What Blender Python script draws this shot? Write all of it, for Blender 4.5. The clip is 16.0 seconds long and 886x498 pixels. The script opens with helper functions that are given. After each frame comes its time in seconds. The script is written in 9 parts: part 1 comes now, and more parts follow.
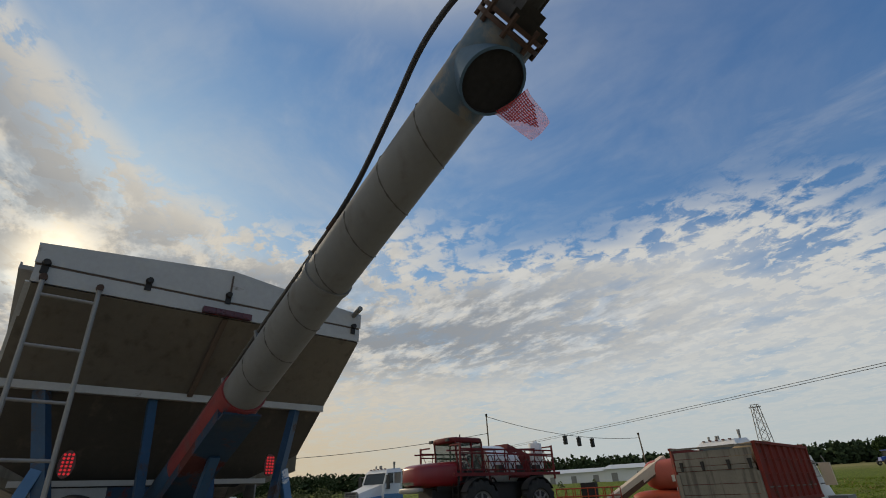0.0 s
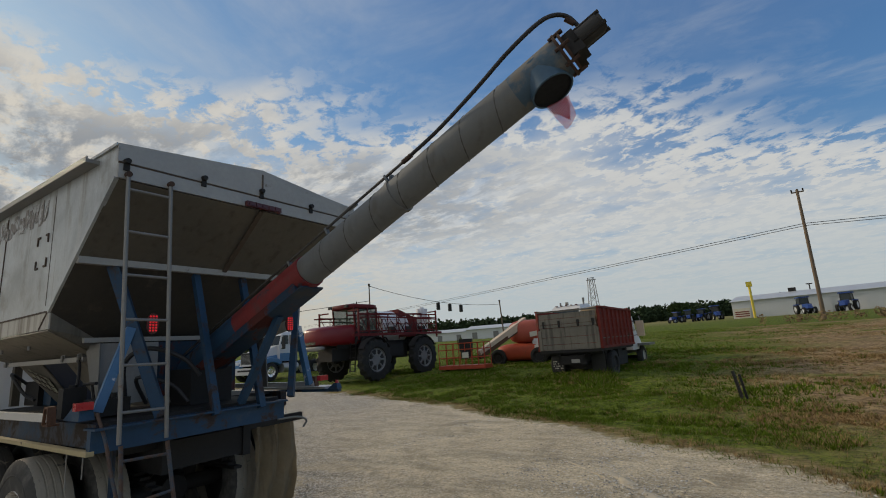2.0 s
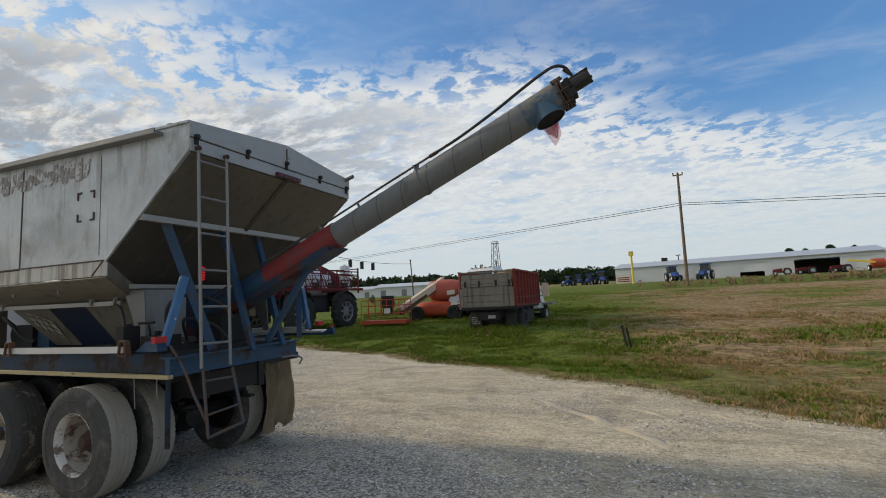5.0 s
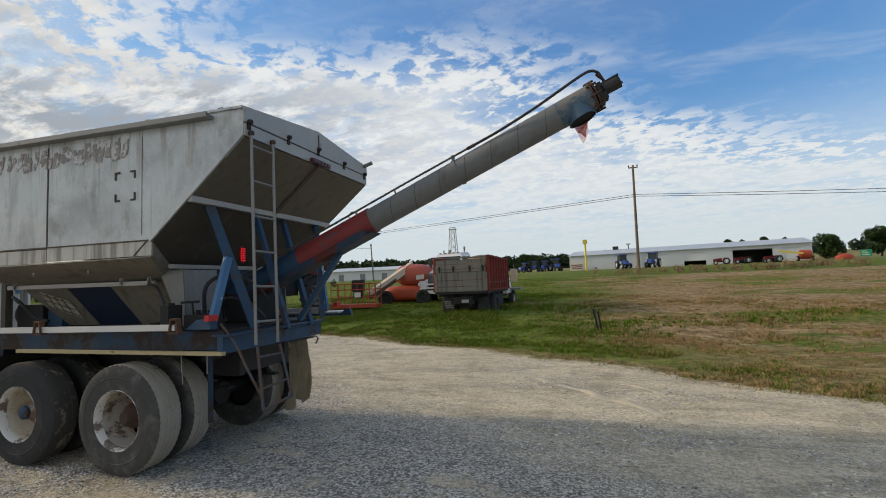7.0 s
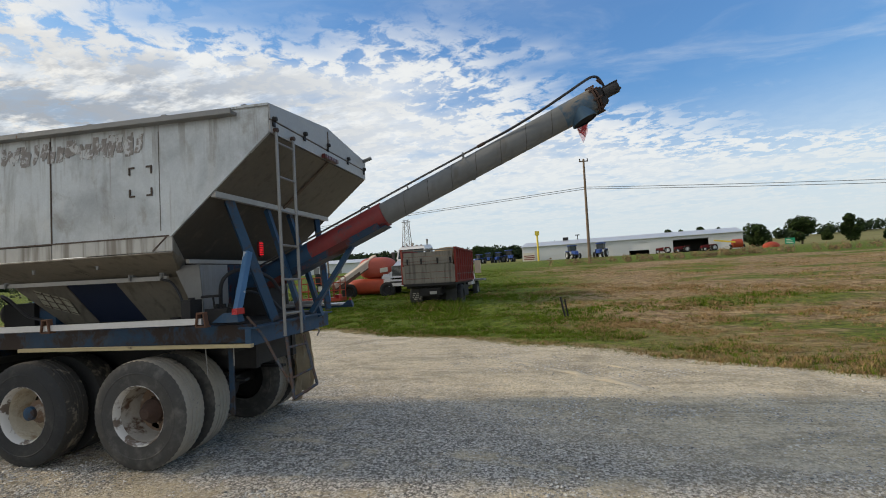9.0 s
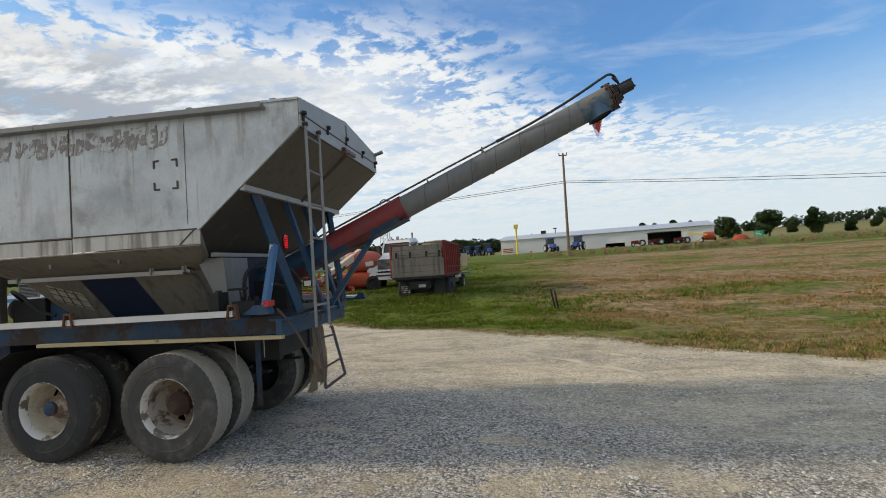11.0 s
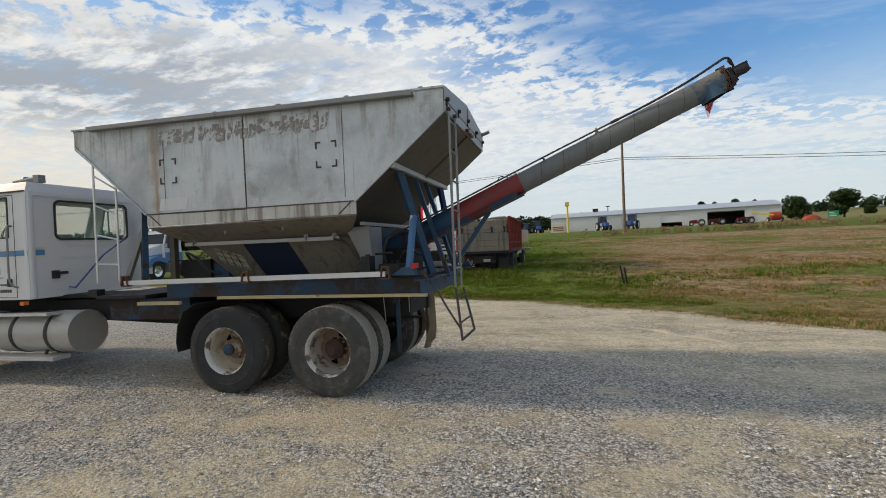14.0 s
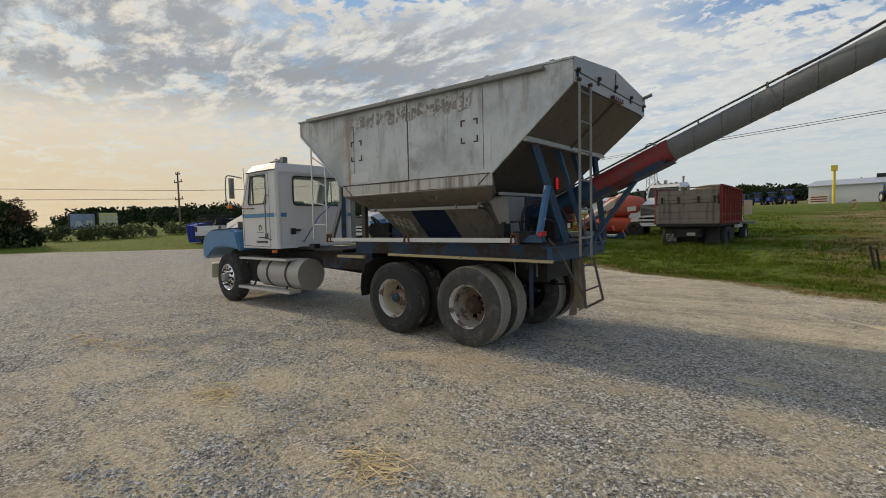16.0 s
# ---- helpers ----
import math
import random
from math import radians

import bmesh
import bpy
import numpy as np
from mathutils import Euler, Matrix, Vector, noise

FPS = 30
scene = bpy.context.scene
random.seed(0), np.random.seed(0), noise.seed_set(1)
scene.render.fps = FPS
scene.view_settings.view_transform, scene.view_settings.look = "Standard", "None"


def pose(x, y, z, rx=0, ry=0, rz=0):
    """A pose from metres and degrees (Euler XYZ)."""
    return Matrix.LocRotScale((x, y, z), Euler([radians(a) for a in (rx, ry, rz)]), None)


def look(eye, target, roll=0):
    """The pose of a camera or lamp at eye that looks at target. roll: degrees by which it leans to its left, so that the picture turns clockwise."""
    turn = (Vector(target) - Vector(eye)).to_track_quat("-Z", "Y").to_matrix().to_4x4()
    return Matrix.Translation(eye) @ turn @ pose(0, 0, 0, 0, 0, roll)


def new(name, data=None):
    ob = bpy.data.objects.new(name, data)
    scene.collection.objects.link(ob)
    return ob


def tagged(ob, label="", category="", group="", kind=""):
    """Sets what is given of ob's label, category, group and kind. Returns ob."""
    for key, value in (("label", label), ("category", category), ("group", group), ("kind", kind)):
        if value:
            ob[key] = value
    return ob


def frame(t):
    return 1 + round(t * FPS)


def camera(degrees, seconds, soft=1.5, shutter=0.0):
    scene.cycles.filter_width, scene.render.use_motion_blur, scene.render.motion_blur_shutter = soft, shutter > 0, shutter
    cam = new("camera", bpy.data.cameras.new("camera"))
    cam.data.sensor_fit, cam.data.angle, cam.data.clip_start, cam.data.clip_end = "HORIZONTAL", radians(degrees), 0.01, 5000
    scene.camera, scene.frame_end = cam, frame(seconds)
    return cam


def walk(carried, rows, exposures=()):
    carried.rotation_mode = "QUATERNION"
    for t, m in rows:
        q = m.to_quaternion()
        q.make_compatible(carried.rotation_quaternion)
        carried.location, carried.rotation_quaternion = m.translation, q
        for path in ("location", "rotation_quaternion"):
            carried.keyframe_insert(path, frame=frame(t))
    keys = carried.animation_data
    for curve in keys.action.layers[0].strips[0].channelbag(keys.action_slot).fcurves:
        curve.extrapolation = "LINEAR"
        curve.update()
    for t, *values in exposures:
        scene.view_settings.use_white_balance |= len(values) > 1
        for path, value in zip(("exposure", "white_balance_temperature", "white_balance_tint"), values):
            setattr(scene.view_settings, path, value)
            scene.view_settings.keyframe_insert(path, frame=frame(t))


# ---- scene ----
cam = camera(86.5, 16.0, soft=1.0)
PATH = [
    (0, (5.167, 0.203, 1.779), (3.808, 1.343, 2.704), -2.5),
    (0.5, (5.23, -0.202, 1.776), (3.924, 1.101, 2.548), -2.3),
    (1, (5.313, -0.59, 1.769), (4.056, 0.832, 2.397), -2.5),
    (1.5, (5.236, -0.968, 1.72), (4.039, 0.55, 2.23), -3.3),
    (2, (5.229, -1.334, 1.708), (4.089, 0.259, 2.112), -3.9),
    (2.5, (5.225, -1.671, 1.7), (4.149, -0.017, 2.024), -4.3),
    (3, (5.057, -1.918, 1.679), (4.034, -0.221, 1.951), -4.4),
    (3.5, (5.008, -2.14, 1.689), (4.041, -0.405, 1.924), -4.3),
    (4, (5.06, -2.355, 1.691), (4.147, -0.591, 1.921), -4.0),
    (6.5, (4.688, -3.22, 1.689), (3.983, -1.356, 1.853), -1.8),
    (7, (4.447, -3.353, 1.695), (3.788, -1.47, 1.836), -2.3),
    (7.5, (4.316, -3.54, 1.677), (3.71, -1.639, 1.804), -2.7),
    (8, (4.205, -3.717, 1.702), (3.654, -1.798, 1.82), -2.9),
    (8.5, (4.031, -3.765, 1.703), (3.528, -1.832, 1.811), -3.1),
    (11, (3.499, -4.027, 1.71), (3.122, -2.064, 1.777), -3.7),
    (11.5, (3.103, -4.078, 1.694), (2.764, -2.108, 1.747), -3.5),
    (12, (2.783, -4.251, 1.682), (2.493, -2.272, 1.718), -3.1),
    (12.5, (2.514, -4.434, 1.688), (2.26, -2.45, 1.713), -2.7),
    (13, (2.285, -4.552, 1.683), (2.013, -2.571, 1.695), -2.6),
    (13.5, (2.5, -4.681, 1.639), (2.115, -2.718, 1.643), -2.9),
    (14, (2.8, -4.816, 1.675), (2.232, -2.898, 1.655), -2.7),
    (14.5, (3.137, -4.863, 1.672), (2.318, -3.039, 1.625), -2.4),
    (15, (3.438, -4.851, 1.69), (2.369, -3.162, 1.606), -2.0),
    (15.5, (3.664, -4.771, 1.662), (2.439, -3.193, 1.556), -1.6),
    (16, (3.781, -4.792, 1.633), (2.452, -3.302, 1.514), -1.4),
]
EXPOSURES = [(0.0, -0.22, 7250, 10), (1.5, -0.30, 7150, 10), (2.0, -0.24, 7100, 10), (2.5, -0.08, 7000, 10), (3.0, 0.0, 6950, 10), (4.0, 0.08, 6900, 10), (6.5, 0.2, 6900, 10), (8.0, 0.26, 6900, 10), (12.5, 0.40, 6900, 10), (14.5, 0.2, 7050, 10), (16.0, 0.04, 7250, 10)]
walk(cam, [(t, look(eye, target, roll)) for t, eye, target, roll in PATH], EXPOSURES)

# ---- world and sun ----
SUN_AZ, SUN_EL = radians(183.0), radians(21.5)
sun_dir = Vector((math.cos(SUN_EL) * math.cos(SUN_AZ), math.cos(SUN_EL) * math.sin(SUN_AZ), math.sin(SUN_EL)))


class Net:
    """A small helper to write shader node trees."""

    def __init__(self, tree):
        self.t = tree

    def n(self, kind, **kw):
        node = self.t.nodes.new(kind)
        for k, v in kw.items():
            if k == "op":
                node.operation = v
            elif k == "blend":
                node.blend_type = v
            elif k == "dtype":
                node.data_type = v
        return node

    def put(self, sock, v):
        if isinstance(v, bpy.types.NodeSocket):
            self.t.links.new(v, sock)
        elif isinstance(v, (tuple, list)) and len(v) == 3 and sock.type == "RGBA":
            sock.default_value = (*v, 1)
        else:
            sock.default_value = v

    def math(self, op, a, b=0.0, clamp=False):
        m = self.n("ShaderNodeMath", op=op)
        m.use_clamp = clamp
        self.put(m.inputs[0], a)
        self.put(m.inputs[1], b)
        return m.outputs[0]

    def mix(self, f, a, b, blend="MIX"):
        m = self.n("ShaderNodeMixRGB", blend=blend)
        self.put(m.inputs[0], f)
        self.put(m.inputs[1], a)
        self.put(m.inputs[2], b)
        return m.outputs[0]

    def noise(self, vec, scale, detail=4.0, rough=0.55, dist=0.0):
        m = self.n("ShaderNodeTexNoise")
        if vec is not None:
            self.put(m.inputs["Vector"], vec)
        m.inputs["Scale"].default_value, m.inputs["Detail"].default_value = scale, detail
        m.inputs["Roughness"].default_value, m.inputs["Distortion"].default_value = rough, dist
        return m.outputs["Fac"]

    def ramp(self, f, lo, hi, a=0.0, b=1.0):
        m = self.n("ShaderNodeMapRange")
        m.interpolation_type = "SMOOTHSTEP"
        self.put(m.inputs[0], f)
        m.inputs[1].default_value, m.inputs[2].default_value = lo, hi
        m.inputs[3].default_value, m.inputs[4].default_value = a, b
        return m.outputs[0]

    def scaled(self, vec, s, rot=(0, 0, 0), loc=(0, 0, 0)):
        m = self.n("ShaderNodeMapping")
        self.put(m.inputs["Vector"], vec)
        m.inputs["Scale"].default_value, m.inputs["Rotation"].default_value = s, rot
        m.inputs["Location"].default_value = loc
        return m.outputs[0]

    def sep(self, vec):
        m = self.n("ShaderNodeSeparateXYZ")
        self.put(m.inputs[0], vec)
        return m.outputs

    def comb(self, x, y, z):
        m = self.n("ShaderNodeCombineXYZ")
        for i, v in enumerate((x, y, z)):
            self.put(m.inputs[i], v)
        return m.outputs[0]


def build_world():
    w = bpy.data.worlds.new("sky")
    w.use_nodes = True
    scene.world = w
    t = w.node_tree
    t.nodes.clear()
    k = Net(t)
    sky = k.n("ShaderNodeTexSky")
    sky.sky_type, sky.sun_disc = "NISHITA", False
    sky.sun_elevation, sky.sun_rotation = SUN_EL, math.pi / 2 - SUN_AZ
    sky.air_density, sky.dust_density, sky.ozone_density = 1.0, 0.7, 1.6
    d = k.n("ShaderNodeTexCoord").outputs["Generated"]
    x, y, z = k.sep(d)
    zc = k.math("ADD", k.math("MAXIMUM", z, 0.0), 0.10)
    uv = k.comb(k.math("DIVIDE", x, zc), k.math("DIVIDE", y, zc), 0.0)
    # a sheet of cloud whose upper edge sinks away from the sun, fleecy at that edge, and thin veils above it
    broad = k.noise(k.scaled(uv, (0.5, 0.8, 1), rot=(0, 0, 0.3), loc=(3.1, 1.7, 0)), 1.0, 5.0, 0.55, 0.5)
    puff = k.noise(k.scaled(uv, (1.0, 1.05, 1), rot=(0, 0, 0.5)), 10.0, 7.0, 0.64, 0.3)
    clump = k.noise(k.scaled(uv, (0.8, 1.15, 1), rot=(0, 0, 0.45), loc=(1.3, 0.2, 0)), 2.6, 5.0, 0.6, 0.2)
    thin = k.noise(k.scaled(uv, (0.7, 1.2, 1), rot=(0, 0, -0.45), loc=(0.7, 0.4, 0)), 2.4, 6.0, 0.62, 0.6)
    toward = k.math("ADD", k.math("MULTIPLY", x, sun_dir.x), k.math("MULTIPLY", y, sun_dir.y))
    rim = k.ramp(toward, -0.75, 0.30, 0.15, 0.50)
    # extra cloud added in the unseen southern half to raise the ambient light
    rim = k.math("ADD", rim, k.ramp(y, 0.10, -0.60, 0.0, 0.45))
    inside = k.math("ADD", k.math("SUBTRACT", rim, z), k.math("MULTIPLY", k.math("SUBTRACT", broad, 0.5), 0.40))
    body = k.ramp(inside, -0.05, 0.07)
    deep = k.ramp(inside, 0.02, 0.15)
    fl = k.ramp(k.math("ADD", k.math("MULTIPLY", puff, 0.62), k.math("MULTIPLY", clump, 0.38)), 0.425, 0.525)
    fleece = k.math("MULTIPLY", body, fl)
    sheet = k.math("MULTIPLY", deep, k.ramp(clump, 0.26, 0.52, 0.50, 0.95))
    cover = k.math("MAXIMUM", fleece, sheet)
    # thin veils, thickened at the unseen zenith to whiten the ambient light
    cover = k.math("MAXIMUM", cover, k.math("MULTIPLY", k.ramp(thin, 0.46, 0.80), k.ramp(z, 0.72, 0.95, 0.27, 0.95)))
    veil = k.noise(k.scaled(uv, (0.55, 0.9, 1), rot=(0, 0, 0.9), loc=(2.2, 3.4, 0)), 1.7, 6.0, 0.60, 0.9)
    veil = k.math("MULTIPLY", k.ramp(veil, 0.36, 0.70, 0.02, 0.34), k.ramp(toward, -0.20, 0.55, 0.15, 1.0))
    cover = k.math("MAXIMUM", cover, veil)
    cover = k.math("MAXIMUM", cover, k.ramp(z, 0.34, 0.04, 0.0, 0.93))
    # cloud added at the unseen zenith, makes the ambient light less blue
    cover = k.math("MAXIMUM", cover, k.ramp(z, 0.74, 0.90, 0.0, 0.85))
    # cloud light: white, greyer where thick, warm low towards the sun
    near = k.ramp(toward, 0.45, 0.98)
    dapple = k.noise(k.scaled(uv, (0.9, 1.6, 1), rot=(0, 0, 0.4)), 3.4, 5.0, 0.66, 0.2)
    thick = k.math("MULTIPLY", k.ramp(dapple, 0.38, 0.55), k.ramp(toward, 0.15, 0.70, 0.15, 1.0))
    thick = k.math("MULTIPLY", thick, k.math("MULTIPLY", k.ramp(z, 0.16, 0.27), k.ramp(inside, 0.0, 0.20)))
    white = k.mix(near, (0.58, 0.61, 0.635), (0.61, 0.585, 0.535))
    white = k.mix(k.math("MULTIPLY", k.ramp(puff, 0.58, 0.42), 0.42), white, (0.46, 0.51, 0.58))
    cloud = k.mix(k.math("MULTIPLY", thick, 0.85), white, (0.20, 0.23, 0.28))
    low = k.mix(near, (0.445, 0.51, 0.56), (0.56, 0.46, 0.31))
    cloud = k.mix(k.ramp(z, 0.28, 0.03), cloud, low)
    blue = k.mix(1.0, sky.outputs[0], (0.060, 0.108, 0.186), "MULTIPLY")
    blue = k.mix(1.0, blue, k.mix(1.0, k.mix(1.0, blue, (0.9, 0.9, 0.9), "MULTIPLY"), (1.0, 1.0, 1.0), "ADD"), "DIVIDE")
    blue = k.mix(1.0, blue, (1.14, 1.14, 1.14), "MULTIPLY")
    col = k.mix(k.math("MULTIPLY", cover, 0.95), blue, cloud)
    aim = k.math("MAXIMUM", k.math("ADD", toward, k.math("MULTIPLY", z, sun_dir.z)), 0.0)
    glow = k.math("POWER", aim, 700.0)
    col = k.mix(k.math("MULTIPLY", glow, 0.85), col, (1.6, 1.45, 1.15))
    bg = k.n("ShaderNodeBackground")
    k.put(bg.inputs[0], col)
    bg.inputs[1].default_value = 1.2
    out = k.n("ShaderNodeOutputWorld")
    t.links.new(bg.outputs[0], out.inputs[0])


build_world()
sun = new("sun", bpy.data.lights.new("sun", "SUN"))
sun.data.energy, sun.data.angle, sun.data.color = 2.35, radians(4.0), (1.0, 0.86, 0.66)
sun.matrix_world = look(sun_dir * 60, (0, 0, 0))


# ---- materials ----
def surface(name, base, rough=0.6, metal=0.0, var=0.25, scale=2.0, fine=30.0, spot=None, spot_at=(0.58, 0.68), spot_scale=3.0, streak=None, streak_at=(0.5, 0.75), bump=0.15, emit=0.0, spec=0.5, islands=0.0, dust=None, dust_at=(0.5, 0.7)):
    """A worn surface: broad and fine variation, spots (rust, flaking), streaks that run down, dust."""
    m = bpy.data.materials.new(name)
    m.use_nodes = True
    t = m.node_tree
    k = Net(t)
    bs = t.nodes["Principled BSDF"]
    co = k.n("ShaderNodeTexCoord").outputs["Object"]
    a = k.noise(co, scale, 5.0, 0.6)
    b = k.noise(co, fine, 3.0, 0.6)
    v = k.math("ADD", k.math("MULTIPLY", k.math("SUBTRACT", a, 0.5), 2.2 * var), k.math("MULTIPLY", k.math("SUBTRACT", b, 0.5), 1.0 * var))
    if islands:
        rnd = k.n("ShaderNodeNewGeometry").outputs["Random Per Island"]
        v = k.math("ADD", v, k.math("MULTIPLY", k.math("SUBTRACT", rnd, 0.5), islands))
    f = k.math("ADD", v, 1.0)
    col = k.mix(1.0, tuple(base), k.comb(f, f, f), "MULTIPLY")
    rg = k.math("ADD", k.math("MULTIPLY", k.math("SUBTRACT", a, 0.5), 0.25), rough, True)
    if streak:
        s = k.noise(k.scaled(co, (9.0, 9.0, 0.7)), 1.0, 4.0, 0.6)
        col = k.mix(k.math("MULTIPLY", k.ramp(s, *streak_at), 0.75), col, streak)
    if dust:
        s = k.noise(co, scale * 1.7, 6.0, 0.65)
        col = k.mix(k.math("MULTIPLY", k.ramp(s, *dust_at), 0.8), col, dust)
    if spot:
        s = k.noise(co, spot_scale, 6.0, 0.7, 0.4)
        mask = k.ramp(s, *spot_at)
        col = k.mix(mask, col, spot)
        rg = k.math("MAXIMUM", rg, k.math("MULTIPLY", mask, 0.85))
        if metal:
            k.put(bs.inputs["Metallic"], k.math("MULTIPLY", k.math("SUBTRACT", 1.0, mask), metal))
    if metal and not spot:
        bs.inputs["Metallic"].default_value = metal
    k.put(bs.inputs["Base Color"], col)
    k.put(bs.inputs["Roughness"], rg)
    bs.inputs["Specular IOR Level"].default_value = spec
    if emit:
        bs.inputs["Emission Color"].default_value = (*base, 1)
        bs.inputs["Emission Strength"].default_value = emit
    if bump:
        bp = k.n("ShaderNodeBump")
        bp.inputs["Strength"].default_value, bp.inputs["Distance"].default_value = bump, 0.01
        k.put(bp.inputs["Height"], k.math("ADD", b, k.math("MULTIPLY", a, 2.0)))
        t.links.new(bp.outputs[0], bs.inputs["Normal"])
    return m


def glassy(name, tint, rough=0.02, alpha=0.25):
    m = bpy.data.materials.new(name)
    m.use_nodes = True
    t = m.node_tree
    k = Net(t)
    bs = t.nodes["Principled BSDF"]
    bs.inputs["Base Color"].default_value = (*tint, 1)
    bs.inputs["Roughness"].default_value, bs.inputs["Alpha"].default_value = rough, alpha
    bs.inputs["Specular IOR Level"].default_value = 0.35
    return m


M = {}
M["dullalu"] = surface("dull_aluminium_bar", (0.36, 0.35, 0.33), 0.55, 0.3, 0.2, 3, 30, spot=(0.14, 0.12, 0.10), spot_at=(0.62, 0.72), spot_scale=5)


def hopper_metal():
    """Oxidised aluminium sheet: chalky patches, grey stains, brown dribbles that run down, scratches."""
    m = bpy.data.materials.new("oxidised_hopper_sheet")
    m.use_nodes = True
    t = m.node_tree
    k = Net(t)
    bs = t.nodes["Principled BSDF"]
    co = k.n("ShaderNodeTexCoord").outputs["Object"]
    broad = k.noise(co, 1.1, 5, 0.6, 0.4)
    run = k.noise(k.scaled(co, (3.0, 3.0, 0.7)), 1.0, 5, 0.62, 0.6)
    thin = k.noise(k.scaled(co, (26.0, 26.0, 0.9), loc=(2.0, 0, 0)), 1.0, 4, 0.6)
    grit = k.noise(co, 60.0, 3, 0.6)
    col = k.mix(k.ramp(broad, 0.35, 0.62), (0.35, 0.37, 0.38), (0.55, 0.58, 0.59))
    col = k.mix(k.math("MULTIPLY", k.ramp(run, 0.52, 0.70), 0.5), col, (0.22, 0.21, 0.19))
    col = k.mix(k.math("MULTIPLY", k.ramp(thin, 0.60, 0.78), 0.4), col, (0.18, 0.145, 0.11))
    col = k.mix(k.math("MULTIPLY", k.ramp(run, 0.42, 0.32), 0.6), col, (0.52, 0.52, 0.50))
    blot = k.noise(k.scaled(co, (1.0, 1.0, 0.7), loc=(5.0, 0, 3.0)), 2.3, 6, 0.7, 0.5)
    col = k.mix(k.math("MULTIPLY", k.ramp(blot, 0.54, 0.68), 0.45), col, (0.24, 0.21, 0.17))
    hx, hy, hz = k.sep(co)
    wob = k.math("MULTIPLY", k.math("SUBTRACT", k.noise(k.scaled(co, (2.0, 2.0, 1.2)), 2.0, 5, 0.65), 0.5), 0.30)
    at = k.math("ABSOLUTE", k.math("ADD", k.math("ADD", hx, 2.17), wob))
    run2 = k.math("MULTIPLY", k.ramp(at, 0.11, 0.0), k.ramp(k.noise(k.scaled(co, (9.0, 9.0, 0.6)), 1.0, 4, 0.6), 0.36, 0.60))
    col = k.mix(k.math("MULTIPLY", run2, 0.75), col, (0.27, 0.165, 0.075))
    drip = k.math("MULTIPLY", k.ramp(k.noise(k.scaled(co, (16.0, 16.0, 0.8), loc=(4.0, 0, 0)), 1.0, 5, 0.62), 0.50, 0.62), k.ramp(k.math("ADD", hz, k.math("MULTIPLY", k.noise(k.scaled(co, (6.0, 6.0, 0.1)), 1.0, 3, 0.6), 0.5)), 2.95, 3.45))
    col = k.mix(k.math("MULTIPLY", drip, 0.5), col, (0.21, 0.185, 0.15))
    spec = k.ramp(k.noise(k.scaled(co, (3.0, 3.0, 1.2), loc=(0, 2, 0)), 5.0, 5, 0.7), 0.68, 0.74)
    col = k.mix(k.math("MULTIPLY", spec, 0.45), col, (0.17, 0.12, 0.08))
    g = k.math("ADD", k.math("MULTIPLY", k.math("SUBTRACT", grit, 0.5), 0.25), 1.0)
    col = k.mix(1.0, col, k.comb(g, g, g), "MULTIPLY")
    k.put(bs.inputs["Base Color"], col)
    bs.inputs["Metallic"].default_value = 0.55
    k.put(bs.inputs["Roughness"], k.math("ADD", k.math("MULTIPLY", broad, 0.25), 0.42))
    bp = k.n("ShaderNodeBump")
    bp.inputs["Strength"].default_value, bp.inputs["Distance"].default_value = 0.12, 0.02
    k.put(bp.inputs["Height"], k.math("ADD", k.noise(co, 2.2, 3, 0.5), k.math("MULTIPLY", grit, 0.06)))
    t.links.new(bp.outputs[0], bs.inputs["Normal"])
    return m


M["alu"] = hopper_metal()
# dirty metal, toned down further to carry the shade of the undersides
M["alu_low"] = surface("dirty_shaded_aluminium", (0.115, 0.103, 0.083), 0.65, 0.15, 0.30, 1.2, 18, streak=(0.06, 0.05, 0.04), streak_at=(0.5, 0.75), bump=0.08)
M["skirt"] = surface("streaked_skirt_sheet", (0.47, 0.46, 0.43), 0.5, 0.4, 0.18, 2.0, 30, streak=(0.15, 0.125, 0.095), streak_at=(0.46, 0.66), spot=(0.22, 0.15, 0.09), spot_at=(0.62, 0.70), spot_scale=4)
M["gusset"] = surface("dull_gusset_sheet", (0.20, 0.20, 0.195), 0.6, 0.3, 0.2, 2, 25, streak=(0.12, 0.11, 0.10), streak_at=(0.5, 0.75))
M["seam"] = surface("rusty_seam", (0.085, 0.062, 0.048), 0.85, 0.0, 0.4, 3, 40)
M["flaked"] = surface("flaked_lettering", (0.26, 0.24, 0.225), 0.8, 0.1, 0.35, 5, 40, spot=(0.50, 0.51, 0.51), spot_at=(0.50, 0.55), spot_scale=11.0)
M["patch"] = surface("pale_patch", (0.56, 0.57, 0.57), 0.6, 0.2, 0.10, 3, 30)
M["steel"] = surface("galvanised_steel", (0.22, 0.22, 0.215), 0.5, 0.5, 0.20, 4, 40, spot=(0.14, 0.09, 0.06), spot_at=(0.62, 0.72), spot_scale=6)
M["rail"] = surface("bright_aluminium_rail", (0.60, 0.60, 0.60), 0.40, 0.6, 0.14, 3, 30, bump=0.04)
M["blue"] = surface("worn_blue_paint", (0.015, 0.052, 0.104), 0.55, 0.0, 0.3, 2.5, 25, spot=(0.05, 0.036, 0.032), spot_at=(0.52, 0.62), spot_scale=3.5, dust=(0.08, 0.09, 0.10), dust_at=(0.55, 0.85), spec=0.35)
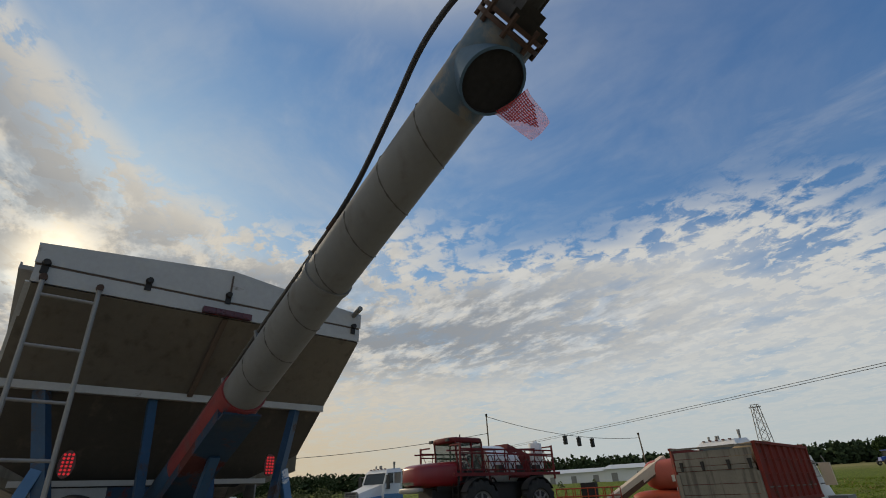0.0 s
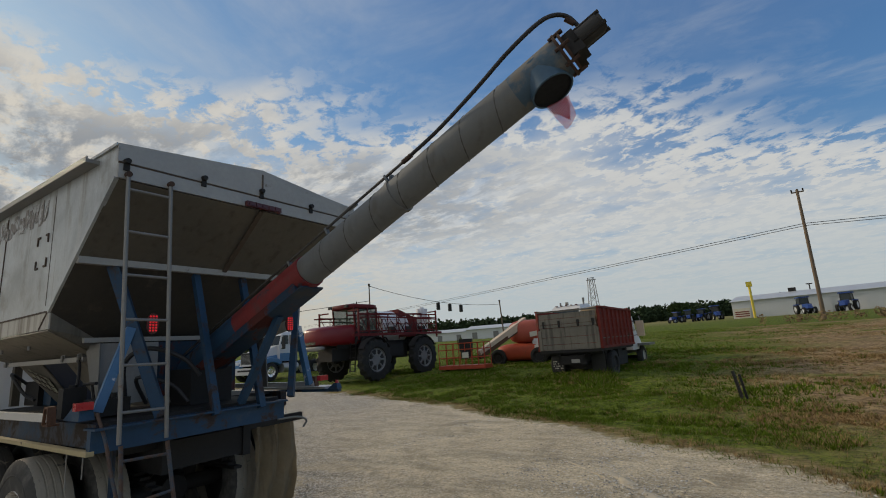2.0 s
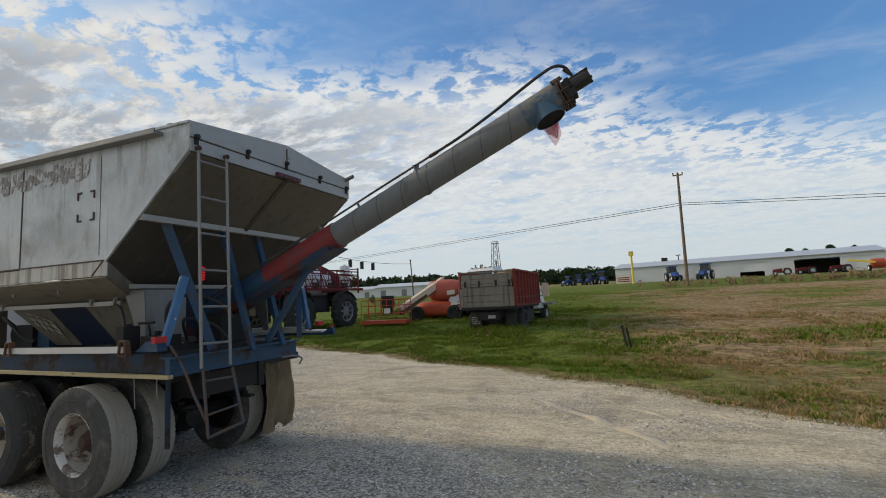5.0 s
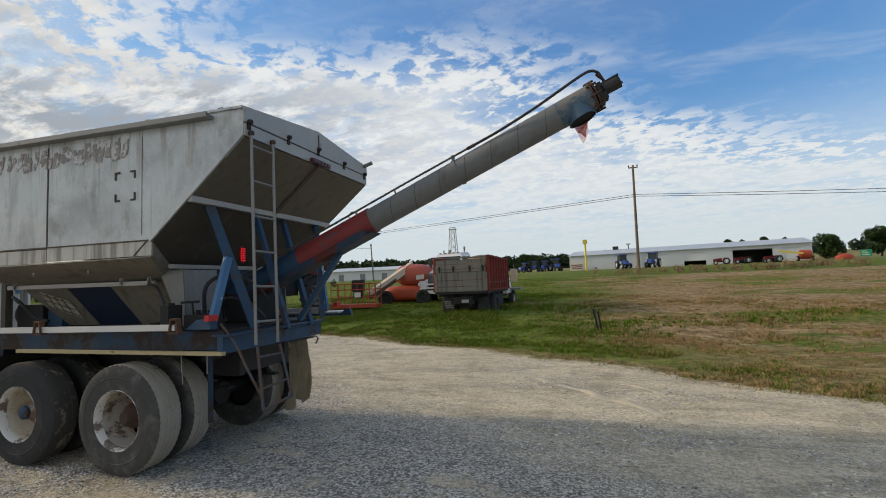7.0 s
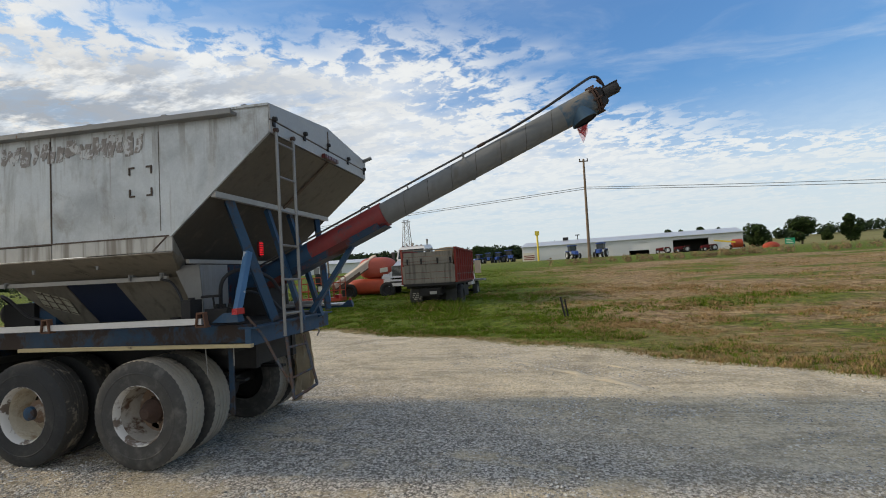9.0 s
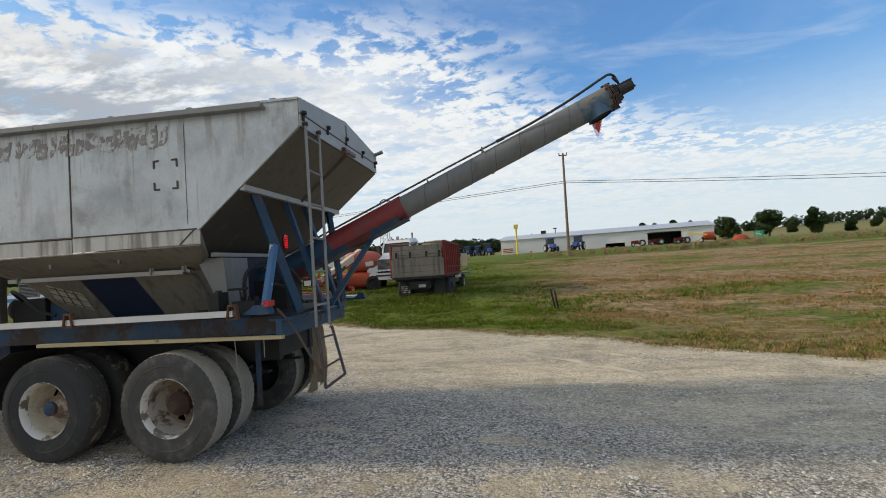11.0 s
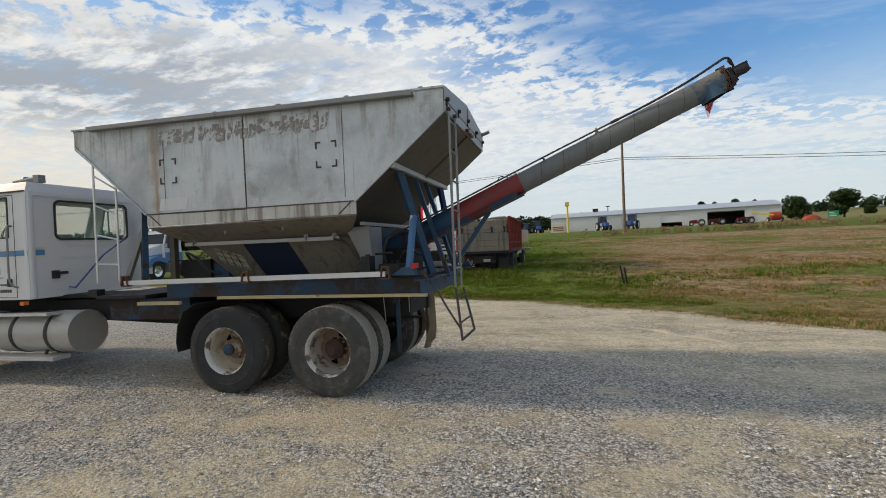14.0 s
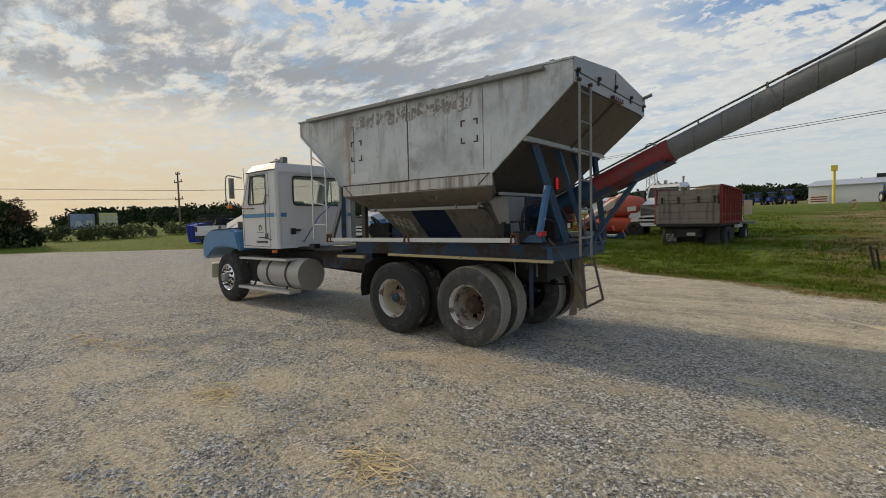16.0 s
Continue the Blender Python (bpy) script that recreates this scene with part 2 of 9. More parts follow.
M["bluegrime"] = surface("grimy_blue_paint", (0.012, 0.040, 0.080), 0.6, 0.0, 0.35, 2.0, 25, spot=(0.035, 0.026, 0.022), spot_at=(0.44, 0.58), spot_scale=2.2, dust=(0.07, 0.07, 0.065), dust_at=(0.52, 0.80), spec=0.3)
M["trough"] = surface("scraped_blue_and_red_channel", (0.013, 0.036, 0.068), 0.6, 0.0, 0.3, 2.0, 25, spot=(0.085, 0.024, 0.02), spot_at=(0.50, 0.58), spot_scale=2.6, dust=(0.05, 0.045, 0.04), dust_at=(0.5, 0.75), spec=0.3)
# dirt, darkened further: the shade below the crossbar is in the colour
M["grime"] = surface("shade_darkened_grimy_sheet", (0.050, 0.044, 0.036), 0.8, 0.0, 0.4, 1.5, 18, streak=(0.10, 0.085, 0.065), streak_at=(0.55, 0.8), bump=0.1)
M["chipped"] = surface("chipped_blue_paint", (0.05, 0.15, 0.30), 0.55, 0.0, 0.2, 3, 30, spot=(0.50, 0.53, 0.55), spot_at=(0.54, 0.58), spot_scale=4.5)
M["red"] = surface("worn_red_paint", (0.185, 0.021, 0.022), 0.55, 0.0, 0.35, 3, 30, dust=(0.09, 0.05, 0.05), dust_at=(0.50, 0.72), spot=(0.05, 0.05, 0.065), spot_at=(0.58, 0.66), spot_scale=5)
M["tube"] = surface("grey_auger_tube", (0.142, 0.149, 0.150), 0.62, 0.1, 0.2, 1.8, 30, streak=(0.10, 0.092, 0.078), streak_at=(0.50, 0.80), spot=(0.10, 0.09, 0.07), spot_at=(0.66, 0.76), spot_scale=3)
M["weld"] = surface("weld_line", (0.070, 0.066, 0.060), 0.75, 0.1, 0.3, 6, 40)
M["stepblue"] = surface("rust_flecked_blue_tube", (0.036, 0.052, 0.072), 0.65, 0.0, 0.35, 5, 40, spot=(0.085, 0.05, 0.035), spot_at=(0.42, 0.56), spot_scale=6)
M["rust"] = surface("rust", (0.105, 0.050, 0.028), 0.9, 0.0, 0.45, 5, 40, bump=0.4)
M["dark"] = surface("dark_greasy_steel", (0.017, 0.016, 0.016), 0.7, 0.2, 0.4, 4, 30)
M["linegrey"] = surface("dull_hydraulic_pipe", (0.075, 0.07, 0.066), 0.6, 0.3, 0.3, 5, 40)
# near-black that paints the shade of the deep spout mouth
M["spoutshade"] = surface("spout_mouth_shade", (0.026, 0.027, 0.029), 0.95, 0.0, 0.4, 5, 40, spec=0.1)
M["black"] = surface("black_rubber_hose", (0.018, 0.018, 0.02), 0.55, 0.0, 0.2, 6, 40)
M["tyre"] = surface("tyre_rubber", (0.032, 0.033, 0.034), 0.85, 0.0, 0.3, 4, 50, dust=(0.085, 0.082, 0.075), dust_at=(0.50, 0.80), bump=0.25, spec=0.3)
M["tyre_dusty"] = surface("dusty_tyre_rubber", (0.058, 0.057, 0.055), 0.9, 0.0, 0.25, 4, 50, dust=(0.14, 0.135, 0.122), dust_at=(0.46, 0.76), bump=0.2, spec=0.3)
M["rim"] = surface("white_rusty_rim", (0.45, 0.43, 0.39), 0.65, 0.0, 0.3, 5, 40, spot=(0.20, 0.15, 0.10), spot_at=(0.54, 0.74), spot_scale=5)
M["rimtan"] = surface("tan_stained_rim", (0.50, 0.45, 0.35), 0.65, 0.0, 0.3, 5, 40, spot=(0.22, 0.14, 0.07), spot_at=(0.46, 0.72), spot_scale=4.5)
M["disctan"] = surface("tan_rusty_wheel_disc", (0.30, 0.25, 0.18), 0.8, 0.0, 0.4, 5, 40, spot=(0.12, 0.07, 0.04), spot_at=(0.48, 0.64), spot_scale=7)
M["rimdisc"] = surface("rust_brown_wheel_disc", (0.19, 0.125, 0.085), 0.8, 0.0, 0.4, 5, 40, spot=(0.36, 0.33, 0.29), spot_at=(0.54, 0.66), spot_scale=7)
M["tread"] = surface("dusty_tread", (0.27, 0.245, 0.205), 0.95, 0.0, 0.22, 5, 60, spot=(0.07, 0.068, 0.065), spot_at=(0.60, 0.70), spot_scale=9, bump=0.3)
M["treadbrown"] = surface("muddy_tread", (0.052, 0.048, 0.043), 0.95, 0.0, 0.3, 5, 60, spot=(0.20, 0.17, 0.13), spot_at=(0.55, 0.64), spot_scale=6, bump=0.3)
M["chrome"] = surface("polished_wheel", (0.72, 0.72, 0.72), 0.25, 0.9, 0.08, 5, 40, bump=0.02)
M["tank"] = surface("aluminium_fuel_tank", (0.42, 0.41, 0.385), 0.5, 0.5, 0.12, 3, 30, streak=(0.30, 0.27, 0.22), streak_at=(0.55, 0.8))
M["cab"] = surface("white_cab_paint", (0.62, 0.62, 0.62), 0.38, 0.0, 0.06, 2, 20, streak=(0.50, 0.45, 0.38), streak_at=(0.62, 0.9), bump=0.03)
M["cabblue"] = surface("light_blue_cab_paint", (0.07, 0.20, 0.38), 0.38, 0.0, 0.12, 2, 20, bump=0.03)
M["cream"] = surface("cream_stripe", (0.62, 0.58, 0.42), 0.5, 0.0, 0.1, 3, 20)
M["trimblack"] = surface("black_trim", (0.02, 0.02, 0.02), 0.6, 0.0, 0.2, 4, 30)
M["amber"] = surface("amber_lens", (0.55, 0.13, 0.02), 0.3, 0.0, 0.1, 4, 30, emit=0.12)
M["lamp"] = surface("lit_red_lens", (0.85, 0.02, 0.03), 0.3, 0.0, 0.1, 4, 30, emit=0.4)
M["redlens"] = surface("red_lens", (0.075, 0.010, 0.010), 0.3, 0.0, 0.15, 4, 30)
M["wood"] = surface("weathered_board", (0.155, 0.140, 0.118), 0.85, 0.0, 0.35, 2, 20, streak=(0.075, 0.066, 0.056), streak_at=(0.48, 0.70), islands=0.45, bump=0.4)
M["plank"] = surface("pale_plank", (0.40, 0.33, 0.19), 0.8, 0.0, 0.25, 2, 20, spot=(0.10, 0.08, 0.06), spot_at=(0.60, 0.70), spot_scale=4)
M["flap"] = surface("muddy_flap", (0.36, 0.28, 0.175), 0.95, 0.0, 0.3, 3, 25, bump=0.3, streak=(0.15, 0.11, 0.07), streak_at=(0.52, 0.72))
M["decal"] = surface("faded_sticker", (0.58, 0.56, 0.48), 0.6, 0.0, 0.15, 3, 20)
M["ink"] = surface("dark_ink", (0.05, 0.05, 0.055), 0.6, 0.0, 0.2, 4, 20)
M["leafgreen"] = surface("green_emblem", (0.12, 0.22, 0.04), 0.6, 0.0, 0.1, 4, 20)
M["glass"] = glassy("cab_glass", (0.16, 0.34, 0.24), 0.03, 0.20)
M["farglass"] = glassy("dark_window", (0.03, 0.04, 0.045), 0.05, 1.0)
M["flag"] = glassy("pink_plastic_flag", (0.72, 0.42, 0.46), 0.7, 0.55)
M["netred"] = surface("red_net", (0.42, 0.05, 0.06), 0.8, 0.0, 0.2, 8, 40)
M["seat"] = surface("grey_upholstery", (0.10, 0.10, 0.11), 0.9, 0.0, 0.2, 4, 40)
M["dumpred"] = surface("rusty_red_steel", (0.18, 0.026, 0.018), 0.7, 0.0, 0.28, 2, 20, spot=(0.09, 0.045, 0.035), spot_at=(0.56, 0.66), spot_scale=3, spec=0.25)
M["sprayred"] = surface("red_machine_paint", (0.125, 0.010, 0.012), 0.55, 0.0, 0.2, 2, 20, spec=0.25)
M["spraygloss"] = surface("glossy_red_hood", (0.20, 0.012, 0.016), 0.32, 0.0, 0.12, 2, 20, spec=0.5)
M["orange"] = surface("faded_orange_machine_paint", (0.38, 0.062, 0.028), 0.55, 0.0, 0.22, 2, 20, spot=(0.24, 0.07, 0.035), spot_at=(0.58, 0.70), spec=0.3)
M["boom"] = surface("cream_boom_paint", (0.58, 0.46, 0.34), 0.55, 0.0, 0.15, 2, 20)
M["poly"] = surface("white_poly_tank", (0.66, 0.68, 0.72), 0.5, 0.0, 0.08, 2, 20)
M["lug"] = surface("field_tyre_rubber", (0.018, 0.018, 0.018), 0.9, 0.0, 0.3, 3, 30, dust=(0.055, 0.05, 0.042), dust_at=(0.5, 0.8))
M["lugrim"] = surface("dull_silver_rim", (0.20, 0.203, 0.21), 0.6, 0.2, 0.2, 3, 30)
M["polewood"] = surface("utility_pole_wood", (0.17, 0.125, 0.09), 0.9, 0.0, 0.25, 1, 14, streak=(0.09, 0.065, 0.05))
M["wire"] = surface("wire", (0.03, 0.03, 0.03), 0.7)
M["shed"] = surface("white_metal_siding", (0.60, 0.62, 0.64), 0.55, 0.0, 0.06, 0.3, 8, streak=(0.45, 0.45, 0.44), streak_at=(0.6, 0.9))
M["shedroof"] = surface("galvanised_roof", (0.50, 0.52, 0.54), 0.5, 0.2, 0.10, 0.3, 8)
M["yellow"] = surface("yellow_paint", (0.72, 0.55, 0.06), 0.5, 0.0, 0.12, 1, 10)
M["tractorblue"] = surface("blue_tractor_paint", (0.02, 0.07, 0.30), 0.4, 0.0, 0.15, 1, 10)
M["signgreen"] = surface("green_sign", (0.0, 0.22, 0.12), 0.5, 0.0, 0.1, 1, 10)
M["lattice"] = surface("galvanised_lattice", (0.22, 0.22, 0.22), 0.6, 0.4, 0.1, 1, 10)
M["skip"] = surface("blue_skip_paint", (0.01, 0.035, 0.30), 0.5, 0.0, 0.2, 1, 10)
M["board"] = surface("billboard_face", (0.30, 0.33, 0.42), 0.6, 0.0, 0.4, 0.8, 4)
M["boardyellow"] = surface("billboard_face_yellow", (0.62, 0.55, 0.22), 0.6, 0.0, 0.3, 0.8, 4)
M["bark"] = surface("bark", (0.10, 0.08, 0.06), 0.95, 0.0, 0.3, 3, 20, bump=0.5)
M["leaf"] = surface("leaves", (0.034, 0.055, 0.017), 0.8, 0.0, 0.3, 0.4, 5, islands=0.7, bump=0, spec=0.08)
M["leafdark"] = surface("far_leaves", (0.034, 0.052, 0.024), 0.85, 0.0, 0.3, 0.08, 1, islands=0.7, bump=0, spec=0.08)
M["leafred"] = surface("reddish_leaves", (0.13, 0.07, 0.045), 0.8, 0.0, 0.3, 0.4, 5, islands=0.7, bump=0)
M["bush"] = surface("scrub_leaves", (0.085, 0.10, 0.035), 0.85, 0.0, 0.3, 0.4, 5, islands=0.8, bump=0)
M["dryweed"] = surface("dry_weeds", (0.24, 0.16, 0.075), 0.9, 0.0, 0.3, 0.4, 5, islands=0.7, bump=0)
M["stone"] = surface("limestone_gravel", (0.45, 0.43, 0.39), 0.9, 0.0, 0.15, 8, 60, islands=1.35, bump=0.2)
M["straw"] = surface("straw", (0.80, 0.62, 0.34), 0.85, 0.0, 0.2, 4, 30, islands=0.5, bump=0)
M["grass"] = surface("grass_blades", (0.100, 0.150, 0.014), 0.8, 0.0, 0.35, 0.5, 4, islands=0.7, bump=0, spec=0.08)
M["drygrass"] = surface("dry_grass_blades", (0.30, 0.205, 0.10), 0.9, 0.0, 0.3, 0.5, 4, islands=0.7, bump=0, spec=0.08)


# ---- mesh helpers ----
V3 = Vector


def box(bm, a, b):
    vs = [bm.verts.new((x, y, z)) for x in (a[0], b[0]) for y in (a[1], b[1]) for z in (a[2], b[2])]
    for f in ((0, 1, 3, 2), (4, 6, 7, 5), (0, 4, 5, 1), (2, 3, 7, 6), (0, 2, 6, 4), (1, 5, 7, 3)):
        bm.faces.new([vs[i] for i in f])


def hexa(bm, lo, hi):
    """A solid between two rings of corners."""
    n = len(lo)
    a, b = [bm.verts.new(p) for p in lo], [bm.verts.new(p) for p in hi]
    bm.faces.new(a[::-1])
    bm.faces.new(b)
    for i in range(n):
        bm.faces.new((a[i], a[(i + 1) % n], b[(i + 1) % n], b[i]))


def prism(bm, pts, d):
    d = V3(d)
    hexa(bm, [V3(p) for p in pts], [V3(p) + d for p in pts])


def axes(p, q, up=(0, 0, 1)):
    w = (V3(q) - V3(p)).normalized()
    u = w.cross(V3(up))
    if u.length < 1e-3:
        u = w.cross(V3((0, 1, 0)))
    u.normalize()
    return u, u.cross(w).normalized(), w


def bar(bm, p, q, a, b, up=(0, 0, 1)):
    """A bar of section a x b from p to q."""
    u, v, w = axes(p, q, up)
    ring = [(-a / 2, -b / 2), (a / 2, -b / 2), (a / 2, b / 2), (-a / 2, b / 2)]
    hexa(bm, [V3(p) + u * i + v * j for i, j in ring], [V3(q) + u * i + v * j for i, j in ring])


def rod(bm, p, q, r0, r1=None, n=10, caps=True):
    r1 = r0 if r1 is None else r1
    u, v, w = axes(p, q)
    ca = [(math.cos(2 * math.pi * i / n), math.sin(2 * math.pi * i / n)) for i in range(n)]
    a = [bm.verts.new(V3(p) + (u * c + v * s) * r0) for c, s in ca]
    b = [bm.verts.new(V3(q) + (u * c + v * s) * r1) for c, s in ca]
    for i in range(n):
        bm.faces.new((a[i], a[(i + 1) % n], b[(i + 1) % n], b[i]))
    if caps:
        bm.faces.new(a[::-1])
        bm.faces.new(b)


def pipe(bm, pts, r, n=8):
    pts = [V3(p) for p in pts]
    rings = []
    for i, p in enumerate(pts):
        w = (pts[min(i + 1, len(pts) - 1)] - pts[max(i - 1, 0)]).normalized()
        u = w.cross(V3((0.13, 0.97, 0.2))).normalized()
        v = u.cross(w)
        rings.append([bm.verts.new(p + (u * math.cos(2 * math.pi * j / n) + v * math.sin(2 * math.pi * j / n)) * r) for j in range(n)])
    for a, b in zip(rings, rings[1:]):
        for j in range(n):
            bm.faces.new((a[j], a[(j + 1) % n], b[(j + 1) % n], b[j]))
    bm.faces.new(rings[0][::-1])
    bm.faces.new(rings[-1])


def smooth_path(pts, k=6):
    """A Catmull-Rom line through the points."""
    pts = [V3(p) for p in pts]
    q = [pts[0] * 2 - pts[1]] + pts + [pts[-1] * 2 - pts[-2]]
    out = []
    for i in range(1, len(q) - 2):
        a, b, c, d = q[i - 1 : i + 3]
        for j in range(k):
            t = j / k
            out.append(0.5 * ((2 * b) + (c - a) * t + (2 * a - 5 * b + 4 * c - d) * t * t + (3 * b - a - 3 * c + d) * t**3))
    return out + [pts[-1]]


def lathe(bm, prof, centre, axis, n=40, skip=None, wobble=None):
    """Turns a profile of (radius, along) round an axis."""
    c, w = V3(centre), V3(axis).normalized()
    u = w.cross(V3((0, 0, 1)))
    u = V3((1, 0, 0)) if u.length < 1e-3 else u.normalized()
    v = u.cross(w)
    rings = []
    for j, (r, h) in enumerate(prof):
        ring = []
        for i in range(n):
            a = 2 * math.pi * i / n
            rr = r + (wobble(i, j) if wobble else 0)
            ring.append(bm.verts.new(c + w * h + (u * math.cos(a) + v * math.sin(a)) * rr))
        rings.append(ring)
    for j in range(len(rings) - 1):
        for i in range(n):
            if skip and skip(i, j):
                continue
            bm.faces.new((rings[j][i], rings[j][(i + 1) % n], rings[j + 1][(i + 1) % n], rings[j + 1][i]))
    for ring in rings:
        for q in ring:
            if not q.link_faces:
                bm.verts.remove(q)


def ray_poly(c, a, poly):
    d, best = (math.cos(a), math.sin(a)), 0.0
    for p, q in zip(poly, poly[1:] + poly[:1]):
        ex, ey = q[0] - p[0], q[1] - p[1]
        den = d[0] * ey - d[1] * ex
        if abs(den) < 1e-12:
            continue
        px, py = p[0] - c[0], p[1] - c[1]
        t, s = (px * ey - py * ex) / den, (px * d[1] - py * d[0]) / den
        if t > 0 and -1e-9 <= s <= 1 + 1e-9:
            best = max(best, t)
    return (c[0] + d[0] * best, c[1] + d[1] * best)


def rounded(x0, y0, x1, y1, r, k=5):
    out = []
    for cx, cy, a0 in ((x1 - r, y1 - r, 0), (x0 + r, y1 - r, 90), (x0 + r, y0 + r, 180), (x1 - r, y0 + r, 270)):
        for i in range(k + 1):
            a = radians(a0 + 90 * i / k)
            out.append((cx + r * math.cos(a), cy + r * math.sin(a)))
    return out


def holed(bm, outer, inner, place, d):
    """A sheet with the outline outer and a hole inner, thickened by d."""
    c = (sum(p[0] for p in inner) / len(inner), sum(p[1] for p in inner) / len(inner))
    angs = sorted({round(math.atan2(p[1] - c[1], p[0] - c[0]), 5) for p in outer + inner})
    d = V3(d)
    loops = [[V3(place(*ray_poly(c, a, poly))) for a in angs] for poly in (outer, inner)]
    o0, i0 = [[bm.verts.new(p) for p in l] for l in loops]
    o1, i1 = [[bm.verts.new(p + d) for p in l] for l in loops]
    n = len(angs)
    for i in range(n):
        j = (i + 1) % n
        bm.faces.new((o0[i], o0[j], i0[j], i0[i]))
        bm.faces.new((o1[j], o1[i], i1[i], i1[j]))
        bm.faces.new((o0[j], o0[i], o1[i], o1[j]))
        bm.faces.new((i0[i], i0[j], i1[j], i1[i]))


def slab(bm, pts, t):
    """A flat sheet through pts of thickness t, behind its face."""
    pts = [V3(p) for p in pts]
    nrm = (pts[1] - pts[0]).cross(pts[-1] - pts[0]).normalized()
    prism(bm, pts, nrm * -t)


def bulge(bm, lo, hi, p=3.2, nu=28, nv=14, taper=0.0):
    """A closed swelling body between two corners, boxier as p grows; taper narrows its +y end."""
    c = [(a + b) / 2 for a, b in zip(lo, hi)]
    h = [(b - a) / 2 for a, b in zip(lo, hi)]
    sg = lambda v: math.copysign(abs(v) ** (2 / p), v)
    rings = []
    for j in range(1, nv):
        e = -math.pi / 2 + math.pi * j / nv
        ring = []
        for i in range(nu):
            a = 2 * math.pi * i / nu
            x, y, z = sg(math.cos(e)) * sg(math.cos(a)), sg(math.cos(e)) * sg(math.sin(a)), sg(math.sin(e))
            k = 1 - taper * (y + 1) / 2
            ring.append(bm.verts.new((c[0] + h[0] * x * k, c[1] + h[1] * y, lo[2] + h[2] * (z + 1) * k)))
        rings.append(ring)
    for r0, r1 in zip(rings, rings[1:]):
        for i in range(nu):
            bm.faces.new((r0[i], r0[(i + 1) % nu], r1[(i + 1) % nu], r1[i]))
    bm.faces.new(rings[0][::-1])
    bm.faces.new(rings[-1])
    for q in bm.faces:
        q.smooth = True


def soften(bm, r, seg=2, angle=35):
    es = [e for e in bm.edges if len(e.link_faces) == 2 and e.calc_face_angle(0) > radians(angle)]
    bmesh.ops.bevel(bm, geom=es, offset=r, segments=seg, affect="EDGES", clamp_overlap=True)


def mesh_of(name, bm, mat):
    bmesh.ops.recalc_face_normals(bm, faces=bm.faces)
    for f in bm.faces:
        f.smooth = True
    for e in bm.edges:
        e.smooth = len(e.link_faces) == 2 and e.calc_face_angle(0) < 0.6
    me = bpy.data.meshes.new(name)
    bm.to_mesh(me)
    bm.free()
    me.materials.append(mat)
    return me


def part(name, bm, mat, parent, label="", r=0.0, seg=1):
    if r:
        soften(bm, r, seg)
    ob = new(name, mesh_of(name, bm, M[mat] if isinstance(mat, str) else mat))
    ob.parent = parent
    return tagged(ob, label)


def pieces(name, bm, mat, parent, label="", r=0.0, seg=1):
    """Each loose piece of the bmesh becomes a part of its own."""
    left = set(bm.verts)
    while left:
        stack, group = [left.pop()], []
        while stack:
            v = stack.pop()
            group.append(v)
            for edge in v.link_edges:
                o = edge.other_vert(v)
                if o in left:
                    left.remove(o)
                    stack.append(o)
        one, twin = bmesh.new(), {}
        for v in group:
            twin[v] = one.verts.new(v.co)
        for f in {f for v in group for f in v.link_faces}:
            one.faces.new([twin[v] for v in f.verts])
        part(name, one, mat, parent, label, r=r, seg=seg)
    bm.free()



def thing(name, label, category, m=None, group="", kind=""):
    ob = new(name)
    ob.empty_display_size = 0.3
    if m is not None:
        ob.matrix_world = m
    return tagged(ob, label, category, group, kind)


def single(name, bm, mat, label, category, m=None, group="", kind="", r=0.0):
    if r:
        soften(bm, r, 1)
    ob = new(name, mesh_of(name, bm, M[mat]))
    if m is not None:
        ob.matrix_world = m
    return tagged(ob, label, category, group, kind)


def stuff(name, verts, faces, mat, label, category):
    me = bpy.data.meshes.new(name)
    me.from_pydata([tuple(v) for v in verts], [], [tuple(f) for f in faces])
    me.materials.append(M[mat])
    return tagged(new(name, me), label, category, kind="stuff")


def part_of(bmfun, *a, **k):
    bm = bmesh.new()
    bmfun(bm, *a, **k)
    return bm


def ground_z(x, y):
    a = max(0.0, y - 9.0)
    z = 0.045 * min(a, 36.0) + 0.024 * max(0.0, min(a, 400.0) - 36.0)
    west = 0.013 * max(0.0, min(-x - 12.0, 150.0))
    return z + west * (1.0 if y < 40 else max(0.0, 1 - (y - 40) / 60.0))
M["salmon"] = surface("faded_salmon_cover", (0.40, 0.085, 0.055), 0.5, 0.0, 0.15, 2, 20, spec=0.35)
M["lip"] = surface("flaking_wheel_lip", (0.15, 0.115, 0.09), 0.75, 0.0, 0.3, 5, 40, spot=(0.56, 0.55, 0.52), spot_at=(0.44, 0.52), spot_scale=5)
M["rimgrey"] = surface("grey_rusted_dish", (0.34, 0.315, 0.275), 0.75, 0.0, 0.35, 4, 40, spot=(0.10, 0.06, 0.04), spot_at=(0.50, 0.62), spot_scale=5)
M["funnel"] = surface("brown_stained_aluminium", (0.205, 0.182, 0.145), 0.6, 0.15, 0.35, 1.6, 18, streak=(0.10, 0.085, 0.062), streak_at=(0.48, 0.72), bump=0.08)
M["stickerpale"] = surface("faded_paper_sticker", (0.36, 0.34, 0.26), 0.8, 0.0, 0.2, 6, 30, spot=(0.22, 0.20, 0.15), spot_at=(0.52, 0.62), spot_scale=8)
M["bulkhead"] = surface("pale_grey_sheet", (0.30, 0.30, 0.295), 0.6, 0.1, 0.2, 2, 25, streak=(0.20, 0.19, 0.17), streak_at=(0.5, 0.8))
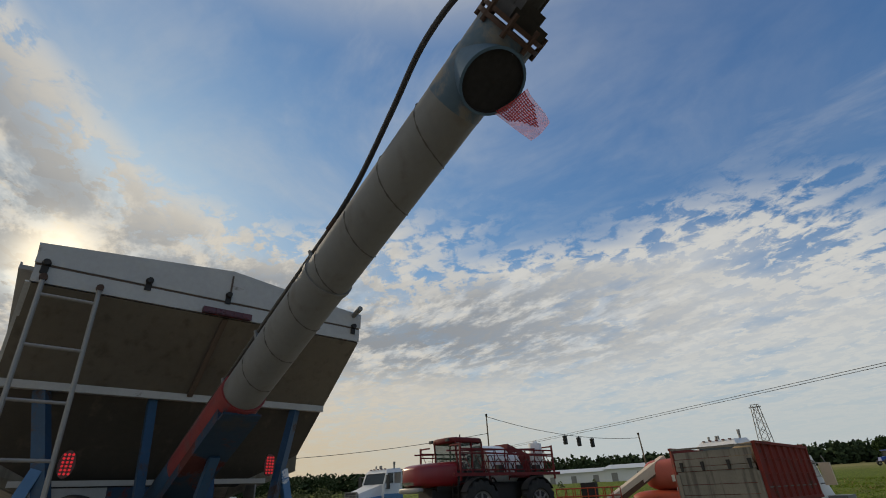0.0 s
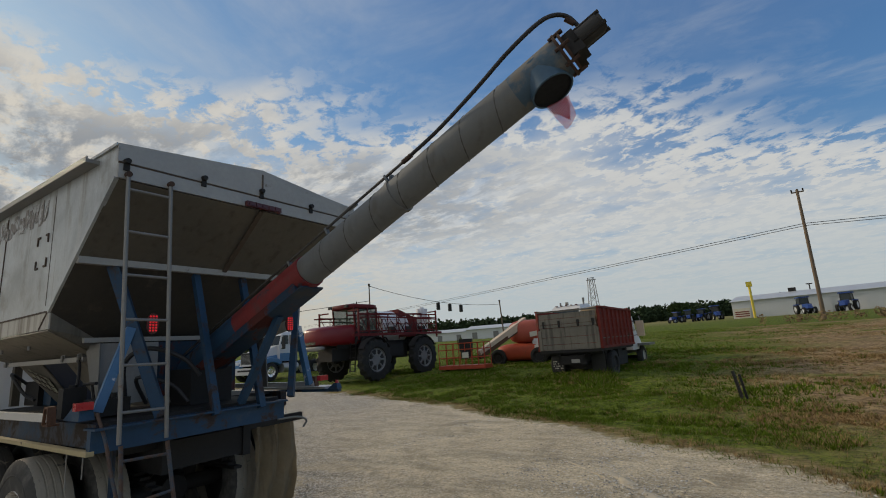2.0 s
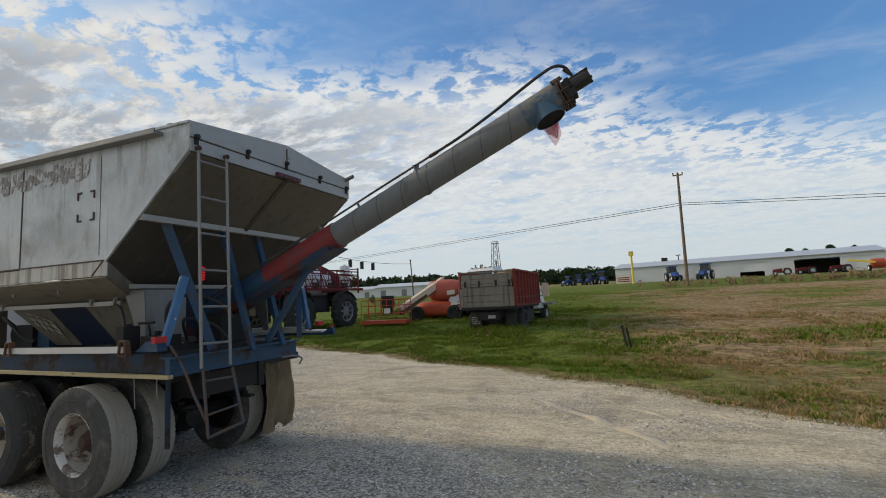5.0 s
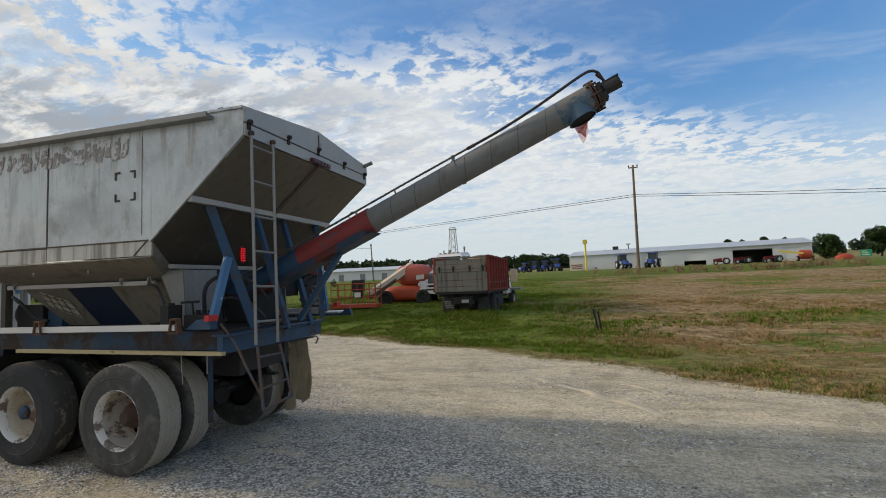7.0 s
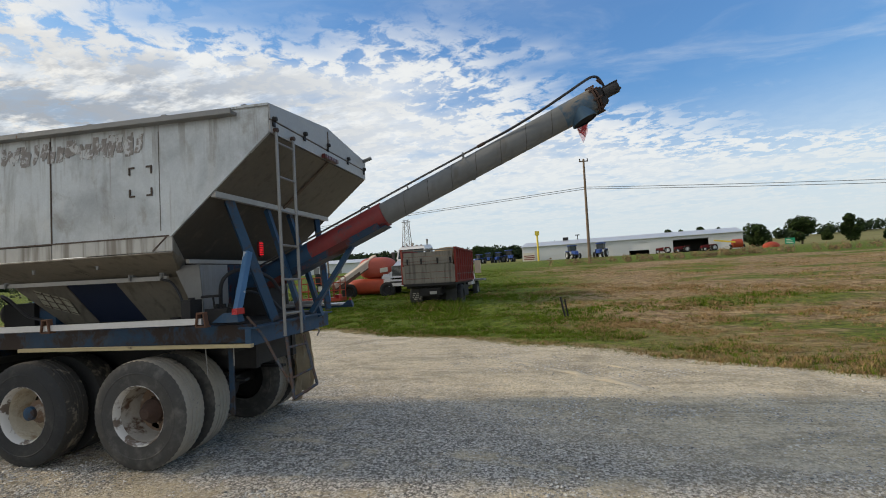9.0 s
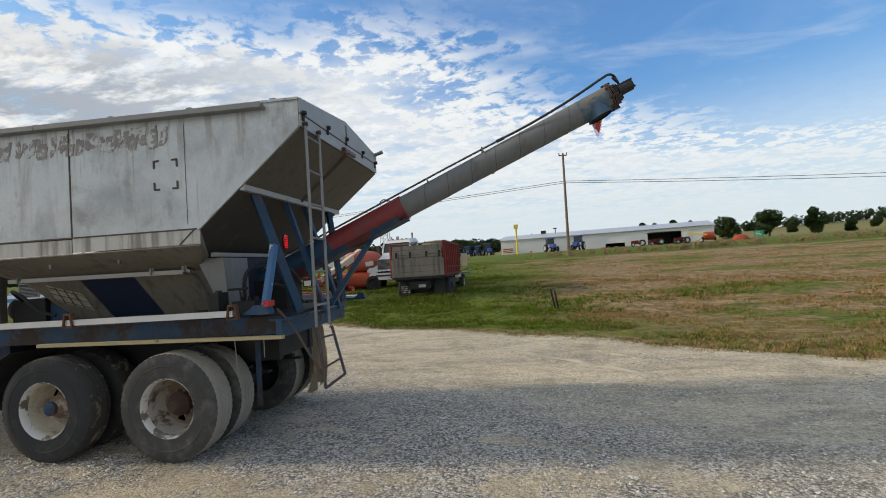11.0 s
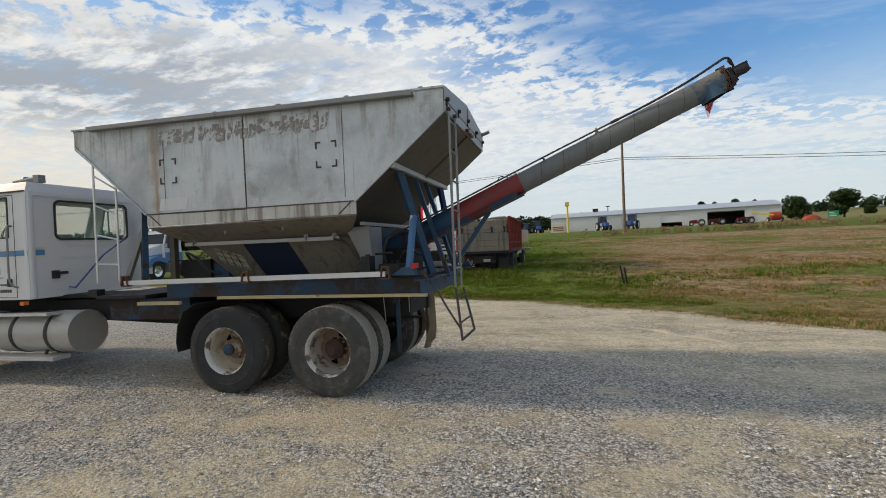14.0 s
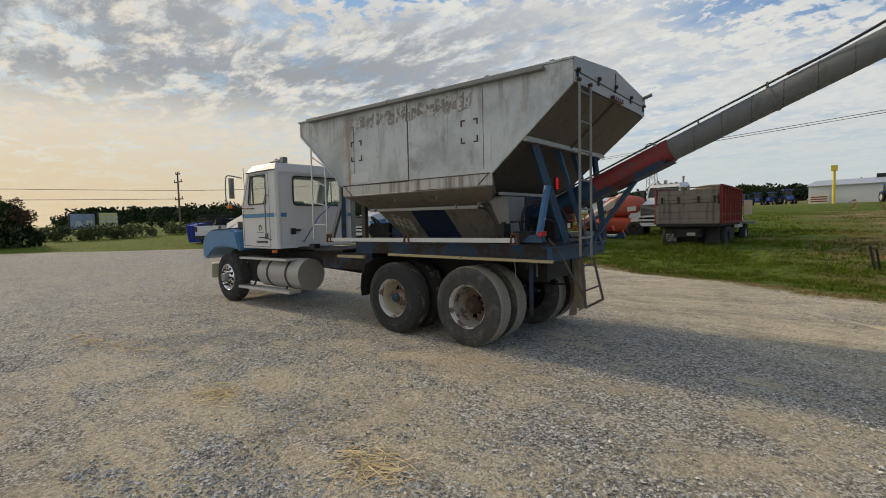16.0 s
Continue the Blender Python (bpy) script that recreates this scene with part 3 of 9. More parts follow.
M["markerred"] = surface("bright_red_lens", (0.42, 0.018, 0.022), 0.3, 0.0, 0.1, 6, 40)
M["heap"] = surface("brown_load", (0.20, 0.14, 0.075), 0.95, 0.0, 0.4, 3, 20, bump=0.5)
M["dustpale"] = surface("pale_dust", (0.46, 0.395, 0.29), 0.95, 0.0, 0.25, 6, 50, bump=0.4)
M["rustdark"] = surface("dark_rust", (0.055, 0.032, 0.024), 0.9, 0.0, 0.45, 5, 40, bump=0.4)

# ---- the tender truck: rear axle at the origin, its front towards -x, its near side at y = -0.2 ----
CY = 0.98
truck = thing("tender_truck", "white and blue tender truck with aluminium hopper and raised auger", "truck", pose(-0.05, 0.07, 0, 0, 0, 2.25))


def mir(y):
    return 2 * CY - y


# hopper


def hopper():
    y0, y1 = -0.21, 2.17
    side = [(-3.43, 3.38), (1.52, 3.31), (1.52, 3.07), (0.48, 2.20), (-2.33, 2.22), (-3.40, 3.15)]
    bm = bmesh.new()
    # far side wall
    prism(bm, [(x, y1 - 0.012, z) for x, z in side], (0, 0.012, 0))
    # front slope and front fascia
    slab(bm, [(-3.43, y1, 3.38), (-3.43, y0, 3.38), (-3.40, y0, 3.15), (-3.40, y1, 3.15)], 0.01)
    body = part("hopper", bm, "alu", truck, "weathered aluminium hopper body")
    # near side wall in three sheets that meet at upright seams
    cuts = [(-3.43, -2.60), (-2.60, -0.905), (-0.893, 1.52)]
    for xa, xb in cuts:
        def lim(x):
            if x < -2.33:
                t = (x + 3.47) / (-2.33 + 3.47)
                return 3.15 + max(0.0, t) * (2.22 - 3.15)
            if x <= 0.48:
                return 2.22 - 0.02 * (x + 2.33) / 2.81
            return 2.20 + (x - 0.48) / 1.04 * 0.87
        xs = sorted({xa, xb, *[x for x in (-3.40, -2.33, 0.48) if xa < x < xb]})
        up = [(x, 3.38 - 0.07 * (x + 3.5) / 5.02) for x in (xa, xb)]
        poly = [(x, lim(x)) for x in xs] + up[::-1]
        bm = bmesh.new()
        prism(bm, [(x, y0, z) for x, z in poly], (0, 0.012, 0))
        part("side_sheet", bm, "alu", body)
    bm = bmesh.new()
    bar(bm, (-0.90, y0 - 0.002, 2.21), (-0.90, y0 - 0.002, 3.24), 0.012, 0.01)
    bar(bm, (-2.345, y0 - 0.003, 2.215), (0.485, y0 - 0.003, 2.197), 0.012, 0.014)
    pieces("seam", bm, "seam", body, "rust-stained seam")
    for x in (-2.04, 0.36):
        bm = bmesh.new()
        bar(bm, (x, y0 - 0.001, 2.25), (x, y0 - 0.001, 3.2), 0.006, 0.004)
        part("weld_seam", bm, "alu_low", body)
    # edge strips along the rear and front slopes
    for a, b in (((0.47, y0 - 0.004, 2.19), (1.52, y0 - 0.004, 3.06)), ((-2.33, y0 - 0.004, 2.21), (-3.40, y0 - 0.004, 3.14))):
        bm = bmesh.new()
        bar(bm, a, b, 0.02, 0.03, (0, 1, 0))
        part("edge_strip", bm, "alu", body)
    # skirt below the seam
    for xa, xb in ((-2.33, -0.905), (-0.895, 0.48)):
        bm = bmesh.new()
        prism(bm, [(xa, y0 - 0.004, 2.06), (xb, y0 - 0.004, 2.055), (xb, y0 - 0.004, 2.19), (xa, y0 - 0.004, 2.205)], (0, 0.012, 0))
        part("skirt", bm, "skirt", body, "streaked aluminium skirt below the seam")
    for xa, xb in ((0.43, 0.27), (-2.28, -2.12)):
        bm = bmesh.new()
        bar(bm, (xa, y0 - 0.006, 2.195), (xb, y0 - 0.006, 2.06), 0.008, 0.012)
        part("weld_seam", bm, "seam", body)
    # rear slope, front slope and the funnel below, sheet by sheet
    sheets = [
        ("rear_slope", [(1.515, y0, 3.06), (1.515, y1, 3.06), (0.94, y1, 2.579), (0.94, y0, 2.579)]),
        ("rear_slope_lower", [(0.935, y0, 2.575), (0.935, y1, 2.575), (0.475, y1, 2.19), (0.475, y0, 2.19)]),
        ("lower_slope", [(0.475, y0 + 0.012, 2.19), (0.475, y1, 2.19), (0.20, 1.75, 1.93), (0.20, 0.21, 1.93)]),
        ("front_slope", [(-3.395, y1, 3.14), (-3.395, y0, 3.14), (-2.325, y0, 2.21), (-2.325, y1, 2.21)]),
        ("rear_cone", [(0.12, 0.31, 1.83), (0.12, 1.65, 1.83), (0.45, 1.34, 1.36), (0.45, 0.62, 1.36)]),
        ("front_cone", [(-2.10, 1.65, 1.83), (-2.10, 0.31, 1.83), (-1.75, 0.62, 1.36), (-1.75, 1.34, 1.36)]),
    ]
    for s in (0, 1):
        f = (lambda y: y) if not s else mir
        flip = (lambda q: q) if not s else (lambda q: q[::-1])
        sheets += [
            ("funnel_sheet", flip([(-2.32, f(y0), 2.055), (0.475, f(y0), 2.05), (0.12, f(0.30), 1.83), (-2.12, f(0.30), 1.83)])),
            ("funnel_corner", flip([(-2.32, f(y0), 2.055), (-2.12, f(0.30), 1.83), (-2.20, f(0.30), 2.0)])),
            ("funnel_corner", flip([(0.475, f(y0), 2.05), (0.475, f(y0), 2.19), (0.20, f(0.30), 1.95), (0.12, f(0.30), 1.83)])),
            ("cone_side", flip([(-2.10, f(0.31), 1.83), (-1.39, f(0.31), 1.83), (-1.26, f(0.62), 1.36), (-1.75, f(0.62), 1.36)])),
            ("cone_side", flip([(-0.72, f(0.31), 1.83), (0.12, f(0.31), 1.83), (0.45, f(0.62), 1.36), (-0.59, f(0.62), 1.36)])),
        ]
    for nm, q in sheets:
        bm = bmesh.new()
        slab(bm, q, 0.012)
        # the two slopes below the crossbar get shade mixed into their dirt colour
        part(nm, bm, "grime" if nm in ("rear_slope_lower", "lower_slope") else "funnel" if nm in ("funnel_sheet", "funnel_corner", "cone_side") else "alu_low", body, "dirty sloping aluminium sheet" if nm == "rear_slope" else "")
    for xa, xb in ((-0.90, -0.84), (0.18, -0.04), (-2.18, -1.75)):
        bm = bmesh.new()
        bar(bm, (xa, y0 + 0.004, 2.042), (xb, 0.29, 1.825), 0.010, 0.006)
        part("funnel_seam", bm, "seam", body)
    bm = bmesh.new()
    slab(bm, [(-1.39, 0.33, 1.83), (-0.72, 0.33, 1.83), (-0.59, 0.64, 1.36), (-1.26, 0.64, 1.36)], 0.012)
    part("divider_panel", bm, surface("dark_blue_panel", (0.008, 0.017, 0.045), 0.6, 0, 0.2), body, "dark blue divider panel")
    # faded sticker with a grid on the front cone
    bm = bmesh.new()
    cone = lambda s, t: V3((-2.10 + 0.35 * t, 0.31 + 0.31 * t, 1.83 - 0.47 * t)) + V3((s, -0.024, -0.016))
    A, B, C, D = cone(0.24, 0.10), cone(0.53, 0.36), cone(0.40, 0.78), cone(0.10, 0.50)
    slab(bm, [A, D, C, B], 0.004)
    st = part("sticker", bm, "stickerpale", body, "faded grid sticker")
    bm = bmesh.new()
    for i in range(1, 4):
        bar(bm, A.lerp(B, i / 4) + V3((0, -0.006, 0)), D.lerp(C, i / 4) + V3((0, -0.006, 0)), 0.012, 0.004)
    for i in (0.12, 0.5, 0.88):
        bar(bm, A.lerp(D, i) + V3((0, -0.007, 0)), B.lerp(C, i) + V3((0, -0.007, 0)), 0.012, 0.004)
    pieces("sticker_line", bm, "seam", st)
    # pull rod along the funnel and its brackets
    bm = bmesh.new()
    bar(bm, (-2.16, 0.20, 1.83), (0.06, 0.20, 1.81), 0.03, 0.045)
    rod_ob = part("pull_rod", bm, "dullalu", body)
    for x in (-2.02, -0.38, 0.0):
        bm = bmesh.new()
        box(bm, (x - 0.03, 0.18, 1.83), (x + 0.03, 0.24, 1.90))
        rod(bm, (x, 0.17, 1.80), (x, 0.17, 1.86), 0.012)
        part("rod_bracket", bm, "steel", rod_ob)
    # hooks under the skirt
    for x in (-1.35, -0.55):
        bm = bmesh.new()
        box(bm, (x - 0.025, -0.05, 1.965), (x + 0.025, 0.0, 1.985))
        rod(bm, (x, -0.04, 1.93), (x, -0.04, 1.97), 0.014)
        part("hook", bm, "steel", body)
    # roof in two pitched sheets with a hem, gutter, gable and fascia at the back
    zr = 3.43
    for s in (0, 1):
        f = (lambda y: y) if not s else mir
        q = [(-3.45, f(y0 - 0.02), 3.375), (1.53, f(y0 - 0.02), 3.325), (1.53, f(CY), zr), (-3.45, f(CY), zr + 0.05)]
        bm = bmesh.new()
        slab(bm, q if not s else q[::-1], 0.02)
        part("roof_sheet", bm, "alu", body)
    bm = bmesh.new()
    for i in range(6):
        x = -3.0 + i * 0.85
        box(bm, (x, y0 - 0.005, 3.37 - 0.01 * i), (x + 0.05, y0 + 0.03, 3.395 - 0.01 * i))
    pieces("roof_clip", bm, "steel", body)
    bm = bmesh.new()
    bar(bm, (-3.12, y0 - 0.045, 3.335), (1.20, y0 - 0.045, 3.262), 0.09, 0.03)
    bar(bm, (-3.12, y0 - 0.085, 3.345), (1.20, y0 - 0.085, 3.272), 0.012, 0.045)
    part("gutter", bm, "steel", body, "rust-streaked gutter strip")
    # fascia and gable take a darker metal: their shade is put into the colour
    bm = bmesh.new()
    prism(bm, [(1.525, y0, 3.06), (1.525, y1, 3.06), (1.525, y1, 3.17), (1.525, y0, 3.17)], (0.012, 0, 0))
    fas = part("fascia", bm, "dullalu", body)
    bm = bmesh.new()
    prism(bm, [(1.53, y0 - 0.01, 3.185), (1.53, y1 + 0.01, 3.185), (1.53, y1 + 0.01, 3.31), (1.53, CY, zr + 0.015), (1.53, y0 - 0.01, 3.32)], (0.012, 0, 0))
    part("gable_cover", bm, "dullalu", body)
    bm = bmesh.new()
    bar(bm, (1.53, y0, 3.178), (1.53, y1, 3.178), 0.012, 0.012)
    bar(bm, (1.545, CY, 3.2), (1.545, CY, 3.40), 0.01, 0.012)
    pieces("cover_seam", bm, "seam", body)
    for y, z in ((-0.16, 3.19), (0.42, 3.215), (0.97, 3.235), (1.55, 3.21), (2.1, 3.19)):
        bm = bmesh.new()
        rod(bm, (1.54, y, z), (1.575, y, z), 0.026, 0.02, 10)
        box(bm, (1.535, y - 0.02, z - 0.07), (1.55, y + 0.02, z - 0.02))
        part("latch", bm, "dark", body, "dark rubber latch")
    bm = bmesh.new()
    box(bm, (1.545, 0.80, 3.055), (1.585, 1.16, 3.10))
    part("marker_light_bar", bm, "redlens", body, "dull red marker light bar", r=0.006)
    bm = bmesh.new()
    for i in range(5):
        box(bm, (1.586, 0.82 + i * 0.067, 3.062), (1.592, 0.87 + i * 0.067, 3.093))
    pieces("marker_lens", bm, "redlens", body)
    bm = bmesh.new()
    rod(bm, (1.40, 2.10, 3.255), (1.66, 2.10, 3.335), 0.025, n=12)
    part("stub_pipe", bm, "tube", body)
    # stiffener that runs down the rear slope, crossbars
    bm = bmesh.new()
    bar(bm, (1.53, CY, 3.04), (0.95, CY, 2.56), 0.04, 0.02)
    part("slope_rib", bm, "seam", body)
    bm = bmesh.new()
    bar(bm, (0.93, y0 + 0.0, 2.55), (0.93, y1, 2.55), 0.05, 0.055)
    part("crossbar", bm, "dullalu", body, "dull aluminium crossbar")
    bm = bmesh.new()
    bar(bm, (0.42, 0.05, 1.96), (0.42, 1.9, 1.96), 0.04, 0.04)
    part("rear_crossbar", bm, "dullalu", body)
    for y in (0.16, 1.80):
        bm = bmesh.new()
        prism(bm, [(0.16, y, 1.93), (0.46, y, 1.93), (0.50, y, 1.40), (0.42, y, 1.40)], (0, 0.012, 0))
        part("side_gusset", bm, "gusset", body, "dull aluminium gusset plate")
    bm = bmesh.new()
    box(bm, (0.40, 0.18, 1.40), (0.42, 0.66, 1.93))
    part("rear_bulkhead", bm, "bulkhead", body, "pale grey sheet under the rear slope")
    bm = bmesh.new()
    box(bm, (0.405, 0.664, 1.40), (0.42, 1.46, 1.93))
    part("rear_bulkhead", bm, "trough", body)
    bm = bmesh.new()
    pipe(bm, smooth_path([(0.0, 0.17, 1.80), (0.16, 0.13, 1.76), (0.30, 0.08, 1.62), (0.40, 0.02, 1.46), (0.46, -0.02, 1.42)], 5), 0.013, 8)
    part("drain_hose", bm, "black", body)
    # corner marks where plates were held, worn lettering as flaked bars, pale patch
    for x0, x1, z0, z1 in ((-2.10, -1.86, 2.58, 2.87), (0.025, 0.28, 2.60, 2.875)):
        for x, sx in ((x0, 1), (x1, -1)):
            for z, sz in ((z0, 1), (z1, -1)):
                bm = bmesh.new()
                bar(bm, (x, y0 - 0.005, z), (x + 0.06 * sx, y0 - 0.005, z), 0.010, 0.016)
                bar(bm, (x + 0.006 * sx, y0 - 0.0055, z), (x + 0.006 * sx, y0 - 0.0055, z + 0.07 * sz), 0.014, 0.010)
                part("plate_holder", bm, "seam", body, "rusty corner bracket")
    rnd = random.Random(3)
    x, layer = -2.12, 0
    while x < 0.15:
        w = rnd.uniform(0.05, 0.13)
        for _ in range(rnd.choice((3, 4, 4, 5))):
            xa = x + rnd.uniform(-0.01, w * 0.5)
            za = 3.02 + rnd.uniform(0, 0.12) - 0.012 * (x + 2.1)
            bm = bmesh.new()
            ww, hh, sk = rnd.uniform(0.02, 0.07), rnd.uniform(0.05, 0.17), rnd.uniform(0.0, 0.05)
            layer += 1
            yy = y0 - 0.002 - 0.0004 * (layer % 12)
            zt = max(za + 0.03, min(za + hh, 3.225))
            slab(bm, [(xa, yy, za), (xa + ww, yy, za), (xa + ww + sk, yy, zt), (xa + sk, yy, zt)], 0.0018)
            part("worn_letter_bar", bm, "flaked", body)
        x += w
    bm = bmesh.new()
    slab(bm, [(-2.14, y0 - 0.003, 2.25), (-1.74, y0 - 0.003, 2.25), (-1.69, y0 - 0.003, 2.40), (-2.11, y0 - 0.003, 2.39)], 0.002)
    part("paint_patch", bm, "patch", body, "pale paint patch")


hopper()


def ladder(name, a0, a1, b0, b1, rungs, r, mat, parent, label):
    bm = bmesh.new()
    rod(bm, a0, a1, r, n=8)
    rails = part("ladder_rail", bm, mat, parent, label)
    bm = bmesh.new()
    rod(bm, b0, b1, r, n=8)
    part("ladder_rail", bm, mat, parent, label)
    for i in range(rungs):
        t = (i + 0.35) / rungs
        bm = bmesh.new()
        rod(bm, V3(a0).lerp(V3(a1), t), V3(b0).lerp(V3(b1), t), r * 0.75, n=8)
        part("rung", bm, mat, rails)


ladder("rear_ladder", (1.556, -0.15, 3.09), (1.525, -0.08, 1.21), (1.556, 0.15, 3.09), (1.525, 0.225, 1.20), 6, 0.0145, "steel", truck, "galvanised tube ladder rail")
for y in (-0.15, 0.15):
    bm = bmesh.new()
    rod(bm, (1.53, y, 3.09), (1.575, y, 3.09), 0.022, n=10)
    part("ladder_mount", bm, "rustdark", truck)
ladder("drop_ladder", (1.53, -0.07, 1.20), (1.57, -0.05, 0.64), (1.55, 0.22, 1.18), (1.65, 0.25, 0.70), 2, 0.014, "stepblue", truck, "rusty blue folding step rail")
bm = bmesh.new()
rod(bm, (1.57, -0.05, 0.64), (1.65, 0.25, 0.70), 0.014, n=8)
bm2 = bmesh.new()
pipe(bm2, smooth_path([(1.14, -0.075, 1.40), (1.30, -0.07, 1.21), (1.42, -0.065, 0.99), (1.565, -0.05, 0.745)], 5), 0.012, 8)
part("step_stay", bm2, "stepblue", truck, "rusty blue diagonal stay")
part("step_brace", bm, "stepblue", truck)
ladder("front_ladder", (-3.16, -0.20, 2.90), (-3.20, -0.18, 1.38), (-2.92, -0.10, 2.70), (-2.96, -0.08, 1.40), 4, 0.014, "rail", truck, "galvanised tube ladder rail")


# auger
AX, AZ, AD = 2.19, 2.392, radians(23.15)


def aug(s, up=0.0, side=0.0):
    """A point s metres along the auger from its red collar, up square to it, side in y."""
    s = s * 1.06 if s > 0 else s
    return V3((AX + s * math.cos(AD) - up * math.sin(AD), CY + side, AZ + s * math.sin(AD) + up * math.cos(AD)))


def auger():
    bm = bmesh.new()
    rod(bm, aug(-0.02), aug(2.12), 0.128, n=32, caps=False)
    rod(bm, aug(2.1), aug(2.12), 0.128, n=32)
    tube = part("auger_tube", bm, "tube", truck, "grey painted steel auger tube")
    axis = (aug(1) - aug(0)).normalized()
    for i in range(7):
        s0 = 0.12 + i * 0.275
        bm = bmesh.new()
        pts = []
        for j in range(13):
            a = radians(-180 + 360 * j / 12)
            p = aug(s0 + 0.29 * j / 12, 0.129 * math.sin(a), -0.129 * math.cos(a))
            pts.append(p)
        pipe(bm, pts, 0.0042, 5)
        part("weld_seam", bm, "weld", tube)
    bm = bmesh.new()
    lathe(bm, [(0.128, 0), (0.137, 0.0), (0.137, 0.03), (0.128, 0.03)], aug(0.98), axis, 32)
    box(bm, aug(0.98, 0.12, -0.03), aug(1.02, 0.18, 0.03))
    part("clamp", bm, "tube", tube)
    # blue painted end with the spout
    bm = bmesh.new()
    rod(bm, aug(2.03), aug(2.36), 0.1295, n=32, caps=False)
    head = part("auger_head", bm, surface("faded_blue_head", (0.050, 0.095, 0.140), 0.6, 0.1, 0.3, 3, 30, spot=(0.155, 0.150, 0.138), spot_at=(0.42, 0.58), spot_scale=4.0, dust=(0.09, 0.055, 0.04), dust_at=(0.56, 0.72)), truck, "faded blue and rusty auger head")
    bm = bmesh.new()
    c, d = aug(2.20), (aug(0, -1) - aug(0)).normalized()
    d = (d + V3((0.02, -0.04, 0))).normalized()
    lathe(bm, [(0.130, 0.02), (0.132, 0.140), (0.137, 0.146), (0.126, 0.148), (0.124, -0.05)], c, d, 36)
    part("spout", bm, surface("faded_blue_spout", (0.05, 0.105, 0.165), 0.6, 0.1, 0.3, 3, 30, spot=(0.16, 0.13, 0.11), spot_at=(0.60, 0.68), spot_scale=4), head, "faded blue discharge spout")
    # dark disc over the tube, in place of the hollow's own shade
    bm = bmesh.new()
    lathe(bm, [(0.0, 0.1315), (0.1215, 0.1315), (0.1225, 0.1455), (0.1245, 0.1455), (0.1245, 0.129), (0.0, 0.1305)], c, d, 32)
    part("spout_lining", bm, "spoutshade", head, "dark disc standing in for the shade inside the spout")
    bm = bmesh.new()
    lathe(bm, [(0.0, 0), (0.146, 0), (0.146, 0.018), (0.0, 0.018)], aug(2.355), axis, 28)
    lathe(bm, [(0.0, 0), (0.138, 0), (0.141, 0.018), (0.0, 0.018)], aug(2.383), axis, 28)
    fl = part("end_flange", bm, "rustdark", head, "rusty end flange")
    for i in range(8):
        a = 2 * math.pi * i / 8 + 0.2
        bm = bmesh.new()
        rod(bm, aug(2.335, 0.138 * math.sin(a), 0.138 * math.cos(a)), aug(2.425, 0.138 * math.sin(a), 0.138 * math.cos(a)), 0.011, n=6)
        part("bolt", bm, "rustdark", fl)
    bm = bmesh.new()
    for a, b in (((2.395, -0.10, -0.09), (2.44, 0.06, 0.09)), ((2.43, -0.085, -0.06), (2.475, -0.02, 0.05)), ((2.43, 0.0, -0.05), (2.47, 0.09, 0.05))):
        u0, u1 = a[1], b[1]
        hexa(bm, [aug(a[0], u0, a[2]), aug(a[0], u0, b[2]), aug(a[0], u1, b[2]), aug(a[0], u1, a[2])], [aug(b[0], u0, a[2]), aug(b[0], u0, b[2]), aug(b[0], u1, b[2]), aug(b[0], u1, a[2])])
    part("gearbox", bm, "dark", head, "greasy black gearbox", r=0.012)
    bm = bmesh.new()
    rod(bm, aug(2.43, 0.02), aug(2.48, 0.02), 0.05, n=18)
    rod(bm, aug(2.47, 0.02), aug(2.60, 0.02), 0.064, n=20)
    rod(bm, aug(2.60, 0.02), aug(2.62, 0.02), 0.056, n=20)
    part("hydraulic_motor", bm, "trimblack", head, "black hydraulic motor")
    bm = bmesh.new()
    for i in range(4):
        a = math.pi / 4 + i * math.pi / 2
        rod(bm, aug(2.47, 0.02 + 0.06 * math.sin(a), 0.06 * math.cos(a)), aug(2.627, 0.02 + 0.06 * math.sin(a), 0.06 * math.cos(a)), 0.012, n=6)
    pieces("motor_bolt", bm, "dark", head)
    # hydraulic pipe and hose
    dy = -0.075
    bm = bmesh.new()
    pipe(bm, [aug(-1.9, 0.150, dy), aug(-0.5, 0.152, dy), aug(0.6, 0.152, dy), aug(1.2, 0.146, dy)], 0.011, 8)
    part("hydraulic_line", bm, "linegrey", truck, "dull steel hydraulic line")
    bm = bmesh.new()
    pipe(bm, smooth_path([aug(1.2, 0.146, dy), aug(1.5, 0.135, -0.10), aug(1.85, 0.135, -0.155), aug(2.12, 0.150, -0.195), aug(2.33, 0.180, -0.175), aug(2.43, 0.195, -0.12), aug(2.49, 0.17, -0.05), aug(2.51, 0.08, 0.0)], 6), 0.0135, 10)
    part("hydraulic_hose", bm, "black", truck, "black hydraulic hose")
    for s0, s1 in ((1.17, 1.25), (2.475, 2.50)):
        bm = bmesh.new()
        rod(bm, aug(s0, 0.146 if s0 < 2 else 0.17, dy if s0 < 2 else -0.05), aug(s1, 0.144 if s0 < 2 else 0.12, dy if s0 < 2 else -0.02), 0.018, n=8)
        part("hose_fitting", bm, "rustdark", head)
    for s in (-0.12, 0.35, 1.0):
        bm = bmesh.new()
        bar(bm, aug(s, 0.10, -0.07), aug(s, 0.158, -0.075), 0.045, 0.015)
        part("line_bracket", bm, "tube", tube)
    # small loop hook at the collar
    bm = bmesh.new()
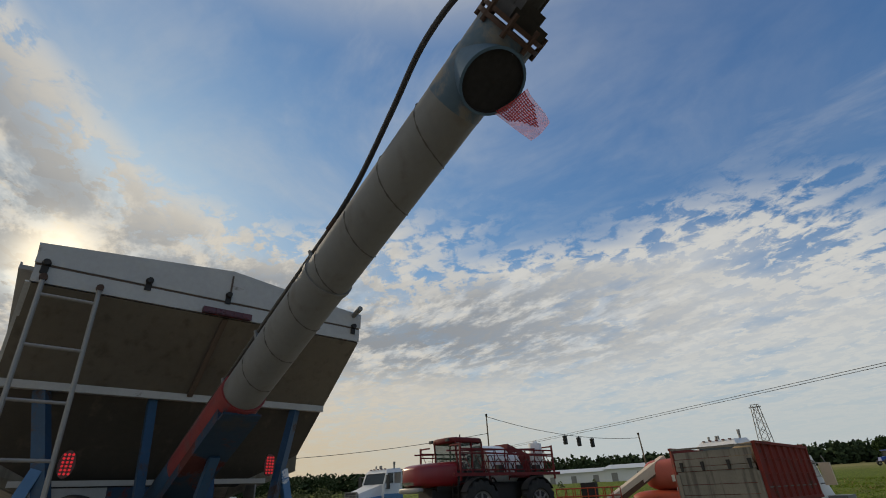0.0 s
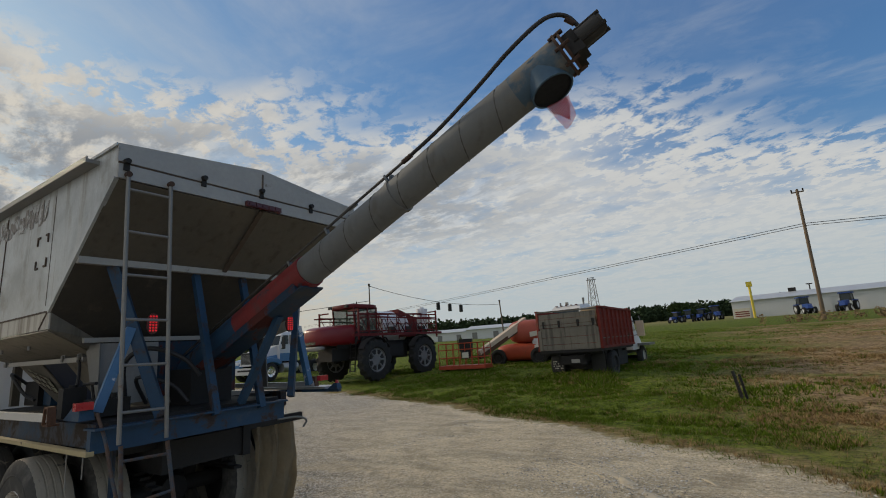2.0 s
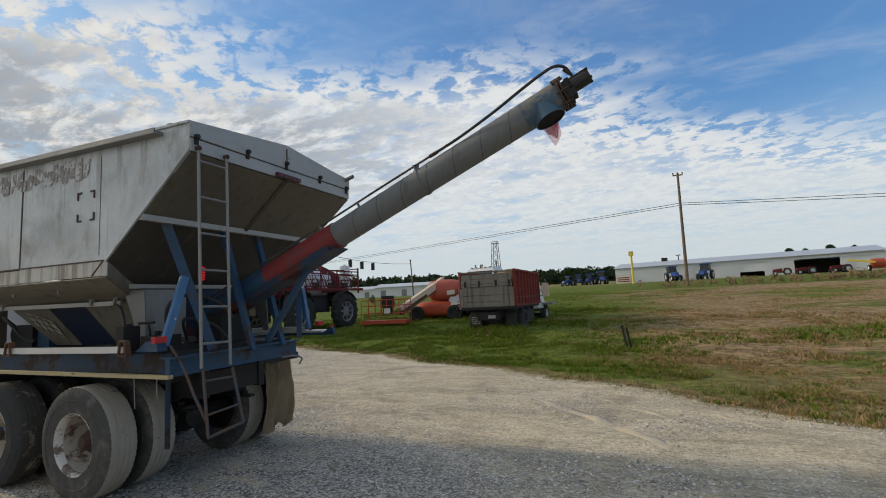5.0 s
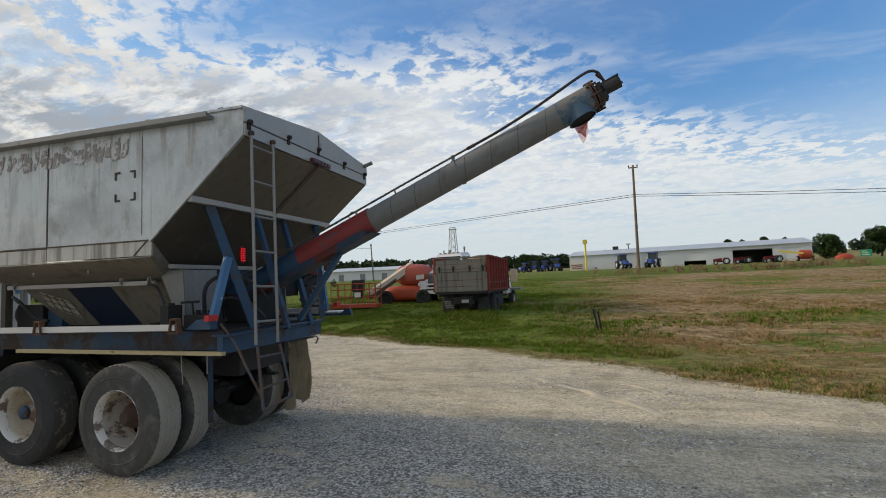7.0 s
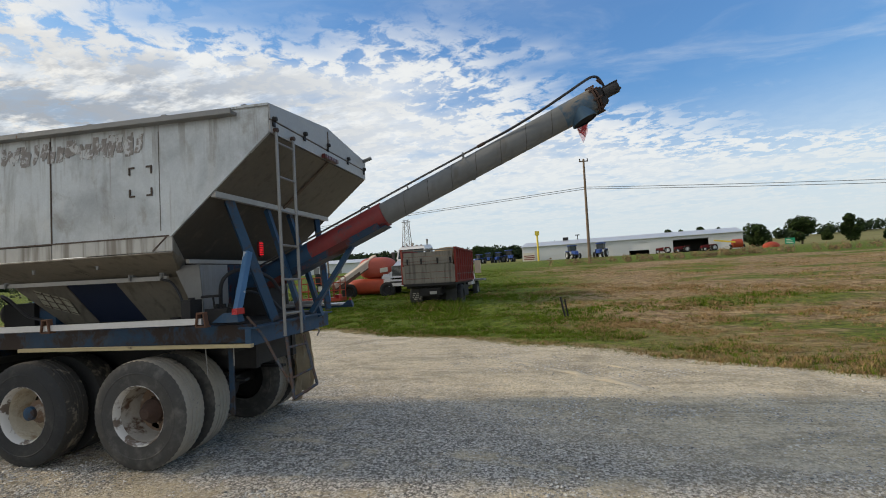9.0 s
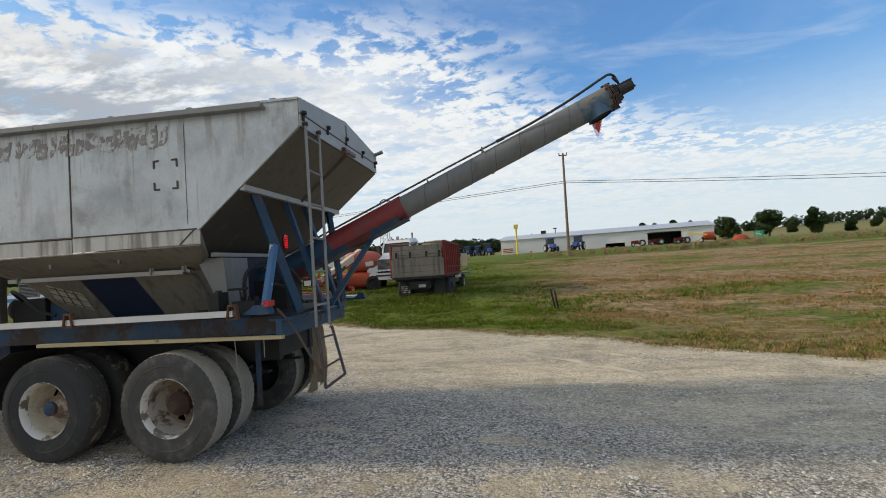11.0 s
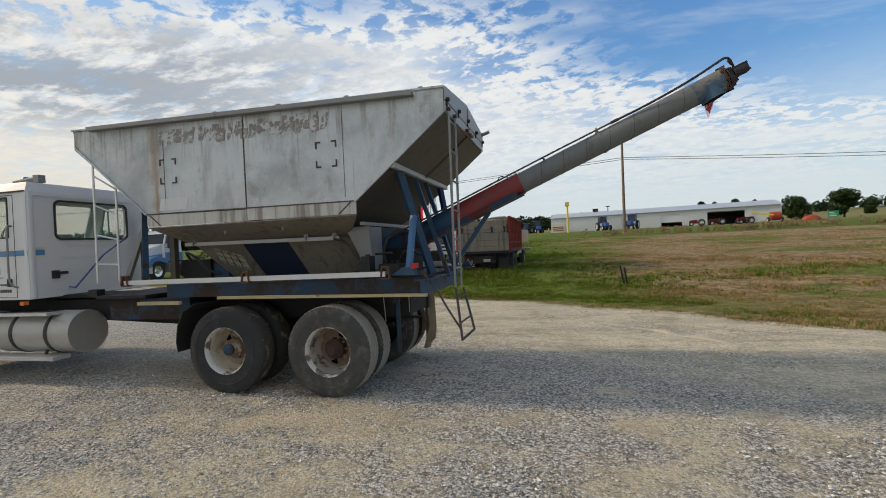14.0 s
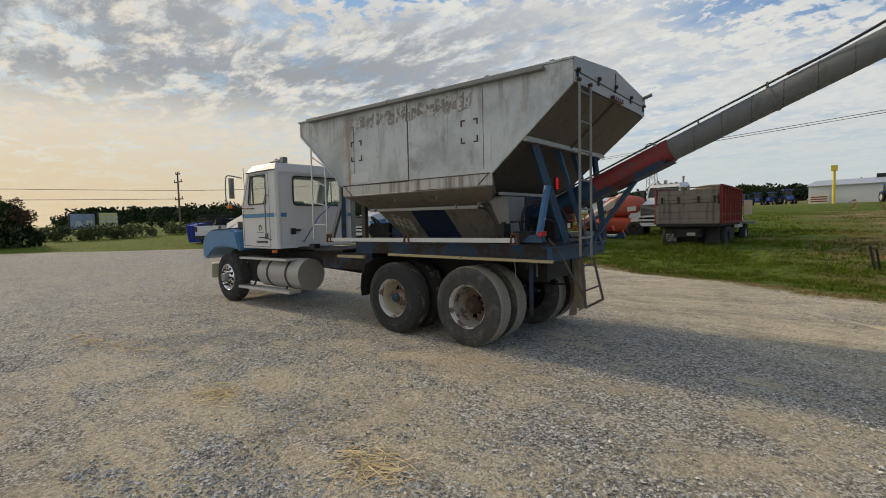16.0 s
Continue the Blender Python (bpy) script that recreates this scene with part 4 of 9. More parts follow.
    pipe(bm, [aug(-0.2 + 0.05 * math.cos(a), 0.15 + 0.045 * math.sin(a), 0) for a in [math.pi * i / 8 for i in range(9)]], 0.006, 6)
    part("lift_eye", bm, "dark", tube)
    # flag tied under the spout: a pale plastic sheet with a red net sewn on it
    def flag_at(u, v):
        p = V3((4.305, 1.062, 3.14)).lerp(V3((4.38, 1.179, 3.01)), v).lerp(V3((4.445, 1.12, 3.20)).lerp(V3((4.433, 1.267, 3.11)), v), u)
        return p + V3((0.4, 0.3, -0.6)).normalized() * 0.010 * math.sin(7 * v + 3 * u)

    bm = bmesh.new()
    grid = [[bm.verts.new(flag_at(i / 8, j / 10)) for j in range(11)] for i in range(9)]
    for i in range(8):
        for j in range(10):
            bm.faces.new((grid[i][j], grid[i + 1][j], grid[i + 1][j + 1], grid[i][j + 1]))
    bmesh.ops.solidify(bm, geom=bm.faces[:], thickness=0.002)
    flag = part("flag", bm, "flag", head, "pale pink plastic warning flag")
    bm = bmesh.new()
    for n in range(13):
        u = 0.10 + 0.80 * n / 12
        end = 0.86 - 1.1 * abs(u - 0.55)
        pipe(bm, [flag_at(u, end * q / 6) + V3((0, -0.004, -0.003)) for q in range(7)], 0.0026, 4)
    for n in range(10):
        v = 0.02 + 0.80 * n / 10
        half = min(0.40, (0.86 - v) / 1.1)
        pipe(bm, [flag_at(0.52 - half + 2 * half * q / 6, v) + V3((0, -0.004, -0.003)) for q in range(7)], 0.0026, 4)
    part("net", bm, "netred", flag, "red woven net")
    # the lower housing: red, then blue, with a trough under it
    bm = bmesh.new()
    rod(bm, aug(-1.05), aug(0.0), 0.140, n=28)
    part("red_housing", bm, "red", truck, "worn red auger housing")
    bm = bmesh.new()
    rod(bm, aug(-2.05), aug(-0.95), 0.141, n=28)
    low = part("blue_housing", bm, "blue", truck, "worn blue auger housing")
    bm = bmesh.new()
    for s in (-0.105, 0.105):
        bar(bm, aug(-2.0, -0.09, s), aug(-0.10, -0.09, s), 0.03, 0.11)
    slab(bm, [aug(-2.0, -0.145, -0.115), aug(-2.0, -0.145, 0.115), aug(-0.03, -0.145, 0.115), aug(-0.03, -0.145, -0.115)], 0.012)
    part("trough", bm, "trough", low, "scraped blue and red channel under the auger", r=0.004)
    bm = bmesh.new()
    bar(bm, aug(-0.52, -0.14, 0.02), (1.24, CY + 0.02, 1.34), 0.06, 0.05)
    part("auger_prop", bm, "blue", truck, "worn blue auger prop")
    bm = bmesh.new()
    box(bm, (0.42, CY - 0.2, 1.34), (0.80, CY + 0.2, 1.66))
    part("auger_boot", bm, "dark", truck, r=0.02)
    bm = bmesh.new()
    pipe(bm, smooth_path([(0.55, 0.35, 1.42), (0.62, 0.30, 1.75), (0.78, 0.42, 1.86), (0.95, 0.62, 1.76), (1.0, 0.75, 1.60)], 6), 0.02, 8)
    pipe(bm, smooth_path([(0.70, 0.45, 1.40), (0.85, 0.30, 1.62), (1.0, 0.5, 1.55), (1.1, 0.6, 1.40)], 6), 0.015, 8)
    pieces("loose_hose", bm, "black", truck)


auger()


# frames that carry the hopper
def frames():
    for s in (0, 1):
        f = (lambda y: y) if not s else mir
        bm = bmesh.new()
        bar(bm, (0.90, f(0.05), 2.53), (1.16, f(0.36), 1.32), 0.06, 0.085)
        part("support_leg", bm, "blue", truck, "blue steel support leg", r=0.006)
        bm = bmesh.new()
        bar(bm, (1.02, f(0.16), 2.02), (0.99, f(-0.02), 1.40), 0.055, 0.065)
        part("support_strut", bm, "chipped", truck, "chipped blue support strut", r=0.006)
        bm = bmesh.new()
        bar(bm, (0.88, f(0.74), 2.52), (1.26, f(0.76), 1.27), 0.06, 0.05)
        part("support_leg", bm, "blue", truck, r=0.005)
        bm = bmesh.new()
        hexa(bm, rounded_disc((1.055, f(0.30), 2.05), 0.046, 0.085, 0.0), rounded_disc((1.055, f(0.30), 2.05), 0.046, 0.085, 0.02))
        lampob = part("stop_lamp", bm, "redlens", truck, "oval red stop lamp")
        bm = bmesh.new()
        for i in range(3):
            for j in range(6):
                rod(bm, (1.074, f(0.30) + (i - 1) * 0.023, 2.05 + (j - 2.5) * 0.023), (1.080, f(0.30) + (i - 1) * 0.023, 2.05 + (j - 2.5) * 0.023), 0.0085, n=6)
        part("lamp_diodes", bm, "lamp", lampob, "lit red diodes")
        # box of the lower marker lamp
        if s == 0:
            bm = bmesh.new()
            hexa(bm, [(0.84, -0.18, 1.36), (1.12, -0.18, 1.36), (1.12, -0.08, 1.36), (0.84, -0.08, 1.36)], [(0.96, -0.17, 1.445), (1.10, -0.17, 1.445), (1.10, -0.09, 1.445), (0.96, -0.09, 1.445)])
            part("lamp_box", bm, "blue", truck, r=0.008)
        bm = bmesh.new()
        box(bm, (1.075, f(-0.13) - 0.075, 1.432), (1.13, f(-0.13) + 0.035, 1.486))
        part("marker_lamp", bm, "markerred", truck, "small red marker lamp", r=0.02, seg=3)
        # front frames
        bm = bmesh.new()
        bar(bm, (-2.62, f(0.02), 2.42), (-2.74, f(0.10), 1.34), 0.07, 0.12)
        part("support_leg", bm, "blue", truck, r=0.006)
        bm = bmesh.new()
        bar(bm, (-2.66, f(0.04), 2.05), (-2.95, f(0.02), 1.38), 0.05, 0.06)
        part("support_strut", bm, "steel", truck)
    bm = bmesh.new()
    bar(bm, (-2.68, 0.02, 2.38), (-2.68, 1.94, 2.38), 0.07, 0.07)
    part("front_crossbar", bm, "blue", truck)
    for y in (0.42, 1.52):
        bm = bmesh.new()
        bar(bm, (-2.56, y, 1.34), (-2.56, y, 2.1), 0.08, 0.08)
        part("front_post", bm, "alu_low", truck)


def rounded_disc(c, ry, rz, dx):
    return [(c[0] + dx, c[1] + ry * math.cos(2 * math.pi * i / 20), c[2] + rz * math.sin(2 * math.pi * i / 20)) for i in range(20)]


frames()


# deck, chassis and running gear
def chassis():
    for s in (0, 1):
        f = (lambda y: y) if not s else mir
        bm = bmesh.new()
        bar(bm, (-2.70, f(-0.235), 1.375), (0.80, f(-0.235), 1.385), 0.045, 0.055)
        part("side_rail", bm, "rail", truck, "bright aluminium side rail", r=0.004)
        for x in (-2.68, -0.93, 0.80):
            bm = bmesh.new()
            box(bm, (x - 0.05, f(-0.235) - 0.035, 1.33), (x + 0.05, f(-0.235) + 0.035, 1.345))
            bar(bm, (x - 0.05, f(-0.25), 1.34), (x - 0.03, f(-0.25), 1.46), 0.05, 0.015)
            bar(bm, (x + 0.05, f(-0.25), 1.34), (x + 0.03, f(-0.25), 1.46), 0.05, 0.015)
            bar(bm, (x - 0.04, f(-0.25), 1.46), (x + 0.04, f(-0.25), 1.46), 0.05, 0.015)
            part("tie_bracket", bm, "rust", truck, "rusty tie-down bracket")
        bm = bmesh.new()
        box(bm, (-2.2, min(f(-0.10), f(-0.02)), 1.165), (1.20 if s == 0 else 0.5, max(f(-0.10), f(-0.02)), 1.33))
        part("deck_sill", bm, "bluegrime", truck, "worn blue deck sill", r=0.005)
        bm = bmesh.new()
        bar(bm, (-1.42, f(-0.13), 1.155), (1.22 if s == 0 else 0.4, f(-0.13), 1.14), 0.05, 0.032)
        part("deck_board", bm, "plank", truck, "pale wooden strip")
        bm = bmesh.new()
        bar(bm, (-2.62, f(-0.13), 1.10), (-1.98, f(-0.13), 1.10), 0.05, 0.04)
        part("deck_board", bm, "plank", truck)
        bm = bmesh.new()
        box(bm, (-7.9, min(f(0.56), f(0.64)), 0.80), (0.80, max(f(0.56), f(0.64)), 1.10))
        part("chassis_rail", bm, "dark", truck)
        bm = bmesh.new()
        box(bm, (-3.35, min(f(0.10), f(0.5)), 0.86), (-2.05, max(f(0.10), f(0.5)), 1.14))
        part("frame_box", bm, "bluegrime", truck, r=0.01)
        # mudguard ahead of the bogie
        bm = bmesh.new()
        pts = [(-1.93 - 0.05, 0.50), (-2.00, 0.62), (-1.97, 0.82), (-1.88, 1.0), (-1.70, 1.09)]
        ya, yb = (-0.20, 0.46) if not s else (1.46, 2.10)
        for (xa, za), (xb, zb) in zip(pts, pts[1:]):
            slab(bm, [(xa, ya, za), (xa, yb, za), (xb, yb, zb), (xb, ya, zb)], 0.012)
        part("mudguard", bm, "trimblack", truck)
        if s == 0:
            bm = bmesh.new()
            box(bm, (0.74, 0.188, 0.42), (0.785, 0.212, 1.14))
            part("flap_hanger", bm, "bluegrime", truck)
    bm = bmesh.new()
    box(bm, (-2.2, -0.02, 1.30), (0.3, 1.98, 1.335))
    box(bm, (0.3, -0.02, 1.30), (1.15, 1.46, 1.335))
    part("deck_plate", bm, "dark", truck)
    bm = bmesh.new()
    box(bm, (1.15, -0.13, 1.135), (1.21, 1.48, 1.30))
    box(bm, (1.08, -0.13, 1.29), (1.27, 1.48, 1.305))
    part("rear_beam", bm, "blue", truck, "worn blue rear beam", r=0.004)
    bm = bmesh.new()
    box(bm, (-3.6, 0.30, 1.12), (-2.2, 1.66, 1.20))
    box(bm, (-3.4, -0.05, 1.16), (-2.6, 0.30, 1.20))
    pieces("front_deck", bm, "dark", truck)
    # canvas flap at the far rear wheel
    bm = bmesh.new()
    grid = [[bm.verts.new((0.66 + 0.05 * math.sin(3 * i / 24) + 0.035 * math.sin(17 * j / 16 + 3 * i / 24) + 0.05 * noise.noise(V3((j * 0.31, i * 0.11, 3.0))), 1.50 + (0.56 - 0.05 * i / 24) * j / 16 + 0.02 * noise.noise(V3((i * 0.2, j * 0.3, 7.0))), 1.02 - (0.80 + 0.05 * math.sin(j * 0.6)) * i / 24)) for j in range(17)] for i in range(25)]
    for i in range(24):
        for j in range(16):
            bm.faces.new((grid[i][j], grid[i + 1][j], grid[i + 1][j + 1], grid[i][j + 1])).smooth = True
    bmesh.ops.solidify(bm, geom=bm.faces[:], thickness=0.012)
    part("mud_flap", bm, "flap", truck, "mud-caked canvas rear flap")
    bm = bmesh.new()
    pipe(bm, smooth_path([(0.72, 1.78, 1.06), (0.74, 2.02, 1.05), (0.76, 2.13, 1.00), (0.74, 2.10, 0.93)], 5), 0.012, 8)
    part("flap_bracket", bm, "steel", truck, "bent steel rod at the flap's corner")
    bm = bmesh.new()
    bar(bm, (0.68, 0.2, 1.05), (0.68, 2.12, 1.05), 0.05, 0.08)
    part("flap_bar", bm, "dark", truck)
    # side platform that sticks out on the far side
    bm = bmesh.new()
    box(bm, (-0.2, 2.10, 1.335), (1.10, 2.34, 1.36))
    far = part("far_rail", bm, "rail", truck, "pale plank on the far side", r=0.004)
    bm = bmesh.new()
    bar(bm, (0.30, 2.12, 1.318), (1.27, 2.16, 1.318), 0.045, 0.028)
    hexa(bm, [(1.12, 2.12, 1.333), (1.27, 2.12, 1.333), (1.27, 2.20, 1.333), (1.12, 2.20, 1.333)], [(1.20, 2.14, 1.395), (1.25, 2.14, 1.395), (1.25, 2.18, 1.395), (1.20, 2.18, 1.395)])
    part("far_lamp_bracket", bm, "blue", far, "worn blue end bracket", r=0.004)
    bm = bmesh.new()
    rod(bm, (1.23, 2.16, 1.395), (1.23, 2.16, 1.425), 0.02, 0.015, 10)
    part("marker_lamp", bm, "markerred", far, "small red marker lamp")
    # axles, springs, drive shaft
    for x in (0.04, -1.315, -6.55):
        bm = bmesh.new()
        rod(bm, (x, 0.25, 0.52), (x, 1.71, 0.52), 0.075, n=14)
        if x > -3:
            lathe(bm, [(0.0, -0.2), (0.13, -0.16), (0.19, 0.0), (0.13, 0.16), (0.0, 0.2)], (x, CY, 0.52), (1, 0, 0), 16)
        part("axle", bm, "dark", truck)
        for y in (0.60, 1.36):
            bm = bmesh.new()
            for i in range(4):
                w = 0.62 - i * 0.11
                box(bm, (x - w, y - 0.04, 0.66 + i * 0.03), (x + w, y + 0.04, 0.685 + i * 0.03))
            part("leaf_spring", bm, "dark", truck)
    bm = bmesh.new()
    rod(bm, (-1.37, CY, 0.62), (-5.2, CY, 0.80), 0.05, n=10)
    part("drive_shaft", bm, "dark", truck)
    bm = bmesh.new()
    for x in (-3.9, -3.0, -2.6, 0.7):
        box(bm, (x, 0.6, 0.82), (x + 0.08, 1.36, 1.06))
    rod(bm, (-3.4, 1.5, 0.72), (-2.2, 1.5, 0.72), 0.14, n=16)
    rod(bm, (-3.1, 0.75, 0.80), (-2.4, 0.75, 0.80), 0.09, n=14)
    pieces("underbody", bm, "dark", truck)
    # engine and pump standing before the funnel, valves at the rear
    bm = bmesh.new()
    box(bm, (-2.50, 0.50, 1.34), (-2.05, 1.30, 1.62))
    lathe(bm, [(0.0, -0.03), (0.11, -0.03), (0.115, 0.0), (0.05, 0.03), (0.0, 0.03)], (-2.52, 0.55, 1.50), (0, -1, 0), 20)
    part("pump_engine", bm, "dark", truck, "small dark pump engine", r=0.02)
    bm = bmesh.new()
    box(bm, (-2.04, 0.55, 1.34), (-1.80, 1.20, 1.64))
    part("engine_cowl", bm, "blue", truck, r=0.03)
    bm = bmesh.new()
    pipe(bm, smooth_path([(-2.3, 0.45, 1.6), (-2.25, 0.3, 1.72), (-2.1, 0.28, 1.66), (-1.95, 0.35, 1.48), (-1.8, 0.4, 1.42)], 6), 0.018, 8)
    part("pump_hose", bm, "black", truck)
    bm = bmesh.new()
    box(bm, (0.46, -0.10, 1.35), (0.56, 0.06, 1.58))
    rod(bm, (0.51, -0.02, 1.58), (0.51, -0.02, 1.60), 0.03)
    rod(bm, (0.36, -0.06, 1.35), (0.36, -0.06, 1.42), 0.05, n=14)
    part("tool_canister", bm, "dark", truck, r=0.008)
    bm = bmesh.new()
    box(bm, (0.62, 0.02, 1.35), (0.86, 0.26, 1.48))
    for i in range(3):
        rod(bm, (0.66 + 0.07 * i, 0.16, 1.46), (0.66 + 0.07 * i, 0.16, 1.52), 0.022, n=8)
    rod(bm, (0.70, 0.06, 1.48), (0.70, 0.04, 1.60), 0.010, n=6)
    rod(bm, (0.58, 0.03, 1.60), (0.78, 0.04, 1.605), 0.014, n=6)
    part("valve_bank", bm, "dark", truck, "greasy hydraulic valve bank")
    bm = bmesh.new()
    for x0, x1, z1 in ((0.70, 0.72, 0.85), (1.00, 1.00, 0.95)):
        rod(bm, (x0, -0.09, 1.14), (x1, -0.09, z1), 0.005, n=5)
    pieces("hanging_cable", bm, "steel", truck)


chassis()


def tyre(name, x, yc, width, radius, mat, parent, tread="treadbrown"):
    """One tyre, its axis along y."""
    h, R = width / 2, radius
    prof = [(0.272, -h * 0.80), (0.286, -h * 0.95), (0.345, -h * 1.0), (0.392, -h * 1.0), (0.397, -h * 1.03), (0.404, -h * 1.03), (0.409, -h * 1.0), (0.43, -h * 1.0), (0.475, -h * 0.93), (R - 0.022, -h * 0.86), (R - 0.004, -h * 0.80), (R, -h * 0.55)]
    for y in (-0.36, -0.02, 0.32):
        prof += [(R, h * (y - 0.05)), (R - 0.006, h * (y - 0.02)), (R - 0.006, h * (y + 0.02)), (R, h * (y + 0.05))]
    prof += [(R, h * 0.55), (R - 0.004, h * 0.80), (R - 0.022, h * 0.86), (0.475, h * 0.93), (0.43, h * 1.0), (0.409, h * 1.0), (0.404, h * 1.03), (0.397, h * 1.03), (0.392, h * 1.0), (0.345, h * 1.0), (0.286, h * 0.95), (0.272, h * 0.80)]
    m = len(prof)
    lugs = {9, 10, m - 10, m - 11}
    bm = bmesh.new()
    wob = lambda i, j: (-0.008 if i % 2 else 0.0) if j in lugs else 0.0
    lathe(bm, prof, (x, yc, R), (0, 1, 0), 110, skip=lambda i, j: 10 <= j < m - 11, wobble=wob)
    body = part(name, bm, mat, parent)
    bm = bmesh.new()
    lathe(bm, prof, (x, yc, R), (0, 1, 0), 110, skip=lambda i, j: not 10 <= j < m - 11, wobble=wob)
    part("tread", bm, tread, parent, "dust-caked tread" if tread == "tread" else "muddy tread")
    return body


def drive_wheel(x, side, mat_out, mat_in, phase):
    f = (lambda y: y) if side == 0 else mir
    d = -1 if side == 0 else 1
    w = bmesh.new()
    out = 0.09 if side == 0 else 0.0
    y_out = f(-0.12 - out)
    ax = (0, d, 0)
    # deep dish rim: lip, barrel, disc with round openings
    n = 60
    prof = [(0.302, 0.0), (0.318, 0.012), (0.312, 0.022), (0.295, 0.0), (0.288, -0.05), (0.276, -0.12), (0.265, -0.21), (0.25, -0.245), (0.222, -0.25), (0.148, -0.24), (0.08, -0.225)]
    prof = [(r * 0.905, a) for r, a in prof]
    hole = lambda i, j: j == 8 and ((i + phase) % 30) in (0, 1, 2, 3)
    base = (x, y_out + 0.03 * (-d), 0.52)
    lathe(w, prof, base, ax, n, skip=lambda i, j: j >= 7 or j < 4)
    rim = part("drive_wheel", w, "rimgrey" if x > -0.5 else "rimtan", truck, "chalky white rusted dish wheel")
    bm = bmesh.new()
    lathe(bm, prof, base, ax, n, skip=lambda i, j: j >= 4)
    part("rim_lip", bm, "lip", rim, "flaking white rim lip")
    bm = bmesh.new()
    lathe(bm, prof, base, ax, n, skip=lambda i, j: j < 7 or hole(i, j))
    part("wheel_disc", bm, "rimdisc" if x > -0.5 else "disctan", rim, "stained wheel disc with round openings")
    if x < -0.5:
        bm = bmesh.new()
        lathe(bm, [(0.072, -0.10), (0.068, -0.07), (0.045, -0.055), (0.0, -0.055)], (x, y_out, 0.52), ax, 20)
        part("hub_cap", bm, "blue", rim, "small blue hub cap")
    tyre("tyre", x, f(0.03 - out), 0.29, 0.52, mat_out, rim, "tread" if x > -0.5 else "treadbrown")
    tyre("inner_tyre", x, f(0.42 - out), 0.29, 0.52, mat_in, rim, "tread" if x > -0.5 else "treadbrown")
    bm = bmesh.new()
    lathe(bm, [(0.285, -0.26), (0.285, -0.52), (0.0, -0.52)], (x, y_out, 0.52), ax, 30)
    part("inner_rim", bm, "dark", rim)
    bm = bmesh.new()
    lathe(bm, [(0.125, -0.245), (0.115, -0.17), (0.085, -0.14), (0.068, -0.10), (0.05, -0.085), (0.0, -0.085)], (x, y_out, 0.52), ax, 24)
    hub = part("hub", bm, "rustdark" if x > -0.5 else "rimdisc", rim, "rusty brown hub")
    for i in range(10):
        a = 2 * math.pi * i / 10
        p = V3((x + 0.128 * math.cos(a), y_out - d * 0.235, 0.52 + 0.128 * math.sin(a)))
        bm = bmesh.new()
        rod(bm, p, p + V3((0, d * 0.03, 0)), 0.014, n=6)
        part("wheel_nut", bm, "rimdisc", hub)


for side in (0, 1):
    drive_wheel(0.04, side, "tyre_dusty", "tyre_dusty", 14)
    drive_wheel(-1.315, side, "tyre", "tyre", 26)


def steer_wheel(side):
    f = (lambda y: y) if side == 0 else mir
    d = -1 if side == 0 else 1
    x = -6.55
    bm = bmesh.new()
    prof = [(0.302, -0.01), (0.316, 0.0), (0.305, 0.012), (0.285, -0.01), (0.27, -0.045), (0.245, -0.03), (0.20, 0.01), (0.15, 0.03), (0.12, 0.03)]
    prof = [(r * 0.91, a) for r, a in prof]
    lathe(bm, prof, (x, f(-0.08), 0.52), (0, d, 0), 60, skip=lambda i, j: j == 5 and i % 6 in (0, 1, 2))
    rim = part("steer_wheel", bm, "chrome", truck, "polished aluminium front wheel")
    tyre("tyre", x, f(0.055), 0.28, 0.52, "tyre", rim)
    bm = bmesh.new()
    lathe(bm, [(0.29, -0.08), (0.0, -0.08)], (x, f(-0.08), 0.52), (0, d, 0), 24)
    part("brake_drum", bm, "dark", rim)
    bm = bmesh.new()
    lathe(bm, [(0.12, 0.0), (0.10, 0.07), (0.08, 0.10), (0.0, 0.10)], (x, f(-0.08), 0.52), (0, d, 0), 20)
    hub = part("hub", bm, "steel", rim)
    for i in range(10):
        a = 2 * math.pi * i / 10
        p = V3((x + 0.17 * math.cos(a), f(-0.08) + d * 0.02, 0.52 + 0.17 * math.sin(a)))
        bm = bmesh.new()
        rod(bm, p, p + V3((0, d * 0.05, 0)), 0.018, n=6)
        part("wheel_nut", bm, "dark", hub)


steer_wheel(0)
steer_wheel(1)


# cab
def set_back(before):
    """The cab and bonnet stand a little nearer to the hopper than their drawn lengths."""
    kept = ("fuel_tank", "tank_strap", "upper_step", "step_grip", "lower_step", "step_hanger", "catwalk", "air_line", "exhaust_pipe")
    for ob in truck.children_recursive:
        if ob.name in before or ob.type != "MESH" or ob.name.split(".")[0] in kept:
            continue
        for v in ob.data.vertices:
            v.co.x += 0.12 + 0.105 * min(1.5, max(0.0, -4.76 - v.co.x))


